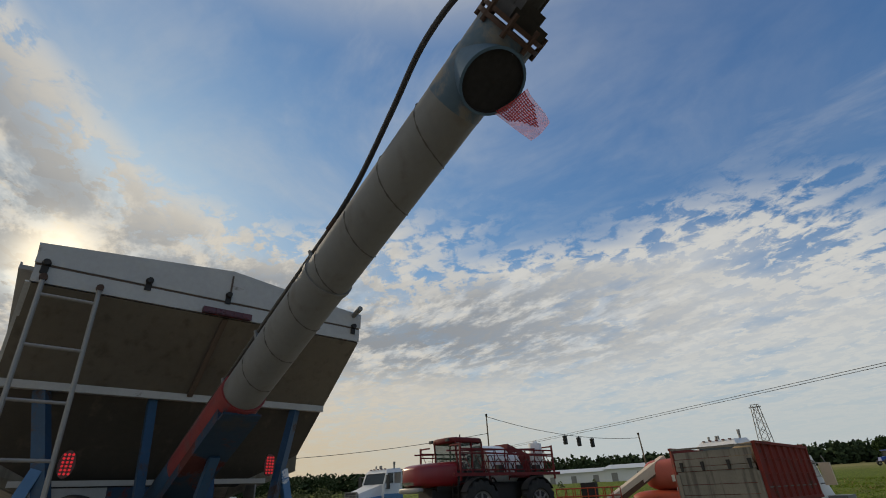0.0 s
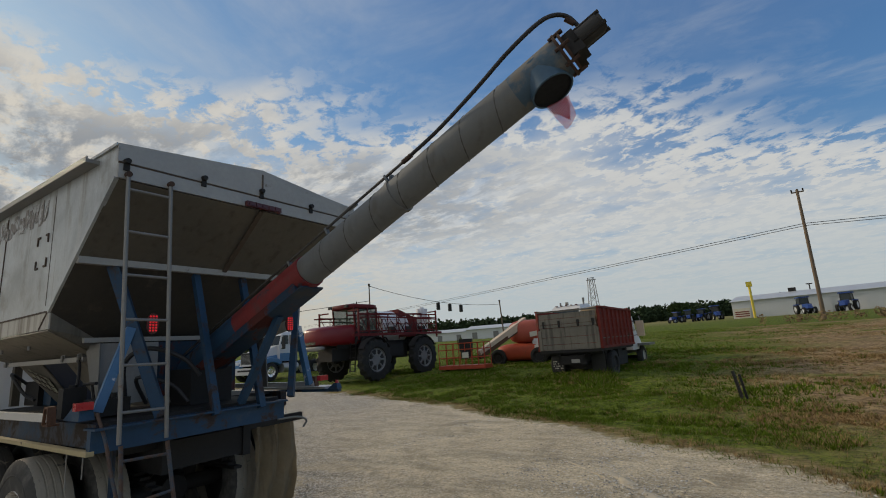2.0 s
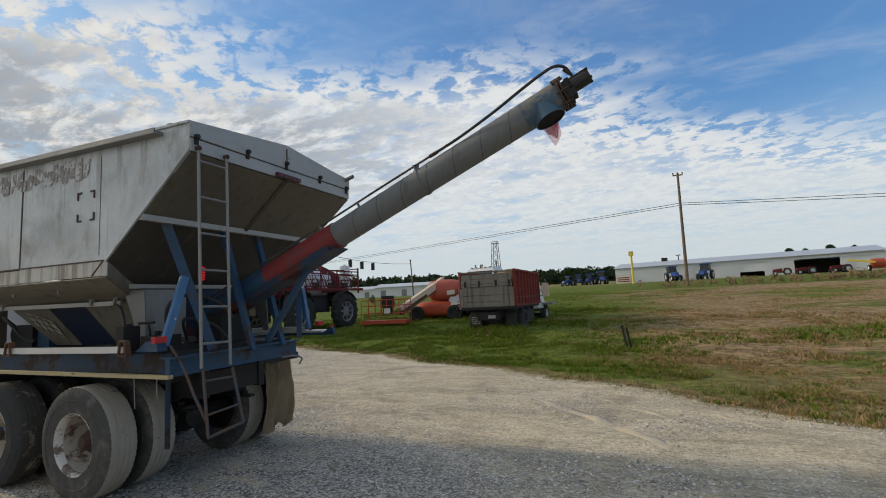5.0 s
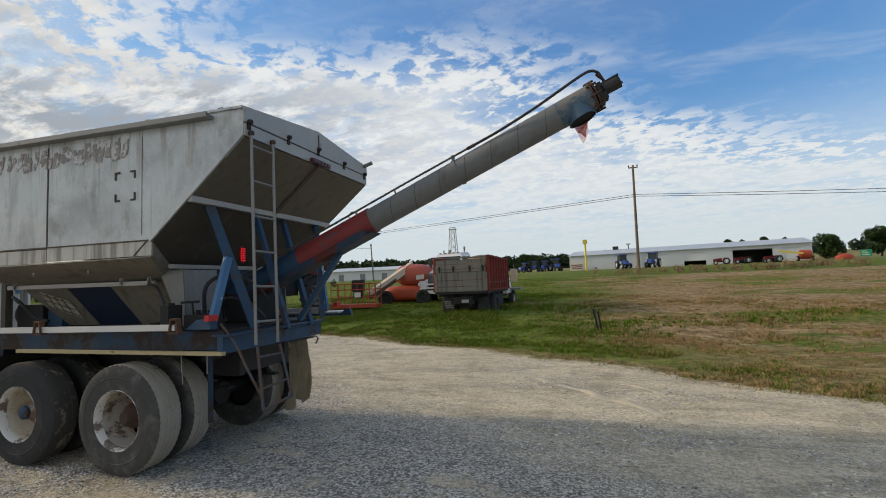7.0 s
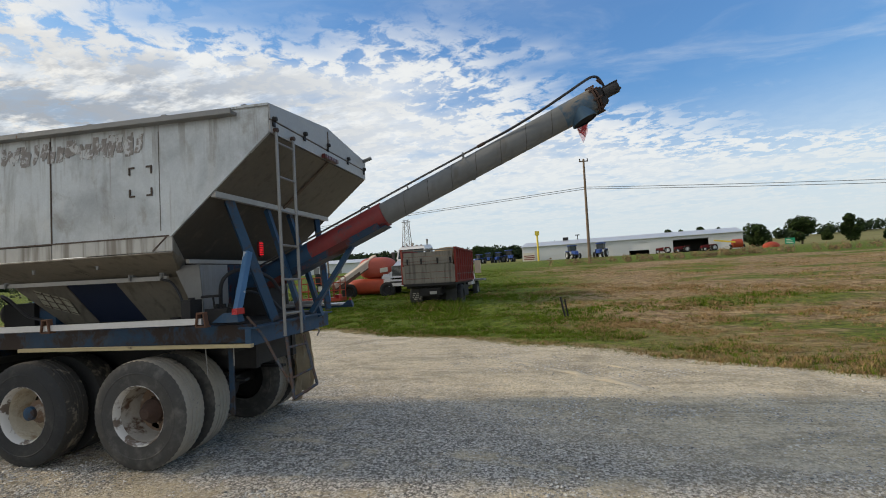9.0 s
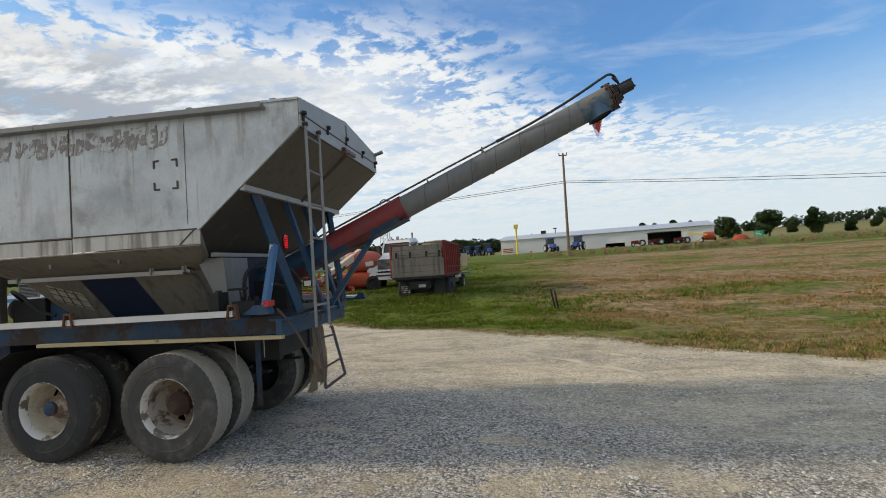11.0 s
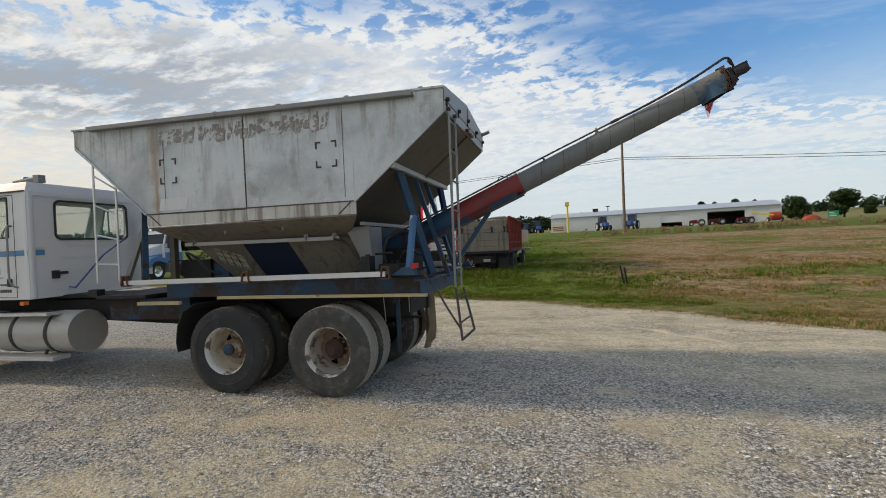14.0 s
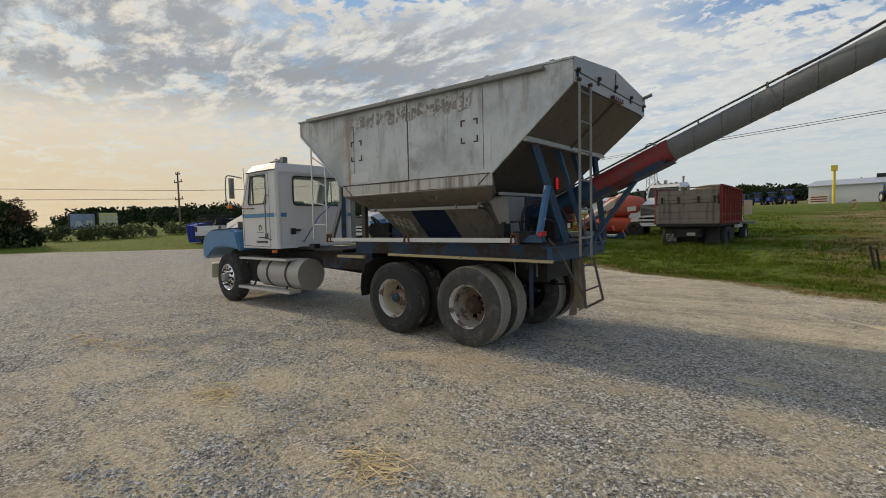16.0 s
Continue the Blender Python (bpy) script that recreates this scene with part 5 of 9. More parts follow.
def cab():
    y0, y1 = 0.0, mir(0.0)
    xr, z0, zr = -4.76, 1.17, 2.70
    prof = [(xr, z0), (xr, zr), (-5.93, zr), (-6.22, 2.02), (-6.22, z0)]
    win = [(-5.15, 2.06), (-5.15, 2.63), (-5.78, 2.63), (-5.92, 2.10), (-5.88, 2.06)]
    for s in (0, 1):
        f = (lambda y: y) if not s else mir
        bm = bmesh.new()
        holed(bm, prof, win, lambda a, b: (a, f(0.0), b), (0, 0.05 if not s else -0.05, 0))
        wall = part("cab_side", bm, "cab", truck, "white painted cab side", r=0.006)
        bm = bmesh.new()
        slab(bm, [(a, f(0.03), b) for a, b in win], 0.006)
        part("door_glass", bm, "glass", wall, "greenish door window")
        wall.children[0].visible_shadow = False
        bm = bmesh.new()
        for a, b in zip(win, win[1:] + win[:1]):
            bar(bm, (a[0], f(-0.002), a[1]), (b[0], f(-0.002), b[1]), 0.02, 0.02, (0, 1, 0))
        bar(bm, (-5.70, f(0.0), 2.06), (-5.70, f(0.0), 2.63), 0.02, 0.02)
        pieces("window_seal", bm, "trimblack", wall)
        # door outline, stripe, handle, grab bar
        bm = bmesh.new()
        line = [(-5.03, 1.20), (-5.03, 2.66), (-5.84, 2.66), (-6.16, 2.04), (-6.16, 1.22)]
        for a, b in zip(line, line[1:] + line[:1]):
            bar(bm, (a[0], f(-0.001), a[1]), (b[0], f(-0.001), b[1]), 0.008, 0.006, (0, 1, 0))
        part("door_gap", bm, "trimblack", wall)
        for za, zb, mt in ((1.79, 1.87, "cabblue"), (1.755, 1.775, "cream"), (1.885, 1.905, "cream")):
            bm = bmesh.new()
            ya, yb = sorted((f(-0.003), f(0.0)))
            box(bm, (-6.21, ya, za), (-4.77, yb, zb))
            part("stripe", bm, mt, wall, "blue stripe" if mt == "cabblue" else "cream stripe")
        bm = bmesh.new()
        pipe(bm, smooth_path([(-5.06, f(-0.01), 2.22), (-5.06, f(-0.07), 2.19), (-5.06, f(-0.075), 1.9), (-5.06, f(-0.075), 1.5), (-5.02, f(-0.06), 1.38), (-4.98, f(-0.01), 1.34)], 5), 0.014, 8)
        part("grab_bar", bm, "steel", wall, "chrome grab bar")
        bm = bmesh.new()
        pipe(bm, [(-6.15, f(-0.02), 2.0), (-5.95, f(-0.045), 1.985), (-5.66, f(-0.02), 1.98)], 0.012, 6)
        part("mirror_stay", bm, "trimblack", wall)
        bm = bmesh.new()
        ya, yb = sorted((f(-0.025), f(0.0)))
        box(bm, (-5.20, ya, 1.36), (-5.12, yb, 1.47))
        part("door_handle", bm, "trimblack", wall, r=0.008)
        # door emblem and illegible writing as bars
        bm = bmesh.new()
        ya, yb = sorted((f(-0.004), f(0.0)))
        for i in range(7):
            a = radians(40 * i - 20)
            box(bm, (-5.44 + 0.05 * math.cos(a) - 0.02, ya, 1.58 + 0.05 * math.sin(a) - 0.02), (-5.44 + 0.05 * math.cos(a) + 0.02, yb, 1.58 + 0.05 * math.sin(a) + 0.02))
        pieces("emblem", bm, "leafgreen", wall, "small green emblem")
        bm = bmesh.new()
        for z, xa, xb, h in ((1.485, -5.58, -5.32, 0.010), (1.375, -5.52, -5.26, 0.024), (1.275, -5.62, -5.16, 0.045)):
            x = xa
            while x < xb:
                box(bm, (x, ya, z), (x + 0.036, yb, z + h))
                x += 0.048
        pieces("writing_bar", bm, "ink", wall, "small dark writing, too small to read")
    # rear wall with the wide window
    bm = bmesh.new()
    outer = [(y0 + 0.05, z0), (y1 - 0.05, z0), (y1 - 0.05, zr), (y0 + 0.05, zr)]
    inner = rounded(0.40, 2.04, 1.56, 2.58, 0.08)
    holed(bm, outer, inner, lambda a, b: (xr, a, b), (-0.05, 0, 0))
    back = part("cab_back", bm, "cab", truck, "white painted cab back")
    bm = bmesh.new()
    holed(bm, rounded(0.37, 2.01, 1.59, 2.61, 0.09), inner, lambda a, b: (xr + 0.012, a, b), (-0.02, 0, 0))
    part("rear_window_seal", bm, "trimblack", back, "black rubber window seal")
    bm = bmesh.new()
    slab(bm, [(xr - 0.02, a, b) for a, b in inner], 0.006)
    g = part("rear_glass", bm, "glass", back, "greenish rear window")
    g.visible_shadow = False
    bm = bmesh.new()
    for z in (1.55, 1.75, 1.93):
        bar(bm, (xr + 0.004, 0.45, z), (xr + 0.004, 1.55, z), 0.008, 0.012)
    bar(bm, (xr + 0.004, 0.05, 2.66), (xr + 0.004, y1 - 0.05, 2.66), 0.02, 0.02)
    part("pressed_rib", bm, "cab", back)
    bm = bmesh.new()
    box(bm, (xr, 0.30, 1.44), (xr + 0.03, 0.40, 1.56))
    box(bm, (xr + 0.01, 0.36, 1.50), (xr + 0.06, 0.50, 1.54))
    part("vent", bm, "trimblack", back, "black cab vent")
    for za, zb, mt in ((1.79, 1.87, "cabblue"), (1.755, 1.775, "cream"), (1.885, 1.905, "cream")):
        for s in (0, 1):
            ya, yb = sorted((mir(0.02), mir(0.22))) if s else (0.02, 0.22)
            bm = bmesh.new()
            box(bm, (xr - 0.003, ya, za), (xr + 0.004, yb, zb))
            part("stripe", bm, mt, back, "blue stripe" if mt == "cabblue" else "cream stripe")
    # corner posts, roof, floor, windscreen and dash
    for s in (0, 1):
        f = (lambda y: y) if not s else mir
        bm = bmesh.new()
        rod(bm, (xr - 0.045, f(0.055), z0), (xr - 0.045, f(0.055), zr), 0.064, n=24)
        part("corner_post", bm, "cab", back)
    bm = bmesh.new()
    hexa(bm, [(xr, y0, zr), (xr, y1, zr), (-5.96, y1, zr), (-5.96, y0, zr)], [(xr - 0.03, y0 + 0.05, 2.84), (xr - 0.03, y1 - 0.05, 2.84), (-5.80, y1 - 0.06, 2.84), (-5.80, y0 + 0.06, 2.84)])
    part("cab_roof", bm, "cab", truck, "white cab roof", r=0.085, seg=5)
    bm = bmesh.new()
    for s in (0, 1):
        f = (lambda y: y) if not s else mir
        bar(bm, (xr, f(-0.012), zr + 0.005), (-5.94, f(-0.012), zr + 0.005), 0.02, 0.02)
    pieces("rain_gutter", bm, "trimblack", truck)
    bm = bmesh.new()
    wo = [(y0 + 0.03, 0.0), (y1 - 0.03, 0.0), (y1 - 0.03, 1.0), (y0 + 0.03, 1.0)]
    wi = rounded(y0 + 0.14, 0.08, y1 - 0.14, 0.92, 0.06)
    holed(bm, wo, wi, lambda a, b: (-6.22 + 0.29 * b, a, 2.02 + 0.68 * b), (0.03, 0, 0.01))
    fr = part("windscreen_frame", bm, "cab", truck)
    bm = bmesh.new()
    slab(bm, [(-6.20 + 0.29 * b, a, 2.03 + 0.68 * b) for a, b in wi], 0.006)
    g = part("windscreen", bm, "glass", fr, "windscreen")
    g.visible_shadow = False
    bm = bmesh.new()
    bar(bm, (-6.07, CY, 2.05), (-5.93, CY, 2.66), 0.03, 0.03)
    part("windscreen_post", bm, "cab", fr)
    bm = bmesh.new()
    box(bm, (-6.2, 0.06, 1.16), (-4.8, 1.90, 1.22))
    box(bm, (-6.24, 0.02, 1.17), (-6.18, 1.94, 2.02))
    part("cab_floor", bm, "dark", truck)
    bm = bmesh.new()
    box(bm, (-6.17, 0.08, 1.75), (-5.85, 1.88, 2.05))
    part("dashboard", bm, "seat", truck, r=0.03)
    bm = bmesh.new()
    pipe(bm, [(-5.78 + 0.06 * math.sin(a), 0.50 + 0.22 * math.cos(a), 2.12 + 0.20 * math.sin(a)) for a in [2 * math.pi * i / 24 for i in range(25)]], 0.014, 6)
    rod(bm, (-5.78, 0.5, 2.12), (-6.0, 0.5, 1.95), 0.025)
    part("steering_wheel", bm, "trimblack", truck)
    for y in (0.50, 1.46):
        bm = bmesh.new()
        box(bm, (-5.45, y - 0.25, 1.35), (-4.98, y + 0.25, 1.62))
        hexa(bm, [(-5.05, y - 0.24, 1.6), (-4.90, y - 0.24, 1.6), (-4.90, y + 0.24, 1.6), (-5.05, y + 0.24, 1.6)], [(-4.98, y - 0.2, 2.10), (-4.86, y - 0.2, 2.10), (-4.86, y + 0.2, 2.10), (-4.98, y + 0.2, 2.10)])
        part("seat", bm, "seat", truck, "grey cab seat", r=0.03, seg=2)
    # bonnet and wings
    bm = bmesh.new()
    hexa(bm, [(-6.22, 0.22, 1.20), (-6.22, 1.74, 1.20), (-8.0, 1.58, 1.15), (-8.0, 0.38, 1.15)], [(-6.22, 0.22, 1.98), (-6.22, 1.74, 1.98), (-7.85, 1.50, 1.70), (-7.85, 0.46, 1.70)])
    hood = part("bonnet", bm, "cab", truck, "white bonnet", r=0.09, seg=3)
    for dz, hh, mt in ((0.0, 0.075, "cabblue"), (-0.035, 0.018, "cream"), (0.092, 0.018, "cream")):
        for s in (0, 1):
            f = (lambda y: y) if not s else mir
            bm = bmesh.new()
            q = [(-6.26, f(0.212), 1.78 + dz), (-7.70, f(0.408), 1.50 + dz), (-7.70, f(0.412), 1.50 + dz + hh), (-6.26, f(0.212), 1.78 + dz + hh)]
            slab(bm, q, 0.008)
            part("stripe", bm, mt, hood)
    for s in (0, 1):
        f = (lambda y: y) if not s else mir
        bm = bmesh.new()
        ya, yb = f(-0.10), f(0.42)
        arch = [(-7.93, 0.92), (-7.95, 1.22), (-7.86, 1.40), (-7.68, 1.50), (-7.30, 1.55), (-6.62, 1.57), (-6.40, 1.50), (-6.28, 1.25)]
        inn = [(-7.78, 0.90), (-7.62, 0.98), (-7.48, 1.07), (-7.34, 1.14), (-7.10, 1.18), (-6.72, 1.18), (-6.38, 1.14), (-6.24, 1.10)]
        for (a, b), (c, d) in zip(zip(arch, inn), zip(arch[1:], inn[1:])):
            lo = [(b[0], ya, b[1]), (d[0], ya, d[1]), (c[0], ya, c[1]), (a[0], ya, a[1])]
            hi = [(p[0], yb, p[2]) for p in lo]
            hexa(bm, lo, hi)
        bmesh.ops.remove_doubles(bm, verts=bm.verts[:], dist=0.001)
        wing = part("wing", bm, "cabblue", truck, "light blue front wing", r=0.03, seg=2)
        bm = bmesh.new()
        slab(bm, [(-7.66, ya, 1.522), (-7.66, yb, 1.522), (-7.30, yb, 1.568), (-7.30, ya, 1.568)], 0.008)
        slab(bm, [(-7.30, ya, 1.568), (-7.30, yb, 1.568), (-6.66, yb, 1.588), (-6.66, ya, 1.588)], 0.008)
        part("wing_top", bm, "cab", wing, "white top of the wing")
        bm = bmesh.new()
        hexa(bm, [(-6.64, f(0.1), 1.60), (-6.42, f(0.1), 1.58), (-6.42, f(0.21), 1.58), (-6.64, f(0.21), 1.60)], [(-6.64, f(0.1), 1.72), (-6.42, f(0.1), 1.72), (-6.42, f(0.21), 1.72), (-6.64, f(0.21), 1.72)])
        part("bonnet_vent", bm, "trimblack", hood)
        # mirror with its hoop and amber lamp
        bm = bmesh.new()
        pipe(bm, smooth_path([(-6.1, f(-0.03), 2.62), (-6.2, f(-0.18), 2.66), (-6.28, f(-0.27), 2.66), (-6.30, f(-0.29), 2.5), (-6.30, f(-0.29), 2.2), (-6.27, f(-0.24), 2.10), (-6.15, f(-0.04), 2.02)], 5), 0.012, 8)
        hoop = part("mirror_hoop", bm, "steel", truck, "chrome mirror hoop")
        bm = bmesh.new()
        ya, yb = sorted((f(-0.25), f(-0.13)))
        box(bm, (-6.27, ya + 0.01, 2.20), (-6.21, yb - 0.02, 2.62))
        part("mirror", bm, "steel", hoop, "tall metal-backed mirror", r=0.03)
        bm = bmesh.new()
        ya, yb = sorted((f(-0.30), f(-0.16)))
        box(bm, (-6.31, ya + 0.03, 2.00), (-6.25, yb - 0.03, 2.07))
        part("turn_lamp", bm, "amber", hoop, "amber turn lamp", r=0.015)
        # steps and tank
        if s == 0:
            bm = bmesh.new()
            rod(bm, (-5.40, 0.27, 0.68), (-3.96, 0.27, 0.68), 0.30, n=36)
            tk = part("fuel_tank", bm, "tank", truck, "brushed aluminium fuel tank", r=0.03, seg=3)
            for x in (-5.05, -4.40):
                bm = bmesh.new()
                lathe(bm, [(0.302, 0), (0.308, 0), (0.308, 0.06), (0.302, 0.06)], (x, 0.27, 0.68), (1, 0, 0), 36)
                part("tank_strap", bm, "trimblack", tk)
            bm = bmesh.new()
            box(bm, (-6.0, -0.08, 0.945), (-4.25, 0.26, 0.985))
            part("upper_step", bm, "rail", truck, "pale tread plate", r=0.006)
            bm = bmesh.new()
            for i in range(4):
                box(bm, (-5.3 + i * 0.26, 0.0, 0.986), (-5.12 + i * 0.26, 0.22, 0.992))
            pieces("step_grip", bm, "dark", truck)
            bm = bmesh.new()
            box(bm, (-6.02, -0.12, 0.335), (-4.12, 0.12, 0.385))
            part("lower_step", bm, "rail", truck, "pale step board", r=0.008)
            bm = bmesh.new()
            for x in (-5.7, -4.5):
                bar(bm, (x, 0.05, 0.36), (x, 0.3, 0.85), 0.04, 0.02)
            box(bm, (-6.1, 0.15, 0.45), (-5.45, 0.6, 0.95))
            pieces("step_hanger", bm, "dark", truck)
            bm = bmesh.new()
            box(bm, (-4.96, -0.02, 1.09), (-4.88, 0.05, 1.14))
            part("side_lamp", bm, "amber", truck, "amber side lamp", r=0.01)
    bm = bmesh.new()
    hexa(bm, [(-8.0, 0.12, 0.45), (-7.66, -0.05, 0.45), (-7.66, mir(-0.05), 0.45), (-8.0, mir(0.12), 0.45)], [(-8.02, 0.12, 0.78), (-7.62, -0.05, 0.78), (-7.62, mir(-0.05), 0.78), (-8.02, mir(0.12), 0.78)])
    part("bumper", bm, "cream", truck, "cream painted bumper", r=0.06, seg=3)
    bm = bmesh.new()
    for i in range(7):
        box(bm, (-7.99, 0.52, 1.02 + i * 0.09), (-7.93, 1.44, 1.06 + i * 0.09))
    pieces("grille", bm, "steel", truck)
    # beacons, horns and aerials on the roof
    bm = bmesh.new()
    rod(bm, (-5.50, 0.40, 2.84), (-5.50, 0.40, 2.93), 0.07, 0.06, 14)
    part("amber_beacon", bm, "amber", truck, "amber roof lamp", r=0.01)
    bm = bmesh.new()
    rod(bm, (-5.40, 0.25, 2.90), (-4.98, 0.30, 2.93), 0.016, 0.03, 10)
    rod(bm, (-5.35, 0.36, 2.85), (-5.25, 0.36, 2.93), 0.07, 0.07, 12)
    box(bm, (-4.96, 0.24, 2.86), (-4.84, 0.34, 2.97))
    part("air_horn", bm, "steel", truck, "roof air horn and work lamp", r=0.005)
    bm = bmesh.new()
    rod(bm, (-6.25, 0.1, 1.95), (-6.25, 0.08, 2.85), 0.006, n=6)
    part("aerial", bm, "trimblack", truck)
    # exhaust stack behind the cab on the far side
    bm = bmesh.new()
    rod(bm, (-4.50, 1.78, 1.2), (-4.50, 1.78, 2.45), 0.05, n=16)
    part("exhaust_pipe", bm, "steel", truck, r=0.005)
    bm = bmesh.new()
    pipe(bm, [(-4.72, 0.60, 1.30), (-4.2, 0.30, 1.30), (-3.3, 0.0, 1.75), (-2.9, -0.02, 1.95)], 0.012, 6)
    part("air_line", bm, surface("blue_air_line", (0.03, 0.07, 0.25), 0.5), truck)
    bm = bmesh.new()
    bar(bm, (-4.7, 0.7, 1.16), (-3.5, 0.7, 1.16), 0.5, 0.05)
    box(bm, (-3.6, 0.0, 1.18), (-3.45, 0.12, 1.28))
    pieces("catwalk", bm, "dark", truck)


drawn = {ob.name for ob in truck.children_recursive}
cab()
set_back(drawn)

# ---- ground ----
def step01(v):
    v = min(1.0, max(0.0, v))
    return v * v * (3 - 2 * v)


def relief(x, y):
    """The height of the ground: the yard, the slow rise behind it, a far hill."""
    hill = 5.2 * step01((x - 30) / 220) * step01((y - 150) / 220)
    return ground_z(x, y) + hill


def yard_edge(x):
    c = min(12.0, max(-17.5, x))
    return 8.45 - 0.49 * c - 0.0135 * c * c


def ground_material():
    m = bpy.data.materials.new("yard_gravel_and_field")
    m.use_nodes = True
    t = m.node_tree
    k = Net(t)
    bs = t.nodes["Principled BSDF"]
    co = k.n("ShaderNodeTexCoord").outputs["Object"]
    x, y, z = k.sep(co)
    xc = k.math("MINIMUM", k.math("MAXIMUM", x, -17.5), 12.0)
    edge = k.math("SUBTRACT", k.math("SUBTRACT", 8.45, k.math("MULTIPLY", xc, 0.49)), k.math("MULTIPLY", k.math("MULTIPLY", xc, xc), 0.0135))
    f = k.math("SUBTRACT", y, edge)
    west = k.math("SUBTRACT", k.math("ADD", k.math("MULTIPLY", k.math("SUBTRACT", y, 7.8), 0.74), -27.7), x)
    f = k.math("MAXIMUM", f, west)
    rag = k.math("ADD", k.math("MULTIPLY", k.math("SUBTRACT", k.noise(co, 0.6, 5, 0.6), 0.5), 1.6), k.math("MULTIPLY", k.math("SUBTRACT", k.noise(co, 5.0, 4, 0.6), 0.5), 0.8))
    fr = k.math("ADD", f, rag)
    green = k.ramp(fr, -0.10, 0.22)
    # gravel: smooth tan dust in patches and lanes, loose grey stone between them
    lane = k.noise(k.scaled(co, (0.42, 1.05, 1), rot=(0, 0, 0.12)), 1.0, 6, 0.62, 0.8)
    clod = k.noise(co, 2.7, 6, 0.66, 0.3)
    broad = k.noise(co, 0.16, 3, 0.5, 0.4)
    blend = k.math("ADD", k.math("ADD", k.math("MULTIPLY", lane, 0.50), k.math("MULTIPLY", clod, 0.32)), k.math("MULTIPLY", broad, 0.22))
    tan = k.math("MULTIPLY", k.ramp(blend, 0.465, 0.575), 0.90)
    tan = k.math("MAXIMUM", tan, k.math("MULTIPLY", k.ramp(k.math("ADD", f, k.math("MULTIPLY", k.math("SUBTRACT", lane, 0.5), 3.0)), -6.6, -3.6), k.ramp(clod, 0.30, 0.50, 0.70, 0.97)))
    vor = k.n("ShaderNodeTexVoronoi")
    k.put(vor.inputs["Vector"], co)
    vor.inputs["Scale"].default_value = 46.0
    vor2 = k.n("ShaderNodeTexVoronoi")
    k.put(vor2.inputs["Vector"], co)
    vor2.inputs["Scale"].default_value = 105.0
    vd = k.math("ADD", k.math("MULTIPLY", k.sep(vor.outputs["Color"])[0], 0.62), k.math("MULTIPLY", k.sep(vor2.outputs["Color"])[1], 0.38))
    pit = k.ramp(vor.outputs["Distance"], 0.80, 0.30, 0.62, 1.0)
    stone = k.mix(k.ramp(vd, 0.18, 0.86), (0.15, 0.138, 0.122), (0.80, 0.755, 0.675))
    stone = k.mix(1.0, stone, k.comb(pit, pit, pit), "MULTIPLY")
    dust = k.mix(k.ramp(k.noise(co, 22.0, 6, 0.75), 0.30, 0.70), (0.40, 0.33, 0.215), (0.80, 0.685, 0.495))
    dust = k.mix(k.math("MULTIPLY", k.ramp(k.noise(co, 1.3, 5, 0.6), 0.50, 0.66), 0.55), dust, (0.34, 0.275, 0.18))
    # single stones that lie in the dust
    lone = k.math("MULTIPLY", k.ramp(k.sep(vor.outputs["Color"])[1], 0.66, 0.72), k.ramp(vor.outputs["Distance"], 0.46, 0.34))
    dust = k.mix(k.math("MULTIPLY", lone, 0.85), dust, stone)
    grit = k.ramp(k.noise(co, 7.0, 6, 0.72), 0.40, 0.62)
    tan = k.math("ADD", k.math("MULTIPLY", tan, 0.86), k.math("MULTIPLY", grit, 0.14), True)
    gravel = k.mix(tan, stone, dust)
    damp = k.ramp(k.noise(k.scaled(co, (0.22, 0.8, 1), rot=(0, 0, 0.1)), 1.0, 6, 0.62, 0.5), 0.52, 0.66)
    gravel = k.mix(k.math("MULTIPLY", k.math("MULTIPLY", damp, 0.30), k.ramp(f, -3.5, -6.0)), gravel, k.mix(1.0, gravel, (0.62, 0.60, 0.58), "MULTIPLY"))
    blotch = k.math("ADD", k.math("MULTIPLY", k.noise(k.scaled(co, (0.55, 1.3, 1), rot=(0, 0, 0.3), loc=(3.0, 8.0, 0)), 1.0, 7, 0.66, 0.6), 0.6), k.math("MULTIPLY", k.noise(co, 5.5, 6, 0.7, 0.4), 0.4))
    tone = k.ramp(blotch, 0.38, 0.60, 0.76, 1.14)
    gravel = k.mix(k.ramp(f, -7.0, -4.5), gravel, k.mix(1.0, gravel, k.comb(tone, tone, tone), "MULTIPLY"))
    # long streaks of pale dust near the lawn
    ridge = k.ramp(k.noise(k.scaled(co, (0.5, 3.4, 1), rot=(0, 0, 0.42)), 1.0, 6, 0.62, 0.9), 0.55, 0.63)
    ridge = k.math("MULTIPLY", ridge, k.ramp(k.noise(co, 0.9, 5, 0.6), 0.42, 0.58))
    gravel = k.mix(k.math("MULTIPLY", k.math("MULTIPLY", ridge, 0.65), k.ramp(f, -5.5, -3.5)), gravel, (0.68, 0.60, 0.45))
    # older, greyer stone where the yard leaves towards the road
    old = k.math("MULTIPLY", k.ramp(k.math("ADD", x, k.math("MULTIPLY", k.noise(co, 0.25, 5, 0.6), 6.0)), 3.0, -5.0), k.ramp(k.noise(co, 0.5, 5, 0.65), 0.25, 0.55, 0.55, 1.0))
    gravel = k.mix(k.math("MULTIPLY", old, 0.75), gravel, k.mix(k.ramp(vd, 0.20, 0.85), (0.125, 0.118, 0.108), (0.60, 0.57, 0.525)))
    # lawn and dry field
    tuft = k.noise(co, 17.0, 6, 0.75, 0.4)
    gn = k.math("ADD", k.math("MULTIPLY", k.noise(co, 5.0, 8, 0.78, 0.3), 0.65), k.math("MULTIPLY", tuft, 0.35))
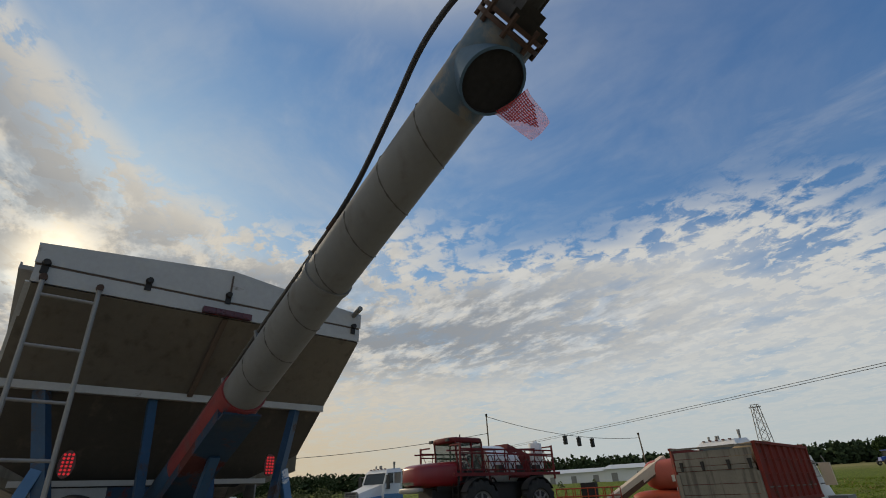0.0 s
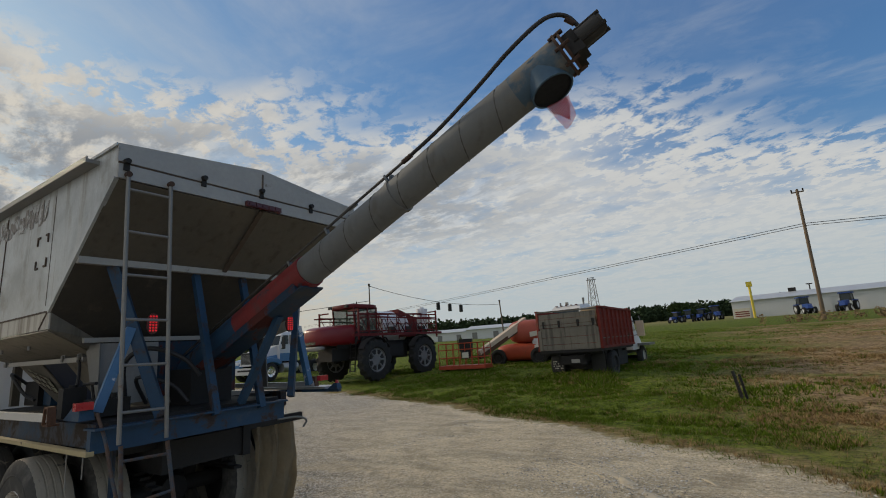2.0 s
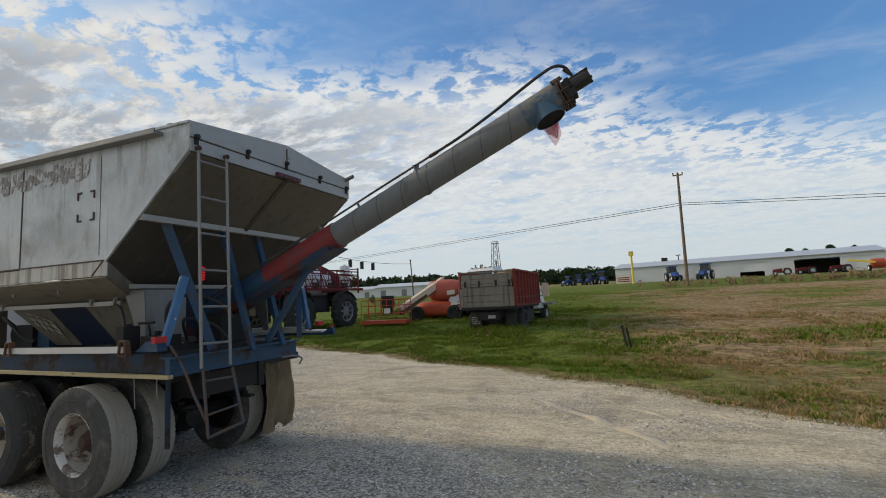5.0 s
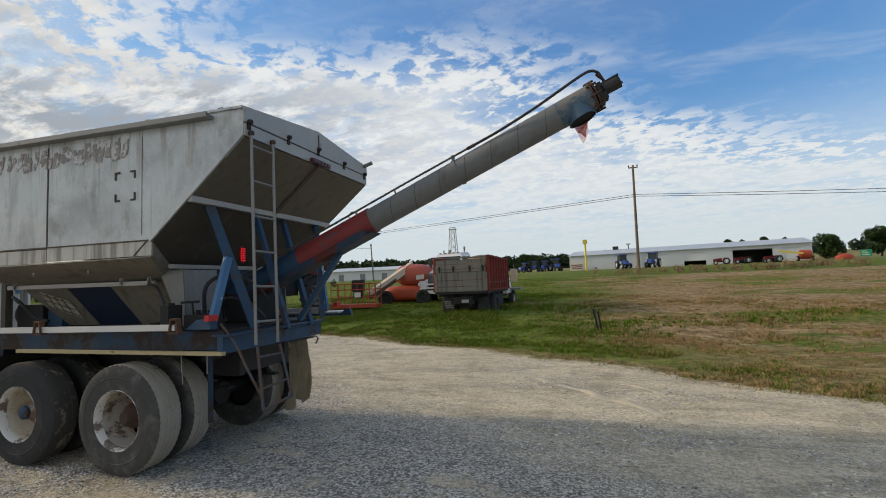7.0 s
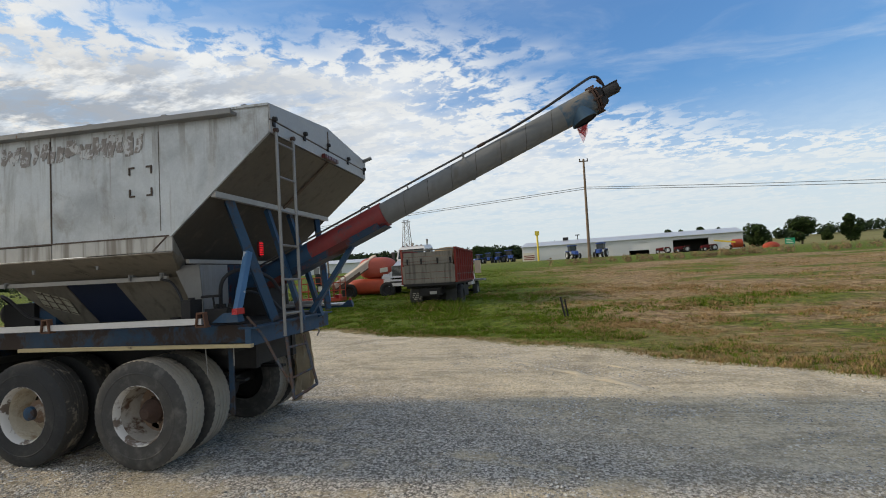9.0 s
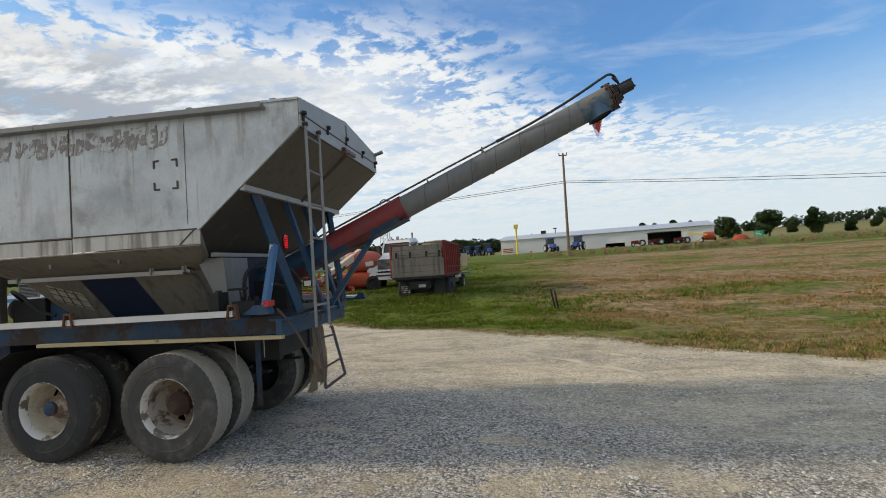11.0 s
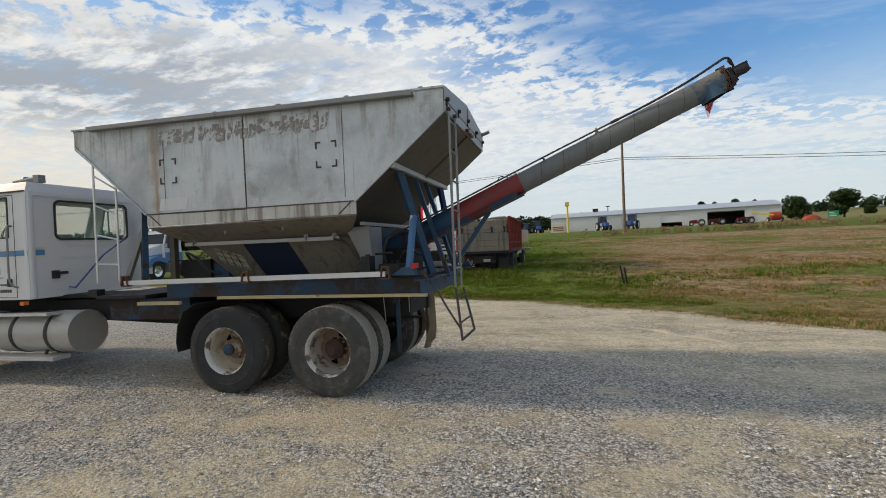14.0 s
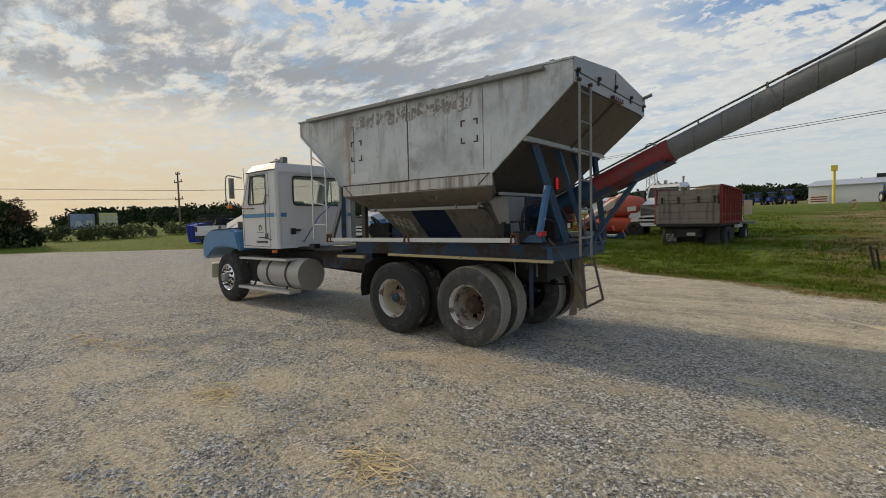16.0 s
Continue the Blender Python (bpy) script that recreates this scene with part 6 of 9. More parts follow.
    lawn = k.mix(k.ramp(gn, 0.40, 0.60), (0.022, 0.042, 0.004), (0.185, 0.235, 0.024))
    lawn = k.mix(k.math("MULTIPLY", k.ramp(k.noise(co, 6.0, 6, 0.72), 0.57, 0.70), 0.45), lawn, (0.22, 0.17, 0.07))
    litter = k.noise(k.scaled(co, (1.0, 1.7, 1.0)), 5.5, 8, 0.80, 0.5)
    dryc = k.mix(k.ramp(k.math("ADD", k.math("MULTIPLY", k.noise(co, 3.0, 7, 0.75), 0.45), k.math("MULTIPLY", litter, 0.55)), 0.39, 0.61), (0.095, 0.058, 0.030), (0.48, 0.335, 0.18))
    dn = k.math("MULTIPLY", k.math("SUBTRACT", k.noise(k.scaled(co, (0.09, 0.18, 1), loc=(2.0, 4.0, 0)), 1.0, 4, 0.55, 0.3), 0.5), 3.2)
    dry = k.math("ADD", k.math("MULTIPLY", k.math("SUBTRACT", x, 2.0), 0.20), dn)
    dry = k.math("ADD", dry, k.math("MULTIPLY", k.math("SUBTRACT", y, 14.0), 0.02))
    dry = k.math("MULTIPLY", k.ramp(dry, -0.2, 1.1), k.math("MAXIMUM", k.ramp(f, 1.4, 4.5), k.ramp(x, 3.0, 8.0, 0.0, 0.75)))
    dry = k.math("MULTIPLY", dry, k.ramp(y, 46.0, 44.0))
    dry = k.math("MULTIPLY", dry, k.ramp(k.noise(co, 0.9, 6, 0.68), 0.30, 0.50, 0.60, 1.0))
    dry = k.math("MULTIPLY", dry, k.ramp(k.noise(k.scaled(co, (0.12, 0.30, 1), loc=(7.0, 1.0, 0)), 1.0, 5, 0.65, 0.3), 0.58, 0.50, 0.10, 1.0))
    px, py = k.math("MULTIPLY", k.math("SUBTRACT", x, 10.8), 0.27), k.math("MULTIPLY", k.math("SUBTRACT", y, 14.2), 0.42)
    patch = k.math("ADD", k.math("ADD", k.math("MULTIPLY", px, px), k.math("MULTIPLY", py, py)), k.math("MULTIPLY", k.noise(co, 0.8, 5, 0.65), 1.6))
    dry = k.math("MULTIPLY", dry, k.ramp(patch, 1.15, 1.7, 0.15, 1.0))
    dry = k.math("MAXIMUM", dry, k.math("MULTIPLY", k.ramp(k.math("ABSOLUTE", k.math("SUBTRACT", fr, 0.3)), 0.7, 0.0), 0.75))
    far = k.mix(k.noise(k.scaled(co, (0.008, 0.03, 1)), 1.0, 4, 0.6), (0.12, 0.135, 0.045), (0.30, 0.25, 0.10))
    lawn = k.mix(k.ramp(y, 60.0, 160.0), lawn, far)
    field = k.mix(dry, lawn, dryc)
    col = k.mix(green, gravel, field)
    k.put(bs.inputs["Base Color"], col)
    bs.inputs["Roughness"].default_value = 0.95
    bs.inputs["Specular IOR Level"].default_value = 0.15
    bp = k.n("ShaderNodeBump")
    bp.inputs["Strength"].default_value, bp.inputs["Distance"].default_value = 1.0, 0.03
    hgt = k.math("ADD", k.math("MULTIPLY", vor.outputs["Distance"], -0.45), k.math("ADD", k.math("MULTIPLY", k.noise(co, 12.0, 7, 0.75), 1.3), k.math("MULTIPLY", ridge, 0.6)))
    k.put(bp.inputs["Height"], hgt)
    t.links.new(bp.outputs[0], bs.inputs["Normal"])
    return m


M["ground"] = ground_material()


def build_ground():
    near = [i * 0.5 for i in range(-80, 81)]
    xs = sorted({-4000, -2000, -1000, -600, -400, -300, -220, -160, -120, -90, -70, -60, -50, *near, 50, 60, 70, 80, 100, 120, 140, 170, 200, 240, 280, 340, 400, 600, 1000, 2000, 4000})
    ys = sorted({-3000, -1000, -300, -100, -40, -20, *[i * 0.5 for i in range(-30, 101)], 55, 60, 70, 80, 90, 100, 110, 130, 150, 175, 200, 230, 260, 300, 340, 380, 420, 600, 1200, 2500, 4000})
    verts, faces = [], []
    for y in ys:
        for x in xs:
            z = relief(x, y)
            if abs(x) < 40 and -15 < y < 50:
                amp = 0.02 if y < yard_edge(x) else 0.07
                z += amp * noise.fractal(V3((x * 0.35, y * 0.35, 0.0)), 1.0, 2.0, 4)
                if -9 < x < 3 and -0.6 < y < 2.6:
                    z = min(z, 0.0)
            verts.append((x, y, z))
    w = len(xs)
    for j in range(len(ys) - 1):
        for i in range(w - 1):
            faces.append((j * w + i, j * w + i + 1, (j + 1) * w + i + 1, (j + 1) * w + i))
    me = bpy.data.meshes.new("ground")
    me.from_pydata(verts, [], faces)
    me.materials.append(M["ground"])
    for p in me.polygons:
        p.use_smooth = True
    return tagged(new("ground", me), "gravel yard running into lawn and a dry mown field", "ground", kind="structure")


build_ground()


# ---- dump truck with a wooden tailgate ----
def plain_wheel(c, r, w, parent, tyre_mat="tyre", rim_mat="lugrim", axis=(0, 1, 0), lugs=0, n=36):
    """A wheel of radius r and width w centred at c: tyre with its rim as a part."""
    bm = bmesh.new()
    h = w / 2
    q = 0.58 * r
    prof = [(q, -h * 0.8), (q * 1.08, -h), (r * 0.86, -h), (r * 0.97, -h * 0.85), (r, -h * 0.6), (r, 0.0), (r, h * 0.6), (r * 0.97, h * 0.85), (r * 0.86, h), (q * 1.08, h), (q, h * 0.8)]
    wob = (lambda i, j: (0.045 * r if (i // 2 + (j > 5)) % 2 == 0 else -0.03 * r) if 3 <= j <= 7 else 0.0) if lugs else None
    lathe(bm, prof, c, axis, lugs * 4 if lugs else n, wobble=wob)
    ty = part("tyre", bm, tyre_mat, parent)
    bm = bmesh.new()
    for s in (-1, 1):
        a = [x * s for x in axis]
        lathe(bm, [(q, h * 0.85), (q * 0.92, h * 0.55), (q * 0.55, h * 0.42), (q * 0.45, h * 0.62), (q * 0.2, h * 0.62), (0.0, h * 0.62)], c, a, 24)
    rim = part("rim", bm, rim_mat, ty)
    if lugs:
        bm = bmesh.new()
        for s in (-1, 1):
            a = [x * s for x in axis]
            lathe(bm, [(q * 0.86, h * 0.60), (q * 0.50, h * 0.58), (q * 0.50, h * 0.50)], c, a, 24)
        part("wheel_dish", bm, "trimblack", rim, "dark wheel dish")
        for i in range(8):
            b = 2 * math.pi * i / 8
            d = V3((0, math.cos(b), math.sin(b)))
            for s in (-1, 1):
                bm = bmesh.new()
                e = V3(c) + V3(axis) * (s * h * 0.64)
                rod(bm, e + d * q * 0.40, e + d * q * 0.88, 0.045, n=5)
                part("spoke", bm, rim_mat, rim)
    return ty


def dump_truck():
    m = pose(-1.30, 15.1, 0.23, 0, 0, 0.5)
    t = thing("dump_truck", "old dump truck with board tailgate and rusty red sides", "truck", m)
    W, L, zb, zt = 1.12, 4.15, 1.06, 2.48
    # tailgate of boards
    bm = bmesh.new()
    box(bm, (-W + 0.04, -0.02, zb), (W - 0.04, 0.02, zb + 0.02))
    tg = part("tailgate", bm, "wood", t, "weathered grey board tailgate")
    zs = [zb + 0.02, zb + 0.20, zb + 0.46, zb + 0.80, zb + 0.92, zb + 1.12, zb + 1.31]
    for i, (a, b) in enumerate(zip(zs, zs[1:])):
        bm = bmesh.new()
        y = -0.055 if i in (3, 4) else -0.035
        box(bm, (-W + 0.05 + 0.01 * (i % 3), y, a + 0.006), (W - 0.05 - 0.012 * ((i * 2) % 3), y + 0.035, b - 0.006))
        part("board", bm, "wood", tg, r=0.006)
    for x in (-0.88, -0.28, 0.42, 0.96):
        bm = bmesh.new()
        hexa(bm, [(x - 0.03, -0.09, zb + 0.80), (x + 0.03, -0.09, zb + 0.80), (x + 0.03, -0.05, zb + 0.80), (x - 0.03, -0.05, zb + 0.80)], [(x - 0.045, -0.09, zb + 1.04), (x + 0.045, -0.09, zb + 1.04), (x + 0.045, -0.05, zb + 1.04), (x - 0.045, -0.05, zb + 1.04)])
        part("hinge_strap", bm, "dark", tg, r=0.01)
    for x in (-W + 0.06, W - 0.06):
        bm = bmesh.new()
        box(bm, (x - 0.06, -0.07, zb + 0.02), (x + 0.06, -0.02, zb + 0.74))
        part("corner_board", bm, "wood", tg)
    bm = bmesh.new()
    bar(bm, (-W, -0.03, zt - 0.02), (W, -0.03, zt - 0.05), 0.04, 0.05)
    part("top_edge", bm, "wood", tg)
    # sides with ribs
    for s in (-1, 1):
        bm = bmesh.new()
        x = s * W
        hexa(bm, [(x - 0.02, 0, zb), (x + 0.02, 0, zb), (x + 0.02, L, zb), (x - 0.02, L, zb)], [(x - 0.02, 0, zt + 0.02), (x + 0.02, 0, zt + 0.02), (x + 0.02, L, zt - 0.04), (x - 0.02, L, zt - 0.04)])
        sd = part("side_panel", bm, "dumpred", t, "rusty red ribbed steel side")
        for i in range(9):
            y = 0.05 + i * (L - 0.1) / 8
            bm = bmesh.new()
            hexa(bm, [(x, y - 0.06, zb), (x + s * 0.075, y - 0.035, zb), (x + s * 0.075, y + 0.035, zb), (x, y + 0.06, zb)], [(x, y - 0.06, zt), (x + s * 0.075, y - 0.035, zt), (x + s * 0.075, y + 0.035, zt), (x, y + 0.06, zt)])
            part("rib", bm, "dumpred", sd)
        bm = bmesh.new()
        bar(bm, (x + s * 0.04, 0, zt + 0.0), (x + s * 0.04, L, zt - 0.05), 0.10, 0.07)
        bar(bm, (x + s * 0.04, 0, zb + 0.03), (x + s * 0.04, L, zb + 0.03), 0.10, 0.08)
        bar(bm, (x + s * 0.02, 0, zb + 0.66), (x + s * 0.02, L, zb + 0.66), 0.06, 0.03)
        bar(bm, (x + s * 0.02, 0, zb + 1.02), (x + s * 0.02, L, zb + 1.02), 0.06, 0.03)
        part("side_rail", bm, "dumpred", sd)
        bm = bmesh.new()
        for i in range(8):
            y = 0.12 + i * 0.5
            bar(bm, (x + s * 0.08, y, zb + 0.34), (x + s * 0.08, y + 0.24, zb + 0.345), 0.012, 0.03)
        pieces("pale_board_strip", bm, "wood", sd)
    bm = bmesh.new()
    bmesh.ops.create_icosphere(bm, subdivisions=3, radius=1.0, matrix=Matrix.LocRotScale(V3((0.3, 2.6, zt - 0.25)), None, V3((0.72, 1.2, 0.42))))
    for v in bm.verts:
        v.co += V3((0, 0, 0.10 * noise.noise(v.co * 2.5)))
    part("load", bm, "heap", t, "brown heaped load")
    # dark boxes added to fill in the shade below the bed
    bm = bmesh.new()
    for xa, xb, ya, yb, za, zc in ((-0.95, 0.95, 0.9, 1.9, 0.32, 0.98), (-0.6, 0.6, 2.0, 4.4, 0.42, 0.95), (-0.98, -0.5, 2.3, 3.4, 0.35, 0.95), (0.5, 0.98, 2.4, 3.6, 0.35, 0.95)):
        box(bm, (xa, ya, za), (xb, yb, zc))
    part("underbody", bm, "dark", t, "plain dark boxes for the underbody and the shade beneath", r=0.05)
    bm = bmesh.new()
    box(bm, (-W, L - 0.04, zb), (W, L, zt + 0.05))
    part("headboard", bm, "dumpred", t)
    bm = bmesh.new()
    box(bm, (-W, -0.02, zb - 0.10), (W, L, zb))
    for y in (0.3, 1.2, 2.1, 3.0):
        box(bm, (-W + 0.05, y, zb - 0.2), (W - 0.05, y + 0.08, zb - 0.1))
    part("bed_floor", bm, "dark", t)
    bm = bmesh.new()
    for x in (-0.45, 0.45):
        box(bm, (x - 0.05, 0.1, 0.62), (x + 0.05, 7.0, 0.88))
    box(bm, (-0.5, 0.1, 0.55), (0.5, 0.2, 0.85))
    rod(bm, (-0.9, 1.35, 0.47), (0.9, 1.35, 0.47), 0.09, n=12)
    rod(bm, (-0.9, 5.9, 0.47), (0.9, 5.9, 0.47), 0.07, n=12)
    lathe(bm, [(0, -0.2), (0.2, 0), (0, 0.2)], (0, 1.35, 0.47), (0, 1, 0), 12)
    rod(bm, (0.25, 0.25, 0.55), (0.25, 2.5, 0.6), 0.10, n=10)
    box(bm, (-0.25, 1.0, 0.7), (0.2, 2.0, 1.05))
    part("chassis", bm, "dark", t)
    for s in (-1, 1):
        for x in (1.04, 0.74):
            plain_wheel((s * x, 1.35, 0.45), 0.48, 0.25, t, axis=(1, 0, 0), rim_mat="dark")
        plain_wheel((s * 0.98, 5.9, 0.47), 0.48, 0.25, t, axis=(1, 0, 0), rim_mat="rim")
    for x in (-0.72, 0.78):
        bm = bmesh.new()
        box(bm, (x - 0.24, 0.55, 0.28), (x + 0.24, 0.57, 0.95))
        fl = part("mud_flap", bm, "trimblack", t, "black mud flap")
        if x < 0:
            bm = bmesh.new()
            for i, z in enumerate((0.62, 0.54, 0.46, 0.38)):
                for j in range(7):
                    if (i + j) % 4 != 3:
                        box(bm, (x - 0.19 + j * 0.055, 0.545, z), (x - 0.15 + j * 0.055, 0.549, z + 0.035))
            pieces("writing_bar", bm, "decal", fl, "pale worn writing on the flap")
    bm = bmesh.new()
    box(bm, (-0.02, 0.08, 0.60), (0.28, 0.095, 0.72))
    part("blank_plate", bm, "dullalu", t)
    # cab
    bm = bmesh.new()
    hexa(bm, [(-1.0, 4.5, 0.8), (1.0, 4.5, 0.8), (1.0, 5.9, 0.8), (-1.0, 5.9, 0.8)], [(-0.85, 4.55, 2.25), (0.85, 4.55, 2.25), (0.85, 5.6, 2.25), (-0.85, 5.6, 2.25)])
    cb = part("cab", bm, "cab", t, "white cab", r=0.10, seg=3)
    for s in (-1, 1):
        bm = bmesh.new()
        slab(bm, [(s * 0.945, 4.75, 1.60), (s * 0.945, 5.6, 1.60), (s * 0.885, 5.5, 2.1), (s * 0.885, 4.75, 2.1)], 0.01)
        part("door_window", bm, "farglass", cb)
    bm = bmesh.new()
    hexa(bm, [(-0.9, 5.9, 0.75), (0.9, 5.9, 0.75), (0.8, 7.2, 0.75), (-0.8, 7.2, 0.75)], [(-0.75, 5.9, 1.55), (0.75, 5.9, 1.55), (0.65, 7.1, 1.40), (-0.65, 7.1, 1.40)])
    part("bonnet", bm, "cab", t, r=0.08, seg=2)
    bm = bmesh.new()
    box(bm, (1.12, 5.0, 1.35), (1.42, 5.12, 2.0))
    part("wing_mirror", bm, "boom", t, "large tan mirror box", r=0.04)
    bm = bmesh.new()
    pipe(bm, [(0.95, 5.2, 1.4), (1.3, 5.15, 1.42)], 0.02, 6)
    pieces("mirror_arm", bm, "steel", t)
    bm = bmesh.new()
    pipe(bm, [(0.90, 5.2, 2.0), (1.3, 5.15, 2.0), (1.25, 5.1, 2.2)], 0.02, 6)
    pieces("mirror_arm", bm, "steel", t)
    bm = bmesh.new()
    box(bm, (1.0, 5.3, 0.95), (1.5, 6.3, 1.05))
    part("running_board", bm, "steel", t)


dump_truck()


# ---- highway trucks ----
def highway_truck(m, name, label, body, lower, grille_h=0.62):
    """A bonneted truck; local +y is its front."""
    t = thing(name, label, "truck", m)
    bm = bmesh.new()
    hexa(bm, [(-0.98, -1.0, 1.05), (0.98, -1.0, 1.05), (0.98, 0.45, 1.05), (-0.98, 0.45, 1.05)], [(-0.90, -1.0, 2.05), (0.90, -1.0, 2.05), (0.90, 0.40, 2.0), (-0.90, 0.40, 2.0)])
    cb = part("cab", bm, body, t, "", r=0.04, seg=2)
    bm = bmesh.new()
    hexa(bm, [(-0.92, -1.0, 2.62), (0.92, -1.0, 2.62), (0.90, 0.22, 2.56), (-0.90, 0.22, 2.56)], [(-0.78, -0.95, 2.84), (0.78, -0.95, 2.84), (0.76, 0.0, 2.78), (-0.76, 0.0, 2.78)])
    roof = part("cab_roof", bm, body, t, r=0.05, seg=3)
    bm = bmesh.new()
    for s in (-1, 1):
        bar(bm, (s * 0.89, 0.38, 2.0), (s * 0.86, 0.16, 2.58), 0.09, 0.07)
        bar(bm, (s * 0.89, -0.35, 2.04), (s * 0.88, -0.35, 2.58), 0.08, 0.05)
        bar(bm, (s * 0.89, -0.96, 2.04), (s * 0.88, -0.96, 2.62), 0.10, 0.06)
    box(bm, (-0.9, -1.0, 2.0), (0.9, -0.95, 2.6))
    pieces("pillar", bm, body, cb)
    bm = bmesh.new()
    slab(bm, [(-0.84, 0.365, 2.01), (0.84, 0.365, 2.01), (0.81, 0.15, 2.57), (-0.81, 0.15, 2.57)], 0.01)
    part("windscreen", bm, "farglass", cb, "dark windscreen")
    for s in (-1, 1):
        bm = bmesh.new()
        slab(bm, [(s * 0.885, -0.3, 2.05), (s * 0.885, 0.3, 2.05), (s * 0.875, 0.1, 2.55), (s * 0.875, -0.3, 2.55)], 0.01)
        part("door_window", bm, "farglass", cb)
        bm = bmesh.new()
        box(bm, (s * 1.18 - 0.1, 0.3, 1.75), (s * 1.18 + 0.1, 0.38, 2.45))
        part("mirror", bm, "trimblack", t, r=0.03)
        bm = bmesh.new()
        pipe(bm, [(s * 0.9, 0.3, 2.4), (s * 1.15, 0.34, 2.45)], 0.02, 6)
        pipe(bm, [(s * 0.9, 0.3, 1.8), (s * 1.15, 0.34, 1.78)], 0.02, 6)
        pieces("mirror_arm", bm, "steel", t)
    if lower != body:
        for s in (-1, 1):
            bm = bmesh.new()
            box(bm, (s * 0.985 - 0.012, -0.98, 1.06), (s * 0.985 + 0.012, 0.43, 1.52))
            part("painted_band", bm, lower, cb, "light blue band", r=0.008)
            bm = bmesh.new()
            hexa(bm, [(s * 0.80, 0.46, 1.0), (s * 0.82, 0.46, 1.0), (s * 0.66, 1.85, 0.95), (s * 0.64, 1.85, 0.95)], [(s * 0.78, 0.46, 1.45), (s * 0.80, 0.46, 1.45), (s * 0.62, 1.80, 1.30), (s * 0.60, 1.80, 1.30)])
            part("painted_band", bm, lower, cb)
    # bonnet, wings, grille, lamps, bumper
    bm = bmesh.new()
    hexa(bm, [(-0.80, 0.42, 0.95), (0.80, 0.42, 0.95), (0.62, 1.95, 0.90), (-0.62, 1.95, 0.90)], [(-0.74, 0.42, 1.98), (0.74, 0.42, 1.98), (0.50, 1.80, 1.58), (-0.50, 1.80, 1.58)])
    hood = part("bonnet", bm, body, t, r=0.10, seg=3)
    bm = bmesh.new()
    box(bm, (-0.46, 1.86, 1.0), (0.46, 1.95, 1.0 + grille_h * 0.9))
    gr = part("grille", bm, "trimblack", t, "dark grille in a bright frame")
    bm = bmesh.new()
    for i in range(8):
        box(bm, (-0.44, 1.95, 1.02 + i * 0.066), (0.44, 1.965, 1.045 + i * 0.066))
    for x in (-0.47, 0.47):
        box(bm, (x - 0.02, 1.9, 0.98), (x + 0.02, 1.97, 1.0 + grille_h * 0.92))
    box(bm, (-0.49, 1.9, 0.99 + grille_h * 0.9), (0.49, 1.97, 1.03 + grille_h * 0.9))
    pieces("grille_bars", bm, "steel", gr)
    for s in (-1, 1):
        bm = bmesh.new()
        arch = [(1.95, 0.72), (1.96, 1.0), (1.75, 1.24), (1.3, 1.32), (0.7, 1.22), (0.45, 1.0)]
        inn = [(1.80, 0.72), (1.70, 0.85), (1.55, 1.0), (1.25, 1.06), (0.85, 1.0), (0.60, 0.85)]
        for (a, b), (c, d) in zip(zip(arch, inn), zip(arch[1:], inn[1:])):
            lo = [(s * 1.18, b[0], b[1]), (s * 1.18, d[0], d[1]), (s * 1.18, c[0], c[1]), (s * 1.18, a[0], a[1])]
            hi = [(s * 0.6, p[1], p[2]) for p in lo]
            hexa(bm, lo, hi)
        bmesh.ops.remove_doubles(bm, verts=bm.verts[:], dist=0.001)
        wg = part("wing", bm, lower, t, r=0.02)
        bm = bmesh.new()
        box(bm, (s * 0.85 - 0.2, 1.90, 0.98), (s * 0.85 + 0.2, 1.985, 1.14))
        part("headlamp", bm, "poly", wg, "clear headlamp", r=0.03)
        plain_wheel((s * 1.03, 1.25, 0.52), 0.52, 0.28, t, axis=(1, 0, 0), rim_mat="chrome")
        for y in (-3.4, -4.75):
            plain_wheel((s * 0.98, y, 0.52), 0.52, 0.28, t, axis=(1, 0, 0), rim_mat="rim")
        bm = bmesh.new()
        rod(bm, (s * 0.92, -0.9, 0.68), (s * 0.92, 0.3, 0.68), 0.28, n=20)
        part("fuel_tank", bm, "tank", t, r=0.02)
    bm = bmesh.new()
    hexa(bm, [(-1.2, 1.75, 0.42), (1.2, 1.75, 0.42), (0.95, 2.12, 0.42), (-0.95, 2.12, 0.42)], [(-1.2, 1.75, 0.80), (1.2, 1.75, 0.80), (0.95, 2.12, 0.80), (-0.95, 2.12, 0.80)])
    bp = part("bumper", bm, "rail", t, "pale bumper", r=0.04, seg=2)
    bm = bmesh.new()
    box(bm, (-0.55, 2.09, 0.60), (0.55, 2.13, 0.70))
    part("bumper_slot", bm, "trimblack", bp)
    bm = bmesh.new()
    for x in (-0.45, 0.45):
        box(bm, (x - 0.06, -5.4, 0.75), (x + 0.06, 1.6, 1.0))
    box(bm, (-0.9, -1.6, 0.95), (0.9, -1.05, 1.05))
    box(bm, (-0.8, -0.6, 0.4), (0.8, 1.7, 0.75))
    part("chassis", bm, "dark", t)
    for x in (-0.6, -0.3, 0.0, 0.3, 0.6):
        bm = bmesh.new()
        box(bm, (x - 0.05, 0.02, 2.76), (x + 0.05, 0.10, 2.805))
        part("roof_lamp", bm, "redlens", roof, r=0.015)
    bm = bmesh.new()
    rod(bm, (-0.75, -0.5, 2.8), (-0.75, -0.52, 3.15), 0.04, 0.07, 10)
    for x in (0.1, 0.2, 0.55):
        rod(bm, (x, -0.3, 2.82), (x, -0.3, 2.98), 0.05, 0.05, 8)
    pieces("roof_horn", bm, "steel", roof)
    return t


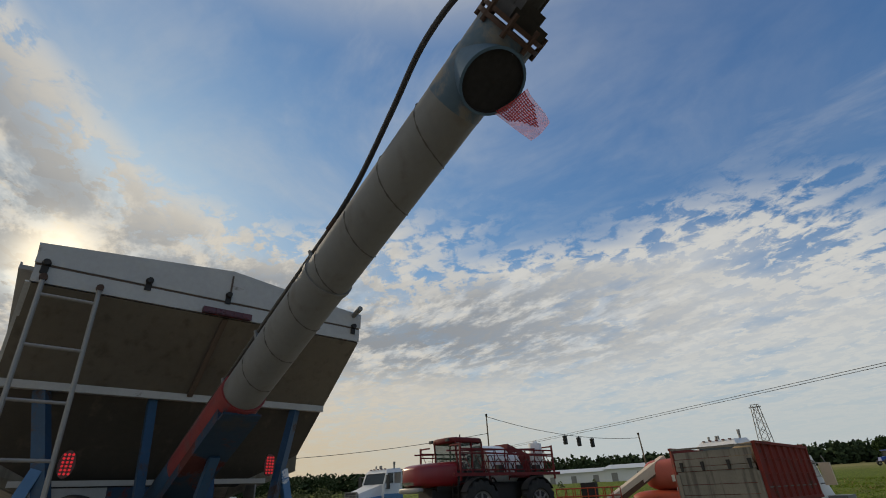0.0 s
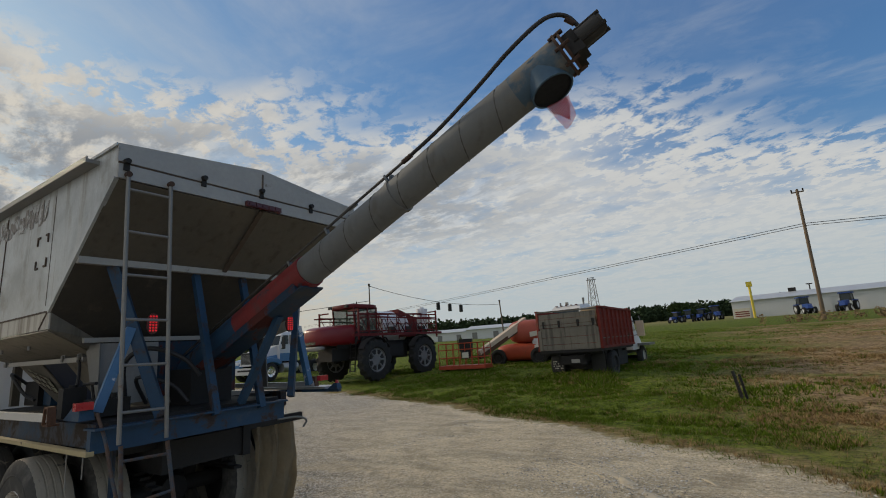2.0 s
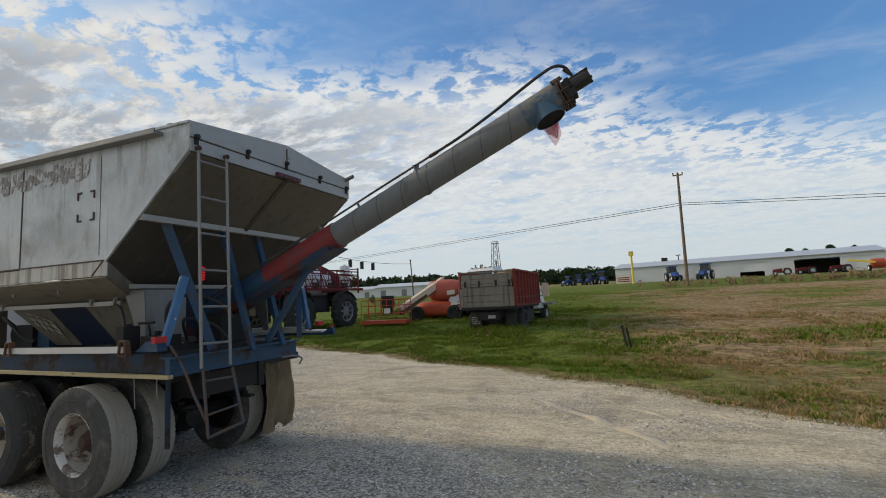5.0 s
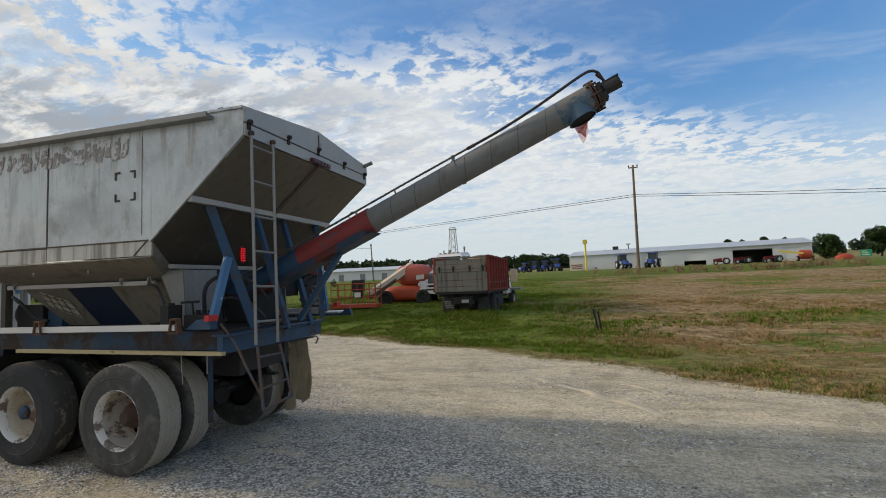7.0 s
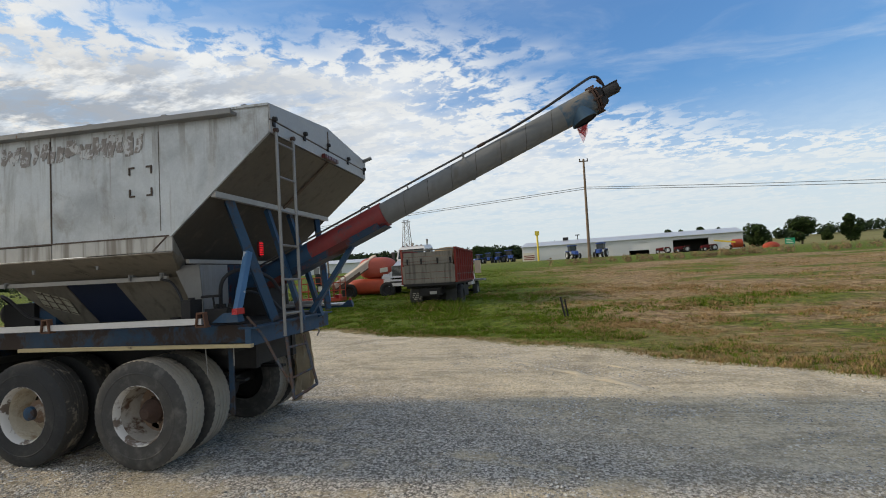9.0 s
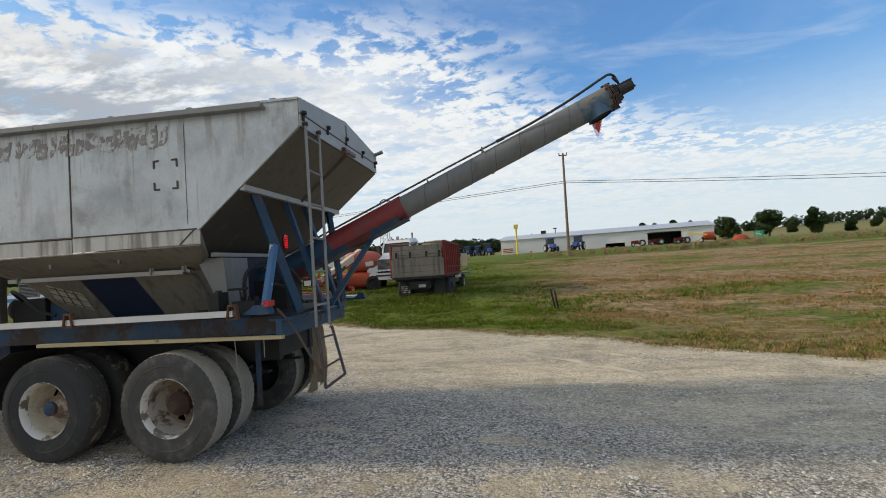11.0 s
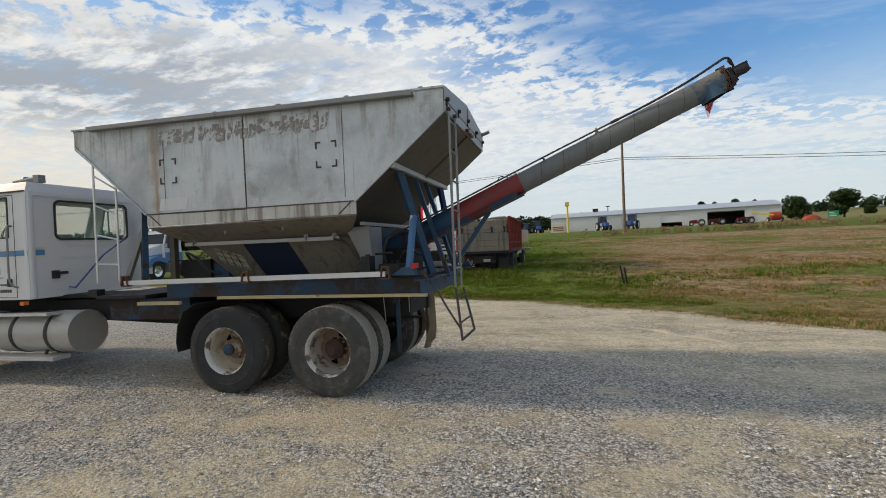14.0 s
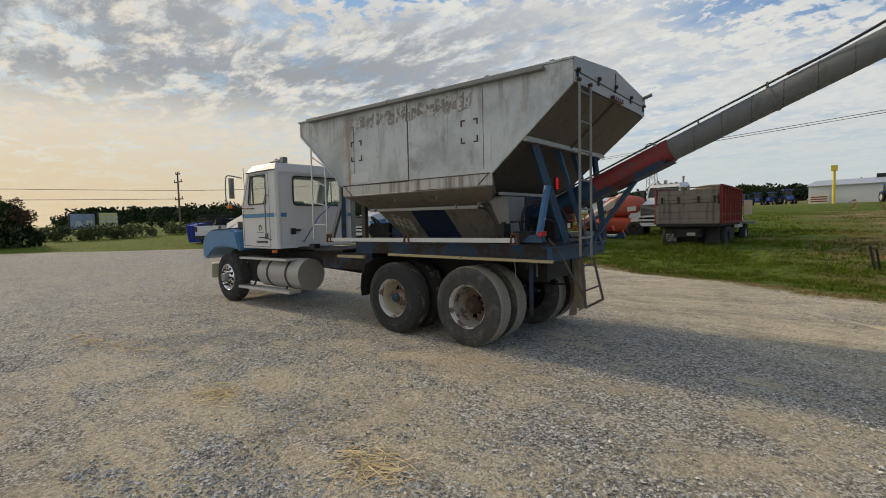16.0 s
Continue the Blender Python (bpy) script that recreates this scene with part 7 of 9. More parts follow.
highway_truck(pose(-4.6, 23.7, relief(-4.6, 23.7), 0, 0, 172), "day_cab_truck", "white day-cab truck with pale bumper standing on grass", "cab", "cab")
highway_truck(pose(-20.4, 16.1, relief(-20.4, 16.1), 0, 0, 190), "bonneted_truck", "white and blue bonneted truck parked beside the sprayer", "cab", "cabblue", 0.7)


# ---- field sprayer ----
def sprayer():
    t = thing("field_sprayer", "red self-propelled field sprayer with folded booms and tall tyres", "sprayer", pose(-12.35, 16.85, relief(-12.3, 16.8), 0, 0, 178))
    # local +y is its front
    for x in (-1.5, 1.5):
        for y in (1.7, -1.75):
            plain_wheel((x, y, 0.95), 0.95, 0.42, t, "lug", "lugrim", (1, 0, 0), lugs=16)
            bm = bmesh.new()
            box(bm, (x * 0.82 - 0.1, y - 0.15, 0.85), (x * 0.82 + 0.1, y + 0.15, 1.75))
            part("wheel_leg", bm, "dark", t, r=0.02)
            bm = bmesh.new()
            turn = [radians(30 + 15 * i) for i in range(9)]
            band = [(x - 0.2, y + 1.01 * math.cos(a), 0.98 + 1.04 * math.sin(a)) for a in turn]
            band += [(x - 0.2, y + 0.99 * math.cos(a), 0.98 + 1.02 * math.sin(a)) for a in turn[::-1]]
            prism(bm, band, (0.4, 0, 0))
            part("wheel_guard", bm, "trimblack", t)
    bm = bmesh.new()
    box(bm, (-0.6, -2.6, 1.55), (0.6, 3.2, 1.85))
    box(bm, (-1.3, 1.5, 1.6), (1.3, 1.9, 1.8))
    box(bm, (-1.3, -1.95, 1.6), (1.3, -1.55, 1.8))
    part("frame", bm, "dark", t, r=0.02)
    for lo, hi, nm in (((-0.85, -1.3, 0.95), (0.85, 1.4, 1.58), "engine_bay"), ((-1.25, -0.6, 1.05), (-0.88, 0.7, 1.7), "fuel_tank"), ((0.88, -0.6, 1.05), (1.25, 0.7, 1.7), "fuel_tank"), ((-0.5, 2.2, 1.0), (0.5, 3.4, 1.6), "front_axle_box"), ((-0.9, -2.9, 1.2), (0.9, -2.2, 2.1), "rear_valve_box")):
        bm = bmesh.new()
        box(bm, lo, hi)
        part(nm, bm, "dark", t, r=0.06, seg=2)
    rnd = random.Random(9)
    for i in range(14):
        bm = bmesh.new()
        x, y = rnd.choice((-1.0, 1.0)) * rnd.uniform(0.75, 1.15), rnd.uniform(-2.4, 2.0)
        pipe(bm, smooth_path([(x, y, rnd.uniform(1.5, 2.0)), (x * 1.05, y + 0.25, rnd.uniform(1.9, 2.6)), (x, y + 0.6, rnd.uniform(1.6, 2.2))], 4), rnd.uniform(0.02, 0.04), 5)
        part("hose", bm, "black", t)
    bm = bmesh.new()
    bulge(bm, (-0.80, 1.5, 1.70), (0.80, 4.25, 2.74), 5.5, 40, 18, 0.17)
    hd = part("bonnet", bm, "spraygloss", t, "glossy red rounded bonnet")
    bm = bmesh.new()
    bulge(bm, (-0.74, 3.9, 1.50), (0.74, 4.32, 1.72), 4.0)
    part("bumper", bm, "steel", hd, "grey bumper below the bonnet")
    bm = bmesh.new()
    box(bm, (-0.42, 4.26, 1.80), (0.42, 4.35, 1.92))
    part("headlamp", bm, "glass", hd, r=0.03)
    # cab
    bm = bmesh.new()
    hexa(bm, [(-0.80, 0.75, 1.85), (0.80, 0.75, 1.85), (0.80, 2.25, 1.85), (-0.80, 2.25, 1.85)], [(-0.78, 0.75, 2.35), (0.78, 0.75, 2.35), (0.78, 2.25, 2.35), (-0.78, 2.25, 2.35)])
    cb = part("cab", bm, "dark", t, r=0.03)
    bm = bmesh.new()
    hexa(bm, [(-0.76, 0.8, 2.35), (0.76, 0.8, 2.35), (0.76, 2.2, 2.35), (-0.76, 2.2, 2.35)], [(-0.74, 0.8, 3.45), (0.74, 0.8, 3.45), (0.74, 2.3, 3.45), (-0.74, 2.3, 3.45)])
    part("cab_glass", bm, glassy("sprayer_glass", (0.05, 0.10, 0.085), 0.04, 0.55), cb, "tinted cab glass")
    bm = bmesh.new()
    for x in (-0.77, 0.77):
        for y0, y1 in ((0.8, 0.8), (2.2, 2.3), (1.4, 1.4)):
            bar(bm, (x, y0, 2.3), (x, y1, 3.5), 0.06, 0.06)
    pieces("cab_post", bm, "sprayred", cb)
    bm = bmesh.new()
    bulge(bm, (-0.84, 0.6, 3.40), (0.84, 2.55, 3.68), 4.5)
    rf = part("cab_roof", bm, "sprayred", t, "red rounded cab roof")
    bm = bmesh.new()
    for x in (-0.6, 0.6):
        box(bm, (x - 0.1, 2.55, 3.48), (x + 0.1, 2.65, 3.6))
    rod(bm, (0.0, 1.4, 3.68), (0.0, 1.4, 3.86), 0.03)
    pieces("roof_lamp", bm, "trimblack", rf)
    # tanks
    bm = bmesh.new()
    rod(bm, (0, -1.5, 2.55), (0, 0.45, 2.55), 0.85, n=28)
    part("spray_tank", bm, "poly", t, "white plastic spray tank", r=0.12, seg=3)
    bm = bmesh.new()
    hexa(bm, [(-0.7, -2.6, 2.0), (0.7, -2.6, 2.0), (0.75, -0.9, 2.0), (-0.75, -0.9, 2.0)], [(-0.55, -2.5, 3.0), (0.55, -2.5, 3.0), (0.7, -0.9, 3.45), (-0.7, -0.9, 3.45)])
    part("rear_hood", bm, "sprayred", t, "red rear housing", r=0.12, seg=2)
    bm = bmesh.new()
    rod(bm, (-1.05, -2.4, 2.35), (-1.05, -2.4, 3.45), 0.30, n=18)
    rod(bm, (-1.05, -2.4, 3.45), (-1.05, -2.4, 3.55), 0.12, n=12)
    part("rinse_tank", bm, "poly", t, "white rinse tank", r=0.03)
    # folded booms as trusses on both sides
    for s in (-1, 1):
        x = s * 1.45
        bm = bmesh.new()
        bar(bm, (x + s * 0.3, -3.1, 2.12), (x + s * 0.3, 3.2, 2.12), 0.10, 0.12)
        bm_ob = part("boom", bm, "sprayred", t, "folded dark red spray boom")
        tubes = [((x, -3.1, z), (x, y1, z), w) for z, y1, w in ((2.12, 2.6, 0.07), (2.30, 2.6, 0.05), (2.62, 1.2, 0.04), (2.95, 2.6, 0.05), (3.12, 2.6, 0.06))]
        tubes += [((x + s * 0.25, -2.8, 2.85), (x + s * 0.25, 1.6, 2.95), 0.06), ((x - s * 0.25, -2.2, 3.2), (x - s * 0.25, 3.1, 3.05), 0.06)]
        for p, q, w in tubes:
            bm = bmesh.new()
            bar(bm, p, q, w, w)
            part("boom_tube", bm, "sprayred", bm_ob)
        for i in range(9):
            y = -3.1 + i * 0.63
            bm = bmesh.new()
            bar(bm, (x, y, 2.15), (x, y + 0.60, 3.1), 0.022, 0.022)
            bar(bm, (x, y, 2.15), (x, y, 3.1), 0.03, 0.03)
            if i % 2:
                bar(bm, (x + s * 0.27, y, 2.12), (x + s * 0.27, y + 0.3, 2.88), 0.03, 0.03)
            part("lattice", bm, "sprayred", bm_ob)
        bm = bmesh.new()
        for y in (-2.2, -1.1, 0.1):
            box(bm, (x - s * 0.16 - 0.09, y, 2.2), (x - s * 0.16 + 0.09, y + 0.32, 2.5))
        pieces("valve_block", bm, "trimblack", bm_ob)
        bm = bmesh.new()
        rnd = random.Random(5 + s)
        for i in range(9):
            y = -2.9 + i * 0.58
            pipe(bm, smooth_path([(x - s * 0.06, y, 2.2), (x - s * 0.1, y + 0.2, 2.6 + rnd.uniform(-0.1, 0.3)), (x - s * 0.05, y + 0.5, 2.7), (x - s * 0.08, y + 0.8, 2.3)], 4), 0.02, 5)
        pieces("spray_hose", bm, "black", bm_ob)
        bm = bmesh.new()
        for y in (-3.1, 2.6):
            bar(bm, (x, y, 1.9), (x, y, 3.35), 0.07, 0.07)
            bar(bm, (x, y, 3.3), (x - s * 0.7, y, 3.3), 0.06, 0.06)
        pieces("boom_rest", bm, "sprayred", bm_ob)
    # access ladder on the left front
    bm = bmesh.new()
    for x in (-1.05, -0.7):
        bar(bm, (x, 2.55, 0.45), (x, 2.45, 1.9), 0.04, 0.04)
    for i in range(5):
        bar(bm, (-1.05, 2.55 - 0.02 * i, 0.5 + 0.3 * i), (-0.7, 2.55 - 0.02 * i, 0.5 + 0.3 * i), 0.10, 0.03)
    part("access_ladder", bm, "trimblack", t)
    bm = bmesh.new()
    for x in (-0.95, 0.95):
        pipe(bm, [(x, 0.6, 1.9), (x, 0.6, 2.9), (x, -0.6, 2.9), (x, -0.6, 1.9)], 0.025, 6)
    pieces("handrail", bm, "sprayred", t)


sprayer()


# ---- boom lift ----
def boom_lift():
    t = thing("boom_lift", "orange boom lift with a lowered basket standing in grass", "lift", pose(-8.0, 18.9, relief(-8.0, 18.9), 0, 0, 8))
    bm = bmesh.new()
    box(bm, (-1.60, -0.45, 0.10), (0.95, 0.45, 0.28))
    bk = part("basket_floor", bm, "orange", t, "orange basket floor", r=0.02)
    for z in (0.65, 1.05, 1.35):
        bm = bmesh.new()
        pipe(bm, [(-1.57, -0.42, z), (0.92, -0.42, z), (0.92, 0.42, z), (-1.57, 0.42, z), (-1.57, -0.42, z)], 0.025, 6)
        part("basket_rail", bm, "orange", bk)
    for x in (-1.57, -1.15, -0.78, -0.44, -0.1, 0.24, 0.58, 0.92):
        for y in (-0.42, 0.42):
            bm = bmesh.new()
            rod(bm, (x, y, 0.25), (x, y, 1.35), 0.022, n=6)
            part("basket_post", bm, "orange", bk)
    bm = bmesh.new()
    box(bm, (-0.40, -0.40, 0.95), (0.25, -0.2, 1.55))
    box(bm, (-0.3, -0.45, 0.6), (0.15, -0.2, 0.95))
    pieces("control_box", bm, "dark", bk, "grey basket control box", r=0.02)
    bm = bmesh.new()
    box(bm, (-0.24, -0.47, 0.64), (0.10, -0.45, 0.9))
    part("control_plate", bm, "decal", bk)
    bm = bmesh.new()
    bar(bm, (0.3, 0.4, 0.75), (1.9, 3.3, 2.35), 0.30, 0.36)
    bo = part("boom", bm, "boom", t, "cream telescopic boom", r=0.01)
    bm = bmesh.new()
    bar(bm, (0.32, 0.36, 0.60), (1.6, 2.7, 1.85), 0.24, 0.20)
    part("jib", bm, "rust", bo)
    bm = bmesh.new()
    rod(bm, (1.9, 3.1, 2.05), (2.05, 3.5, 2.15), 0.2, n=12)
    part("boom_pivot", bm, "dark", bo)
    bm = bmesh.new()
    bulge(bm, (0.95, 2.55, 1.12), (3.1, 4.2, 2.38), 3.0)
    part("turntable", bm, "salmon", t, "faded salmon rounded turntable cover")
    bm = bmesh.new()
    bulge(bm, (0.25, 2.45, 0.22), (3.0, 4.2, 1.16), 3.4)
    part("chassis", bm, "orange", t, "faded orange rounded chassis cover")
    for x in (0.5, 2.75):
        for y in (2.5, 4.3):
            plain_wheel((x, y, 0.45), 0.45, 0.32, t, "lug", "dark", (0, 1, 0))
    bm = bmesh.new()
    hexa(bm, [(2.35, 2.49, 1.45), (2.8, 2.46, 1.5), (2.8, 2.44, 1.75), (2.35, 2.47, 1.70)], [(2.35, 2.56, 1.45), (2.8, 2.53, 1.5), (2.8, 2.51, 1.75), (2.35, 2.54, 1.70)])
    part("logo_patch", bm, "decal", t, "pale logo patch")


boom_lift()


# ---- small things on the lawn ----
def post_stub():
    t = thing("broken_post", "bent broken steel post in bare earth", "post", pose(4.06, 11.35, relief(4.06, 11.35)))
    bm = bmesh.new()
    bar(bm, (0, 0, -0.1), (-0.12, 0.02, 0.62), 0.08, 0.05)
    bar(bm, (0.09, 0, -0.1), (0.0, 0.0, 0.55), 0.06, 0.05)
    part("post", bm, "dark", t)
    bm = bmesh.new()
    bar(bm, (-0.08, 0.0, 0.30), (0.02, 0.0, 0.33), 0.03, 0.02)
    part("cross_piece", bm, "rust", t)


post_stub()


# ---- poles, wires, signs, tower ----
def utility_pole(x, y, h, arms, lean=0.0, r=0.15):
    t = thing("utility_pole", "weathered wooden utility pole with pin insulators", "pole", pose(x, y, relief(x, y) - 0.3), group="poles along the road")
    bm = bmesh.new()
    rod(bm, (0, 0, 0), (lean, 0, h + 0.3), r, r * 0.65, 12)
    part("shaft", bm, "polewood", t)
    for z, w in arms:
        bm = bmesh.new()
        bar(bm, (lean - w, 0, h + 0.3 - z), (lean + w, 0.05, h + 0.3 - z), 0.10, 0.12)
        arm = part("crossarm", bm, "polewood", t)
        for i in range(3):
            bm = bmesh.new()
            a = lean - w * 0.9 + i * w * 0.9
            rod(bm, (a, 0, h + 0.34 - z), (a, 0, h + 0.6 - z), 0.05, 0.07, 8)
            part("insulator", bm, "dark", arm)
    return t


POLE = V3((7.6, 54.0, relief(7.6, 54.0)))
utility_pole(POLE.x, POLE.y, 12.3, ((0.25, 0.5),), 0.12, 0.18)
utility_pole(-31.6, 65.1, 6.0, ((0.2, 0.1),), -0.35, 0.13)
utility_pole(-37.6, 41.8, 8.3, ((0.2, 0.1),), -0.1, 0.11)
utility_pole(-62.4, 18.3, 7.6, ((0.2, 0.6), (1.2, 1.25), (3.4, 1.3)), 0.0, 0.14)


def wire(name, pts, r, label):
    bm = bmesh.new()
    path = []
    for a, b, sag in pts:
        a, b = V3(a), V3(b)
        for i in range(12):
            u = i / 12
            path.append(a.lerp(b, u) - V3((0, 0, 4 * sag * u * (1 - u))))
    path.append(V3(pts[-1][1]))
    pipe(bm, path, r, 5)
    return single(name, bm, "wire", label, "wire", group="overhead wires")


TOP = POLE + V3((0.1, 0, 8.95))
for dz, dx in ((0.0, 0.0), (-0.22, 0.1)):
    a = TOP + V3((dx, 0, dz))
    wire("overhead_wire", [((-150, 118, 13.0 + dz * 2), a, 0.5), (a, (90, 63, 7.6 + dz * 3), 0.5)], 0.03, "dark overhead wire sagging between poles")
wire("signal_wire", [((-37.7, 41.8, 9.9), (-31.9, 65.1, 7.7), 0.9)], 0.03, "thin span wire that carries the traffic signals")
wire("overhead_wire", [((-62.4, 18.3, 6.4), (-75, -60, 7.0), 0.5)], 0.03, "dark overhead wire sagging between poles")
wire("overhead_wire", [((-62.4, 18.3, 6.4), (-37.6, 41.8, 8.0), 0.6)], 0.03, "dark overhead wire sagging between poles")
wire("overhead_wire", [((-62.4, 18.3, 5.3), (-80, -60, 5.8), 0.5)], 0.03, "dark overhead wire sagging between poles")


def traffic_signal(u):
    p = V3((-37.7, 41.8, 9.9)).lerp(V3((-31.9, 65.1, 7.7)), u) - V3((0, 0, 3.6 * u * (1 - u)))
    t = thing("traffic_signal", "dark hanging traffic signal on a span wire", "signal", Matrix.Translation(p), group="signals on the span wire")
    bm = bmesh.new()
    box(bm, (-0.2, -0.16, -1.15), (0.2, 0.16, -0.1))
    part("housing", bm, "trimblack", t, r=0.03)
    bm = bmesh.new()
    rod(bm, (0, 0, -0.12), (0, 0, 0.02), 0.04)
    part("hanger", bm, "dark", t)
    for i in range(3):
        bm = bmesh.new()
        rod(bm, (0, -0.16, -0.28 - 0.34 * i), (0, -0.34, -0.28 - 0.34 * i), 0.14, n=10)
        part("visor", bm, "trimblack", t)


for u in (0.47, 0.56, 0.65):
    traffic_signal(u)


def yellow_sign():
    t = thing("pole_sign", "tall yellow sign post with a small box head", "sign", pose(0.0, 100, relief(0.0, 100)))
    bm = bmesh.new()
    rod(bm, (0, 0, 0), (0, 0, 5.9), 0.22, 0.20, 10)
    part("post", bm, "yellow", t)
    bm = bmesh.new()
    box(bm, (-0.45, -0.3, 5.6), (0.45, 0.3, 6.5))
    part("head", bm, "yellow", t, "yellow box head", r=0.08)


yellow_sign()


def lattice_tower():
    t = thing("lattice_tower", "grey steel lattice transmission tower, far off", "tower", pose(-66, 213, relief(-66, 213)))
    h, w0, w1 = 22.0, 2.4, 1.1
    for sx in (-1, 1):
        for sy in (-1, 1):
            bm = bmesh.new()
            bar(bm, (sx * w0, sy * w0, 0), (sx * w1, sy * w1, h), 0.22, 0.22)
            part("leg", bm, "lattice", t)
    for i in range(6):
        z0, z1 = h * i / 6, h * (i + 1) / 6
        a, b = w0 + (w1 - w0) * i / 6, w0 + (w1 - w0) * (i + 1) / 6
        bm = bmesh.new()
        for sy in (-1, 1):
            bar(bm, (-a, sy * a, z0), (b, sy * b, z1), 0.13, 0.13)
            bar(bm, (a, sy * a, z0), (-b, sy * b, z1), 0.13, 0.13)
        pieces("bracing", bm, "lattice", t)
    bm = bmesh.new()
    bar(bm, (-2.2, 0, h - 0.6), (2.2, 0, h - 0.6), 0.3, 0.3)
    bar(bm, (-1.6, 0, h + 0.3), (1.6, 0, h + 0.3), 0.25, 0.25)
    part("crossarm", bm, "lattice", t)


lattice_tower()


# ---- long shed and its yard ----
def long_shed():
    t = thing("long_shed", "long low white metal shed with open bays", "shed", pose(-4.2, 111.2, 3.15, 0, 0, -7.4))
    L, D, H = 46.0, 14.0, 3.45
    doors = [(15.8, 4.6), (24.0, 4.1), (32.9, 6.8), (41.2, 3.3)]
    x = 0.0
    bm = bmesh.new()
    for dx, dw in doors:
        if dx - x > 0.05:
            box(bm, (x, 0, 0), (dx, 0.15, H))
        box(bm, (dx, 0, 2.7), (dx + dw, 0.15, H))
        x = dx + dw
    box(bm, (x, 0, 0), (L, 0.15, H))
    box(bm, (L - 0.15, 0.15, 0), (L, D, H))
    box(bm, (0, 0.15, 0), (0.15, D, H))
    box(bm, (0, D - 0.15, 0), (L, D, H))
    wall = part("wall", bm, "shed", t, "white ribbed metal wall")
    bm = bmesh.new()
    for i in range(230):
        x = 0.1 + i * 0.2
        if not any(a <= x <= a + w for a, w in doors):
            box(bm, (x, -0.02, 0.0), (x + 0.04, 0.0, H))
    tagged(part("wall_rib", bm, "shed", wall), kind="stuff")
    bm = bmesh.new()
    slab(bm, [(-0.3, -0.4, H), (L + 0.3, -0.4, H), (L + 0.3, D / 2, H + 1.3), (-0.3, D / 2, H + 1.3)], 0.1)
    slab(bm, [(-0.3, D / 2, H + 1.3), (L + 0.3, D / 2, H + 1.3), (L + 0.3, D + 0.3, H), (-0.3, D + 0.3, H)], 0.1)
    part("roof", bm, "shedroof", t, "pale metal roof")
    for dx, dw in (doors[0], doors[3]):
        bm = bmesh.new()
        box(bm, (dx, 0.12, 0), (dx + dw, 0.2, 2.7))
        for i in range(1, 5):
            box(bm, (dx, 0.10, i * 0.54), (dx + dw, 0.12, i * 0.54 + 0.03))
        part("roller_door", bm, "shed", t, "closed white roller door")
    bm = bmesh.new()
    box(bm, (24.0, 0.12, 0.95), (28.1, 0.2, 2.7))
    part("roller_door", bm, "shed", t, "half-raised white roller door")
    # dark sheet added inside, behind the open bays
    bm = bmesh.new()
    box(bm, (23.0, 6.0, 0), (41.0, 6.1, 2.7))
    part("inner_partition", bm, "dark", t)
    bm = bmesh.new()
    box(bm, (9.0, 6.5, H + 1.3), (10.2, 7.5, H + 2.0))
    rod(bm, (12.5, 7, H + 1.2), (12.5, 7, H + 2.4), 0.1)
    box(bm, (12.0, 6.9, H + 2.3), (13.0, 7.1, H + 2.5))
    pieces("roof_vent", bm, "dark", t)
    bm = bmesh.new()
    box(bm, (0.3, -0.6, 0.0), (3.2, -0.5, 2.0))
    part("notice_board", bm, "decal", t, "pale board with red bars")
    bm = bmesh.new()
    for i in range(3):
        box(bm, (0.5, -0.64, 0.35 + i * 0.42), (3.0, -0.6, 0.55 + i * 0.42))
    part("notice_bars", bm, "dumpred", t)


long_shed()


def tractor(m, mat, label, scale=1.0, cabbed=True):
    t = thing("tractor", label, "tractor", m @ Matrix.Scale(scale, 4), group="machines at the shed")
    bm = bmesh.new()
    hexa(bm, [(-0.4, 0.3, 0.8), (0.4, 0.3, 0.8), (0.35, 2.2, 0.8), (-0.35, 2.2, 0.8)], [(-0.38, 0.3, 1.6), (0.38, 0.3, 1.6), (0.3, 2.1, 1.4), (-0.3, 2.1, 1.4)])
    part("bonnet", bm, mat, t, r=0.08, seg=2)
    bm = bmesh.new()
    box(bm, (-0.3, -1.0, 0.6), (0.3, 2.0, 0.9))
    part("chassis", bm, "dark", t)
    for s in (-1, 1):
        plain_wheel((s * 0.85, -0.6, 0.8), 0.8, 0.45, t, "lug", "poly", (1, 0, 0), lugs=14)
        plain_wheel((s * 0.75, 1.7, 0.5), 0.5, 0.35, t, "lug", "poly", (1, 0, 0), lugs=12)
        bm = bmesh.new()
        box(bm, (s * 0.85 - 0.25, -1.1, 1.45), (s * 0.85 + 0.25, 0.0, 1.6))
        part("mudguard", bm, mat, t, r=0.05)
    if cabbed:
        bm = bmesh.new()
        for x in (-0.65, 0.65):
            for y in (-0.9, 0.3):
                bar(bm, (x, y, 1.4), (x * 0.9, y, 2.6), 0.08, 0.08)
        pieces("cab_post", bm, "dark", t)
        bm = bmesh.new()
        box(bm, (-0.62, -0.88, 1.5), (0.62, 0.28, 2.55))
        part("cab_glass", bm, "farglass", t)
        bm = bmesh.new()
        box(bm, (-0.75, -1.05, 2.58), (0.75, 0.5, 2.75))
        part("cab_roof", bm, mat, t, r=0.05)
    return t


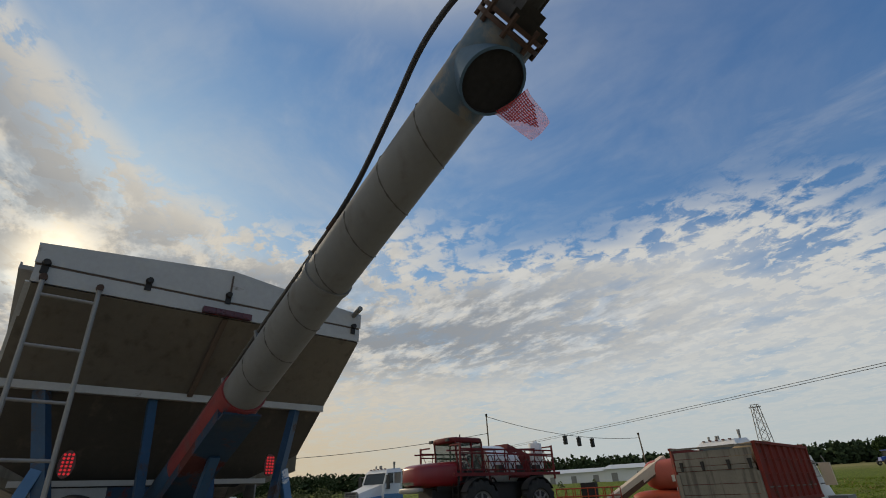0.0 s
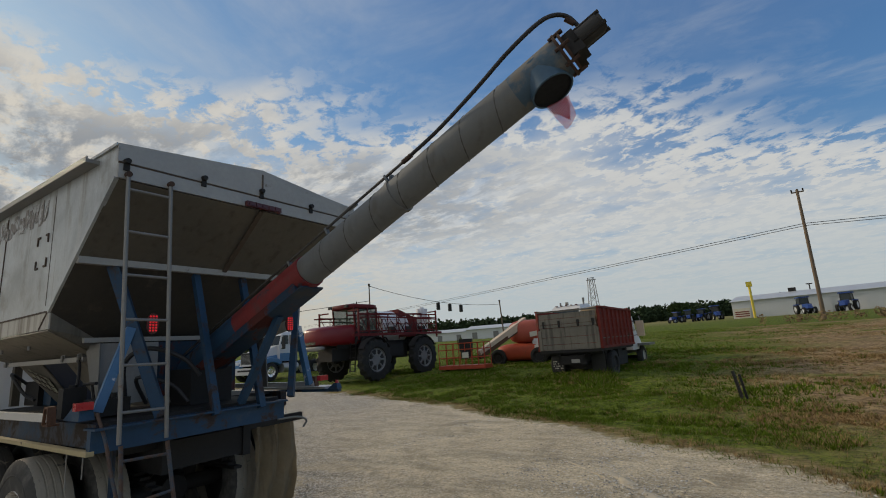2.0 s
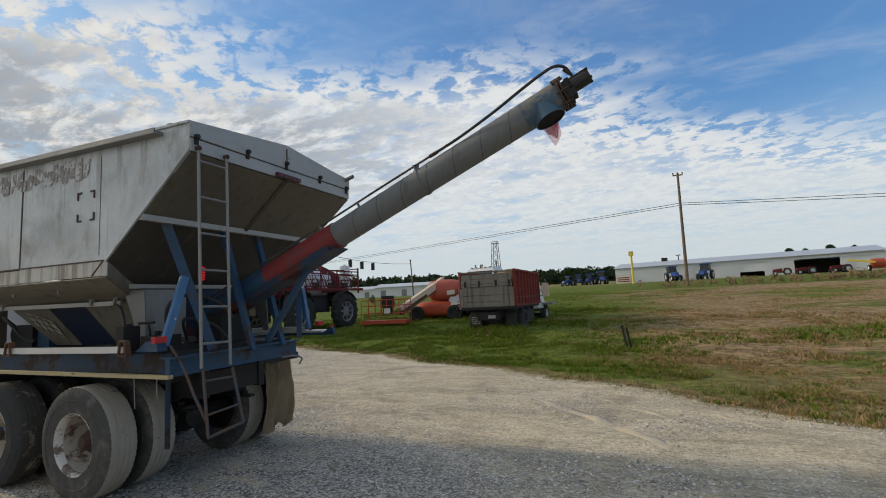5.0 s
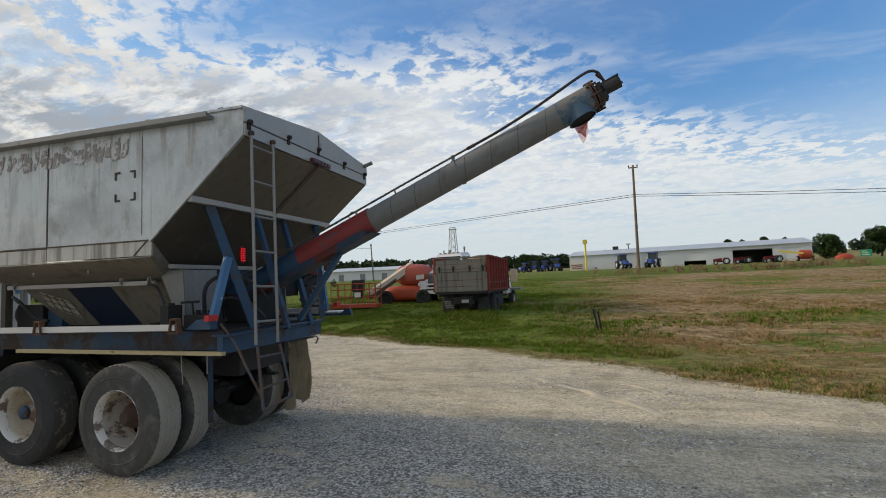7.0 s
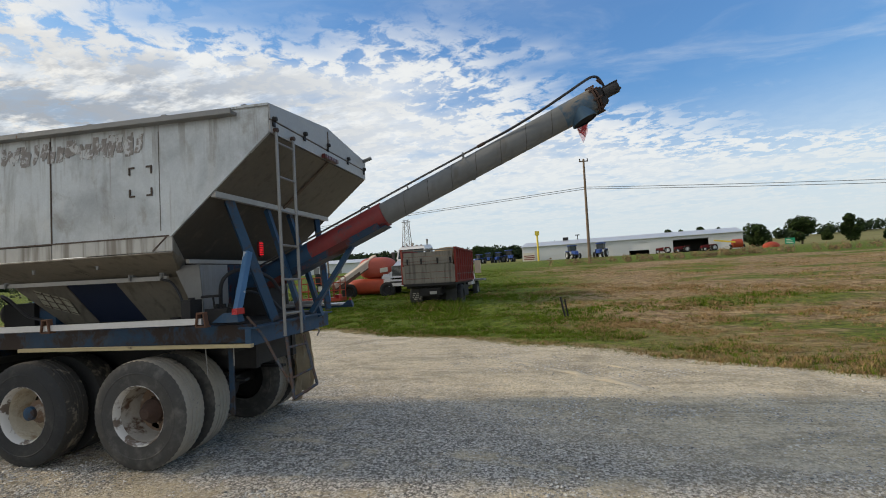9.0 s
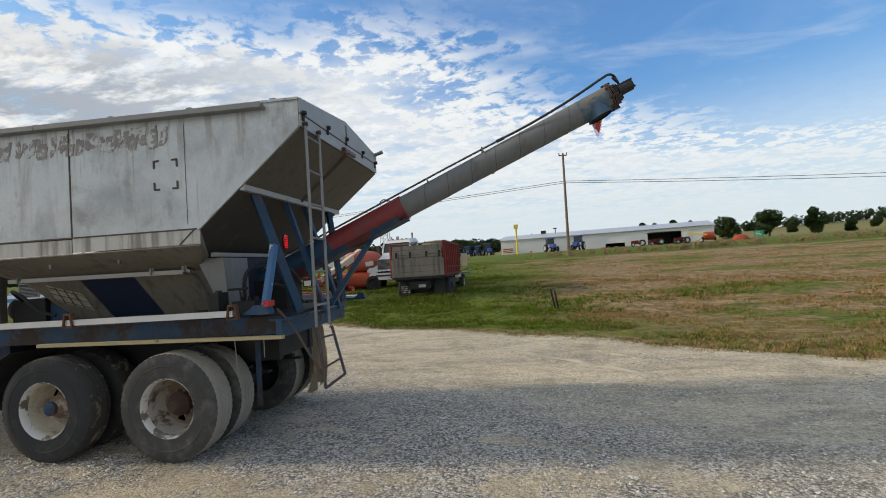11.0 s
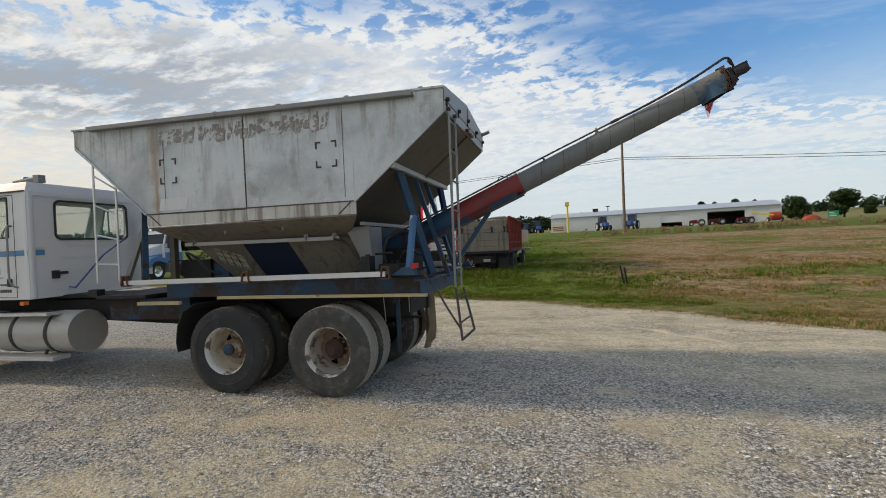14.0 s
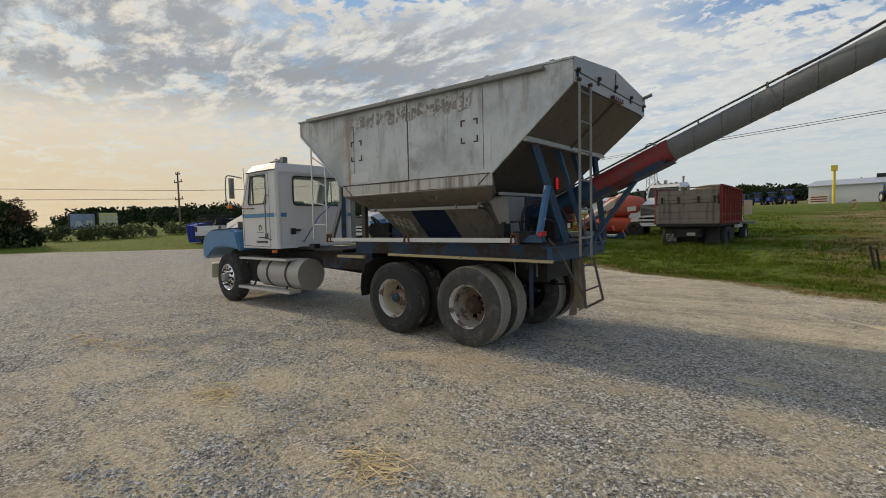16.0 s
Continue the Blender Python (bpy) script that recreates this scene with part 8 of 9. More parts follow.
for x, y, yaw, sc in ((7.3, 104, 200, 1.1), (13.2, 104, 160, 1.15), (-13.5, 118, 190, 1.0), (-11.0, 119, 170, 1.0), (-8.2, 119, 200, 1.15), (-16.0, 118, 150, 0.9)):
    tractor(pose(x, y, relief(x, y), 0, 0, yaw), "tractorblue", "blue farm tractor parked on a grass verge", sc)
for x, y, yaw, sc in ((25.5, 101, 80, 0.8), (29.0, 101, 95, 0.8), (33.5, 99.5, 100, 0.8)):
    tractor(pose(x, y, relief(x, y), 0, 0, yaw), "sprayred", "red farm machine parked before an open bay", sc, False)


def baler(x, y):
    t = thing("round_baler", "orange-red round baler beside the shed", "baler", pose(x, y, relief(x, y)), group="machines at the shed")
    bm = bmesh.new()
    rod(bm, (-0.8, 0, 1.15), (0.8, 0, 1.15), 0.85, n=20)
    part("bale_chamber", bm, "orange", t, r=0.1)
    for s in (-1, 1):
        plain_wheel((s * 1.15, 0.2, 0.5), 0.5, 0.35, t, "lug", "poly", (1, 0, 0))
    bm = bmesh.new()
    bar(bm, (-0.6, -0.8, 1.4), (-4.2, -0.4, 2.0), 0.5, 0.3)
    part("chute", bm, "yellow", t)


baler(38.5, 100.0)


def cover_heap(x, y):
    bm = bmesh.new()
    bmesh.ops.create_icosphere(bm, subdivisions=3, radius=1.0, matrix=Matrix.LocRotScale(V3((0, 0, 0.2)), None, V3((1.5, 0.9, 0.85))))
    for v in bm.verts:
        v.co += V3((0, 0, 1)) * 0.15 * noise.noise(v.co * 1.3)
        v.co.z = max(-0.05, v.co.z)
    single("covered_machine", bm, "orange", "machine under a red cover at the roadside", "machine", pose(x, y, relief(x, y)))


cover_heap(43.8, 98.5)


def road_sign(x, y):
    t = thing("road_sign", "small green road sign on posts", "sign", pose(x, y, relief(x, y), 0, 0, -20))
    bm = bmesh.new()
    box(bm, (-0.6, -0.03, 0.6), (0.6, 0.03, 1.5))
    part("panel", bm, "signgreen", t)
    bm = bmesh.new()
    for i in range(3):
        box(bm, (-0.45, -0.036, 0.75 + i * 0.24), (0.4 - 0.15 * i, -0.031, 0.83 + i * 0.24))
    pieces("writing_bar", bm, "decal", t)
    for x in (-0.4, 0.4):
        bm = bmesh.new()
        rod(bm, (x, 0.05, -0.2), (x, 0.05, 1.5), 0.04, n=6)
        part("post", bm, "steel", t)


road_sign(37.5, 76.0)


# ---- low white buildings and vehicles far to the west ----
def white_building(x, y, l, d, h, yaw):
    t = thing("white_building", "low white metal building with a pale roof, far off", "building", pose(x, y, relief(x, y) - 0.2, 0, 0, yaw), group="far white buildings")
    bm = bmesh.new()
    box(bm, (-l / 2, -d / 2, 0), (l / 2, d / 2, h))
    w = part("wall", bm, "shed", t)
    bm = bmesh.new()
    prism(bm, [(-l / 2 - 0.4, -d / 2 - 0.5, h), (-l / 2 - 0.4, d / 2 + 0.5, h), (-l / 2 - 0.4, 0, h + d * 0.10)], (l + 0.8, 0, 0))
    part("roof", bm, "shedroof", t)
    for i in range(int(l / 5)):
        bm = bmesh.new()
        a = -l / 2 + 1.5 + i * 5
        box(bm, (a, -d / 2 - 0.06, 0.1), (a + 1.2, -d / 2, h * 0.7))
        part("door", bm, "lattice", w)


white_building(-45, 96, 22, 9, 2.3, 12)
white_building(-66, 100, 18, 9, 2.2, 16)


def pickup(m, mat, label, rack=False):
    """Local +y is the front."""
    t = thing("pickup", label, "pickup", m)
    bm = bmesh.new()
    box(bm, (-0.95, -2.7, 0.55), (0.95, 2.7, 1.02))
    bd = part("body", bm, mat, t, r=0.08, seg=2)
    bm = bmesh.new()
    for s in (-1, 1):
        box(bm, (s * 0.92 - 0.05, -2.7, 1.0), (s * 0.92 + 0.05, -0.7, 1.35))
    box(bm, (-0.95, -2.72, 0.75), (0.95, -2.62, 1.35))
    part("bed_side", bm, mat, bd, r=0.02)
    bm = bmesh.new()
    hexa(bm, [(-0.92, -0.7, 1.0), (0.92, -0.7, 1.0), (0.92, 1.3, 1.0), (-0.92, 1.3, 1.0)], [(-0.72, -0.55, 1.85), (0.72, -0.55, 1.85), (0.72, 0.6, 1.85), (-0.72, 0.6, 1.85)])
    cb = part("cab", bm, mat, t, r=0.05, seg=2)
    bm = bmesh.new()
    for s in (-1, 1):
        slab(bm, [(s * 0.90, -0.55, 1.15), (s * 0.90, 0.95, 1.15), (s * 0.755, 0.5, 1.77), (s * 0.755, -0.45, 1.77)], 0.01)
    slab(bm, [(-0.7, -0.69, 1.15), (0.7, -0.69, 1.15), (0.62, -0.585, 1.75), (-0.62, -0.585, 1.75)], 0.01)
    part("window", bm, "farglass", cb)
    bm = bmesh.new()
    hexa(bm, [(-0.92, 1.2, 1.0), (0.92, 1.2, 1.0), (0.90, 2.6, 1.0), (-0.90, 2.6, 1.0)], [(-0.85, 1.2, 1.25), (0.85, 1.2, 1.25), (0.80, 2.5, 1.15), (-0.80, 2.5, 1.15)])
    part("bonnet", bm, mat, t, r=0.05)
    bm = bmesh.new()
    box(bm, (-0.98, -2.85, 0.45), (0.98, -2.68, 0.68))
    part("bumper", bm, "trimblack", t, r=0.03)
    for s in (-1, 1):
        bm = bmesh.new()
        box(bm, (s * 0.86 - 0.09, -2.74, 0.95), (s * 0.86 + 0.09, -2.70, 1.30))
        part("tail_lamp", bm, "redlens", bd, "red tail lamp", r=0.01)
        for y in (-1.7, 1.8):
            plain_wheel((s * 0.86, y, 0.4), 0.4, 0.26, t, "tyre", "steel", (1, 0, 0))
    if rack:
        bm = bmesh.new()
        for i in range(5):
            z = 1.42 + i * 0.16
            box(bm, (-0.85, -2.5, z), (0.85, -0.9, z + 0.07))
        for x in (-0.85, 0.85):
            for y in (-2.5, -0.9):
                bar(bm, (x, y, 1.3), (x, y, 2.35), 0.05, 0.05)
        pipe(bm, [(-0.85, -2.5, 2.35), (0.85, -2.5, 2.4)], 0.03, 6)
        part("load_rack", bm, "dark", t, "dark stacked load and rack")
    return t


pickup(pose(-31.6, 10.9, relief(-31.6, 10.9), 0, 0, 37), "cab", "white pickup with a dark load rack on grass", True)
pickup(pose(-52, 62, relief(-52, 62), 0, 0, 100), "cab", "white pickup far behind the machines")


def skip_bin(x, y):
    t = thing("skip_bin", "blue steel skip bin on grass", "skip", pose(x, y, relief(x, y), 0, 0, 20) @ Matrix.Diagonal((0.66, 0.66, 1.12, 1)))
    bm = bmesh.new()
    hexa(bm, [(-0.9, -0.8, 0.1), (0.9, -0.8, 0.1), (0.9, 0.8, 0.1), (-0.9, 0.8, 0.1)], [(-1.0, -1.0, 1.25), (1.0, -1.0, 1.25), (1.0, 1.0, 1.5), (-1.0, 1.0, 1.5)])
    part("bin", bm, "skip", t, r=0.02)
    for a in (-0.6, 0.0, 0.6):
        bm = bmesh.new()
        bar(bm, (a, -0.86, 0.1), (a, -1.02, 1.25), 0.08, 0.06)
        part("rib", bm, "skip", t)
    bm = bmesh.new()
    bar(bm, (-1.0, -1.0, 1.27), (-1.0, 1.0, 1.52), 0.08, 0.08)
    bar(bm, (1.0, -1.0, 1.27), (1.0, 1.0, 1.52), 0.08, 0.08)
    part("rim", bm, "skip", t)


skip_bin(-34.7, 10.0)


def billboard(x, y, w, h, mat, label, yaw):
    t = thing("billboard", label, "billboard", pose(x, y, relief(x, y), 0, 0, yaw))
    bm = bmesh.new()
    box(bm, (-w / 2, -0.12, 0.75), (w / 2, 0.12, 0.75 + h))
    part("panel", bm, "trimblack", t)
    bm = bmesh.new()
    box(bm, (-w / 2 + 0.12, -0.16, 0.85), (w / 2 - 0.1, -0.12, 0.67 + h))
    fc = part("face", bm, mat, t)
    bm = bmesh.new()
    if mat == "board":
        hexa(bm, [(-0.9, -0.18, 1.2), (0.0, -0.18, 1.2), (0.0, -0.16, 1.2), (-0.9, -0.16, 1.2)], [(-0.7, -0.18, 1.9), (-0.2, -0.18, 1.9), (-0.2, -0.16, 1.9), (-0.7, -0.16, 1.9)])
        box(bm, (0.4, -0.18, 1.3), (1.2, -0.16, 2.0))
    else:
        for i in range(3):
            for j in range(3):
                box(bm, (-w / 2 + 0.3 + i * 0.75, -0.18, 1.0 + j * 0.55), (-w / 2 + 0.85 + i * 0.75, -0.16, 1.35 + j * 0.55))
    part("picture_bars", bm, "decal", fc, "pale printed shapes")
    for a in (-w / 3, w / 3):
        bm = bmesh.new()
        rod(bm, (a, 0.0, -0.2), (a, 0.0, 0.8), 0.12, n=8)
        part("post", bm, "polewood", t)


billboard(-74.8, 10.4, 3.0, 2.2, "board", "grey roadside billboard with a printed vehicle", 97)
billboard(-74.3, 13.2, 2.4, 2.2, "boardyellow", "yellow roadside billboard with printed panels", 97)


# ---- trees ----
def leaf_cloud(rnd, blobs, n, size):
    verts, faces = [], []
    for _ in range(n):
        c, r = rnd.choice(blobs)
        d = V3((rnd.gauss(0, 1), rnd.gauss(0, 1), rnd.gauss(0, 1))).normalized()
        p = c + V3((d.x * r.x, d.y * r.y, d.z * r.z)) * (rnd.uniform(0.45, 1.0) ** 0.5) * rnd.uniform(0.85, 1.08)
        u = V3((rnd.gauss(0, 1), rnd.gauss(0, 1), rnd.gauss(0, 1))).normalized()
        v = u.orthogonal().normalized()
        s = size * rnd.uniform(0.5, 1.3)
        k = len(verts)
        verts += [p - u * s * 0.5, p + v * s * 0.35, p + u * s * 0.55, p - v * s * 0.4]
        faces.append((k, k + 1, k + 2, k + 3))
    return verts, faces


def tree(x, y, h, spread, seed, mat="leaf", n=4200, size=0.46, name="tree", label="broad leafy tree, far off", low=0.16):
    rnd = random.Random(seed)
    t = thing(name, label, "tree", pose(x, y, relief(x, y) - 0.1), group="trees")
    bm = bmesh.new()
    rod(bm, (0, 0, 0), (rnd.uniform(-0.2, 0.2), 0, h * 0.5), h * 0.035, h * 0.02, 8)
    blobs = []
    for i in range(9):
        a = rnd.uniform(0, 6.28)
        q = V3((spread * 0.55 * math.cos(a) * rnd.uniform(0.3, 1), spread * 0.55 * math.sin(a) * rnd.uniform(0.3, 1), h * rnd.uniform(low, 0.82)))
        rod(bm, (0, 0, h * rnd.uniform(0.25, 0.45)), q, h * 0.016, h * 0.006, 6)
        s = spread * rnd.uniform(0.40, 0.58)
        blobs.append((q, V3((s, s, s * rnd.uniform(0.65, 0.95)))))
    blobs.append((V3((0, 0, h * 0.8)), V3((spread * 0.4, spread * 0.4, h * 0.2))))
    part("trunk", bm, "bark", t)
    verts, faces = leaf_cloud(rnd, blobs, n, size)
    me = bpy.data.meshes.new("crown")
    me.from_pydata([tuple(v) for v in verts], [], faces)
    me.materials.append(M[mat])
    new("crown", me).parent = t
    return t


for x, y, h, s, sd in ((51.0, 124, 5.6, 3.5, 1), (60.2, 124, 6.9, 3.0, 2), (70.0, 124, 6.6, 2.7, 3), (36.8, 150, 6.8, 2.4, 4), (40.8, 152, 6.4, 2.0, 5), (45.6, 150, 6.9, 2.6, 6), (50.6, 150, 6.3, 1.9, 7), (77.6, 124, 2.8, 1.6, 8), (102, 200, 4.4, 2.2, 9), (130, 200, 3.6, 2.4, 11), (-20.5, 150, 5.5, 4.0, 10)):
    tree(x, y, h, s, sd)
for x, y, h, s, sd, mt in ((-43.0, -2.2, 3.4, 3.4, 21, "bush"), (-44.5, -0.2, 3.6, 2.6, 22, "leafdark"), (-43.6, 0.4, 3.9, 1.5, 23, "leafred"), (-46, -5.0, 4.0, 3.6, 24, "leafdark")):
    tree(x, y, h, s, sd, mt, 2200 if mt == "leafred" else 4200, 0.24 if mt != "leafred" else 0.16, label="dark roadside tree with thin outer twigs", low=0.05 if mt != "leafred" else 0.4)


def tree_line(name, line, h, n, mat, size, leaves, label, seed, depth=14.0, uneven=0.4):
    rnd = random.Random(seed)
    verts, faces = [], []
    tot = [(V3(b) - V3(a)).length for a, b in zip(line, line[1:])]
    for i in range(n):
        u = rnd.uniform(0, sum(tot))
        for (a, b), l in zip(zip(line, line[1:]), tot):
            if u <= l:
                break
            u -= l
        p = V3(a).lerp(V3(b), min(1, u / l))
        p += V3((rnd.uniform(-1, 1), rnd.uniform(-1, 1), 0)) * depth * 0.5
        z, hh = relief(p.x, p.y), h * (rnd.uniform(1 - uneven, 1.1 + 0.4 * uneven) if rnd.random() < 0.8 else rnd.uniform(1.0, 1.1 + 1.2 * uneven - 0.4))
        w = hh * rnd.uniform(0.35, 0.6)
        blobs = [(V3((p.x, p.y, z + hh * 0.62)), V3((w, w, hh * 0.38))), (V3((p.x + w * rnd.uniform(-0.6, 0.6), p.y, z + hh * 0.35)), V3((w * 0.9, w * 0.9, hh * 0.35)))]
        v, f = leaf_cloud(rnd, blobs, leaves, size)
        k = len(verts)
        verts += v
        faces += [tuple(q + k for q in g) for g in f]
    return stuff(name, verts, faces, mat, label, "trees")


tree_line("far_woods", [(-260, 40, 0), (-170, 100, 0), (-105, 170, 0), (-60, 225, 0), (0, 262, 0)], 6.6, 640, "leafdark", 1.5, 90, "dark woods along the horizon", 31)
tree_line("far_woods", [(60, 300, 0), (140, 320, 0), (260, 330, 0), (420, 330, 0)], 6.0, 190, "leafdark", 1.8, 70, "dark trees on the far hill", 32, 30)
tree_line("roadside_trees", [(-96, -40, 0), (-92, 10, 0), (-88, 40, 0), (-84, 75, 0)], 3.3, 30, "leafdark", 0.40, 300, "dark uneven roadside trees behind the billboards", 33, 10, 0.62)
tree_line("scrub", [(-60, -20, 0), (-56, 4, 0), (-54, 18, 0), (-50, 30, 0)], 1.5, 120, "bush", 0.22, 160, "tangled green scrub along the road", 34, 6)
tree_line("roadside_weeds", [(4, 46.5, 0), (14, 47.5, 0), (32, 49, 0), (60, 48, 0)], 0.8, 150, "dryweed", 0.16, 60, "brown dry weeds along the field edge", 35, 2.5)
tree_line("grey_green_bushes", [(-40, 24, 0), (-30, 30, 0), (-26, 45, 0)], 0.7, 30, "bush", 0.2, 60, "low bushes beyond the machines", 36, 6)


# ---- grass, gravel and straw as loose stuff ----
def dryness(x, y):
    f = y - yard_edge(x)
    d = (x - 2.0) * 0.20 + 1.3 * noise.fractal(V3((x * 0.06 + 2.0, y * 0.22 + 4.0, 0)), 1.0, 2.0, 3)
    return step01((d + 0.2) / 1.3) * max(step01((f - 1.4) / 3.0), 0.8 * step01((x - 3.0) / 5.0)) * (0.2 + 0.8 * step01(((x - 10.8) * 0.27) ** 2 + ((y - 14.2) * 0.42) ** 2 + 0.5 * noise.noise(V3((x, y, 0.5)))))


def blades(seed, n, x0, x1, f0, f1, hmin, hmax, wid, power):
    rnd = random.Random(seed)
    out = {"grass": ([], []), "drygrass": ([], [])}
    for _ in range(n):
        x = rnd.uniform(x0, x1)
        f = f0 + (f1 - f0) * rnd.random() ** power
        y = yard_edge(x) + f
        y += 0.8 * noise.noise(V3((x * 0.6, y * 0.6, 3.0)))
        d = dryness(x, y)
        dry = rnd.random() < 0.12 + 0.8 * d or f < 0.6 and rnd.random() < 0.35
        key = "drygrass" if dry else "grass"
        v, g = out[key]
        h = rnd.uniform(hmin, hmax) * (0.75 if d > 0.5 else 1.0) * (1.0 + 0.5 * noise.noise(V3((x * 1.2, y * 1.2, 9.0))))
        a, z = rnd.uniform(0, 6.28), relief(x, y) - 0.02
        wx, wy = wid * math.cos(a), wid * math.sin(a)
        lx, ly = rnd.gauss(0, 0.85) * h, rnd.gauss(0, 0.85) * h
        k = len(v)
        v += [(x - wx, y - wy, z), (x + wx, y + wy, z), (x + lx, y + ly, z + h)]
        g.append((k, k + 1, k + 2))
    return out


def tufts(seed, n, x0, x1, f0, f1, per, spread, hmin, hmax, wid, power):
    """Clumps of turf: blades that lean outward from a common root."""
    rnd = random.Random(seed)
    out = {"grass": ([], []), "drygrass": ([], [])}
    for _ in range(n):
        x = rnd.uniform(x0, x1)
        f = f0 + (f1 - f0) * rnd.random() ** power
        y = yard_edge(x) + f
        y += 0.8 * noise.noise(V3((x * 0.6, y * 0.6, 3.0)))
        d = dryness(x, y)
        if noise.noise(V3((x * 1.1, y * 1.4, 6.0))) < -0.22 or f < 0.7 and rnd.random() < 0.5:
            continue
        dry = rnd.random() < 0.10 + 0.8 * d or f < 0.5 and rnd.random() < 0.5
        v, g = out["drygrass" if dry else "grass"]
        z = relief(x, y) - 0.02
        size = rnd.uniform(0.6, 1.3) * (1.0 + 0.4 * noise.noise(V3((x * 0.8, y * 0.8, 9.0)))) * (0.7 if d > 0.5 else 1.0)
        for _ in range(per):
            a, q = rnd.uniform(0, 6.28), rnd.random()
            bx, by = x + math.cos(a) * spread * q * size, y + math.sin(a) * spread * q * size
            h = rnd.uniform(hmin, hmax) * size
            lean = h * rnd.uniform(0.2, 1.1)
            t = a + rnd.gauss(1.57, 0.5)
            wx, wy = wid * math.cos(t), wid * math.sin(t)
            k = len(v)
            v += [(bx - wx, by - wy, z), (bx + wx, by + wy, z), (bx + math.cos(a) * lean, by + math.sin(a) * lean, z + h)]
            g.append((k, k + 1, k + 2))
    return out


merged = {"grass": ([], []), "drygrass": ([], [])}


def merge(parts):
    for key, (v, g) in parts.items():
        V, G = merged[key]
        k = len(V)
        V += v
        G += [tuple(i + k for i in q) for q in g]


for args in ((41, 60000, -13, 12, -0.15, 4.5, 0.02, 0.065, 0.008, 1.2), (42, 60000, -16, 16, 4.0, 16.0, 0.025, 0.075, 0.014, 1.0), (43, 42000, -16, 30, 14.0, 38.0, 0.04, 0.10, 0.03, 1.0), (44, 2000, -2.7, 0.2, 5.0, 7.6, 0.12, 0.34, 0.014, 1.0)):
    merge(blades(*args))
for args in ((45, 17000, -9, 11.5, 0.1, 5.0, 11, 0.07, 0.04, 0.10, 0.009, 1.1), (46, 11000, -14, 17, 4.5, 18.0, 10, 0.14, 0.06, 0.13, 0.018, 1.0)):
    merge(tufts(*args))
stuff("grass", *merged["grass"], "grass", "uneven green lawn grass along the gravel", "grass")
stuff("dry_grass", *merged["drygrass"], "drygrass", "straw-coloured dry grass blades", "grass")


def scatter_stones(seed, n, x0, x1, y0, y1, margin, base, size, vary, gap=1.0):
    rng = np.random.default_rng(seed)
    xs, ys = rng.uniform(x0, x1, n), rng.uniform(y0, y1, n)
    keep = rng.random(n)
    verts, faces = [], []
    for x, y, q in zip(xs, ys, keep):
        fade = step01((x - x0) / margin) * step01((x1 - x) / margin) * step01((y - y0) / 1.5) * step01((y1 - y) / margin)
        lump = noise.noise(V3((x * 0.5, y * 0.8, 1.0))) + 0.9 * noise.noise(V3((x * 1.7, y * 2.3, 4.0))) + 0.5 * noise.noise(V3((x * 6.0, y * 6.0, 2.0)))
        if y > yard_edge(x) - gap or q > fade * (base + vary * lump):
            continue
        s = size + 0.017 * rng.random() ** 4.0
        a = rng.uniform(0, 6.28)
        c, d = math.cos(a) * s, math.sin(a) * s
        e = rng.uniform(0.5, 0.9)
        z = max(0.0, relief(x, y)) + s * 0.2
        j = rng.uniform(-0.3, 0.3, 4) * s
        k = len(verts)
        verts += [(x + c, y + d, z + j[0]), (x - d * e, y + c * e, z + j[1]), (x - c, y - d, z + j[2]), (x + d * e, y - c * e, z + j[3]), (x + j[0], y + j[1], z + s * rng.uniform(0.25, 0.6)), (x, y, z - s * 0.5)]
        faces += [(k, k + 1, k + 4), (k + 1, k + 2, k + 4), (k + 2, k + 3, k + 4), (k + 3, k, k + 4)]
    return stuff("gravel", verts, faces, "stone", "loose grey limestone gravel on the yard", "gravel")


scatter_stones(51, 300000, -11.0, 10.0, -6.5, 6.0, 4.0, 0.10, 0.007, 0.95)
scatter_stones(53, 120000, -2.0, 9.0, 0.5, 9.0, 1.2, 0.10, 0.007, 0.55, 0.1)
scatter_stones(52, 330000, -6.0, 7.5, -6.5, 1.5, 2.5, 0.22, 0.0055, 1.05)


def straw_patch(x, y, rx, ry, n, seed):
    rnd = random.Random(seed)
    verts, faces = [], []
    for _ in range(n):
        px, py = x + rnd.gauss(0, rx), y + rnd.gauss(0, ry)
        a, l = rnd.uniform(0, 6.28), rnd.uniform(0.03, 0.11)
        z = 0.010 + rnd.random() * 0.012
        ux, uy = math.cos(a) * l, math.sin(a) * l
        k = len(verts)
        verts += [(px - ux, py - uy, z), (px - ux * 0.9 + uy * 0.05, py - uy - ux * 0.05, z), (px + ux, py + uy, z + rnd.uniform(0.0, 0.012)), (px + ux - uy * 0.05, py + uy + ux * 0.05, z)]
        faces.append((k, k + 1, k + 2, k + 3))
    return stuff("straw", verts, faces, "straw", "thin scatter of golden straw on gravel", "straw")


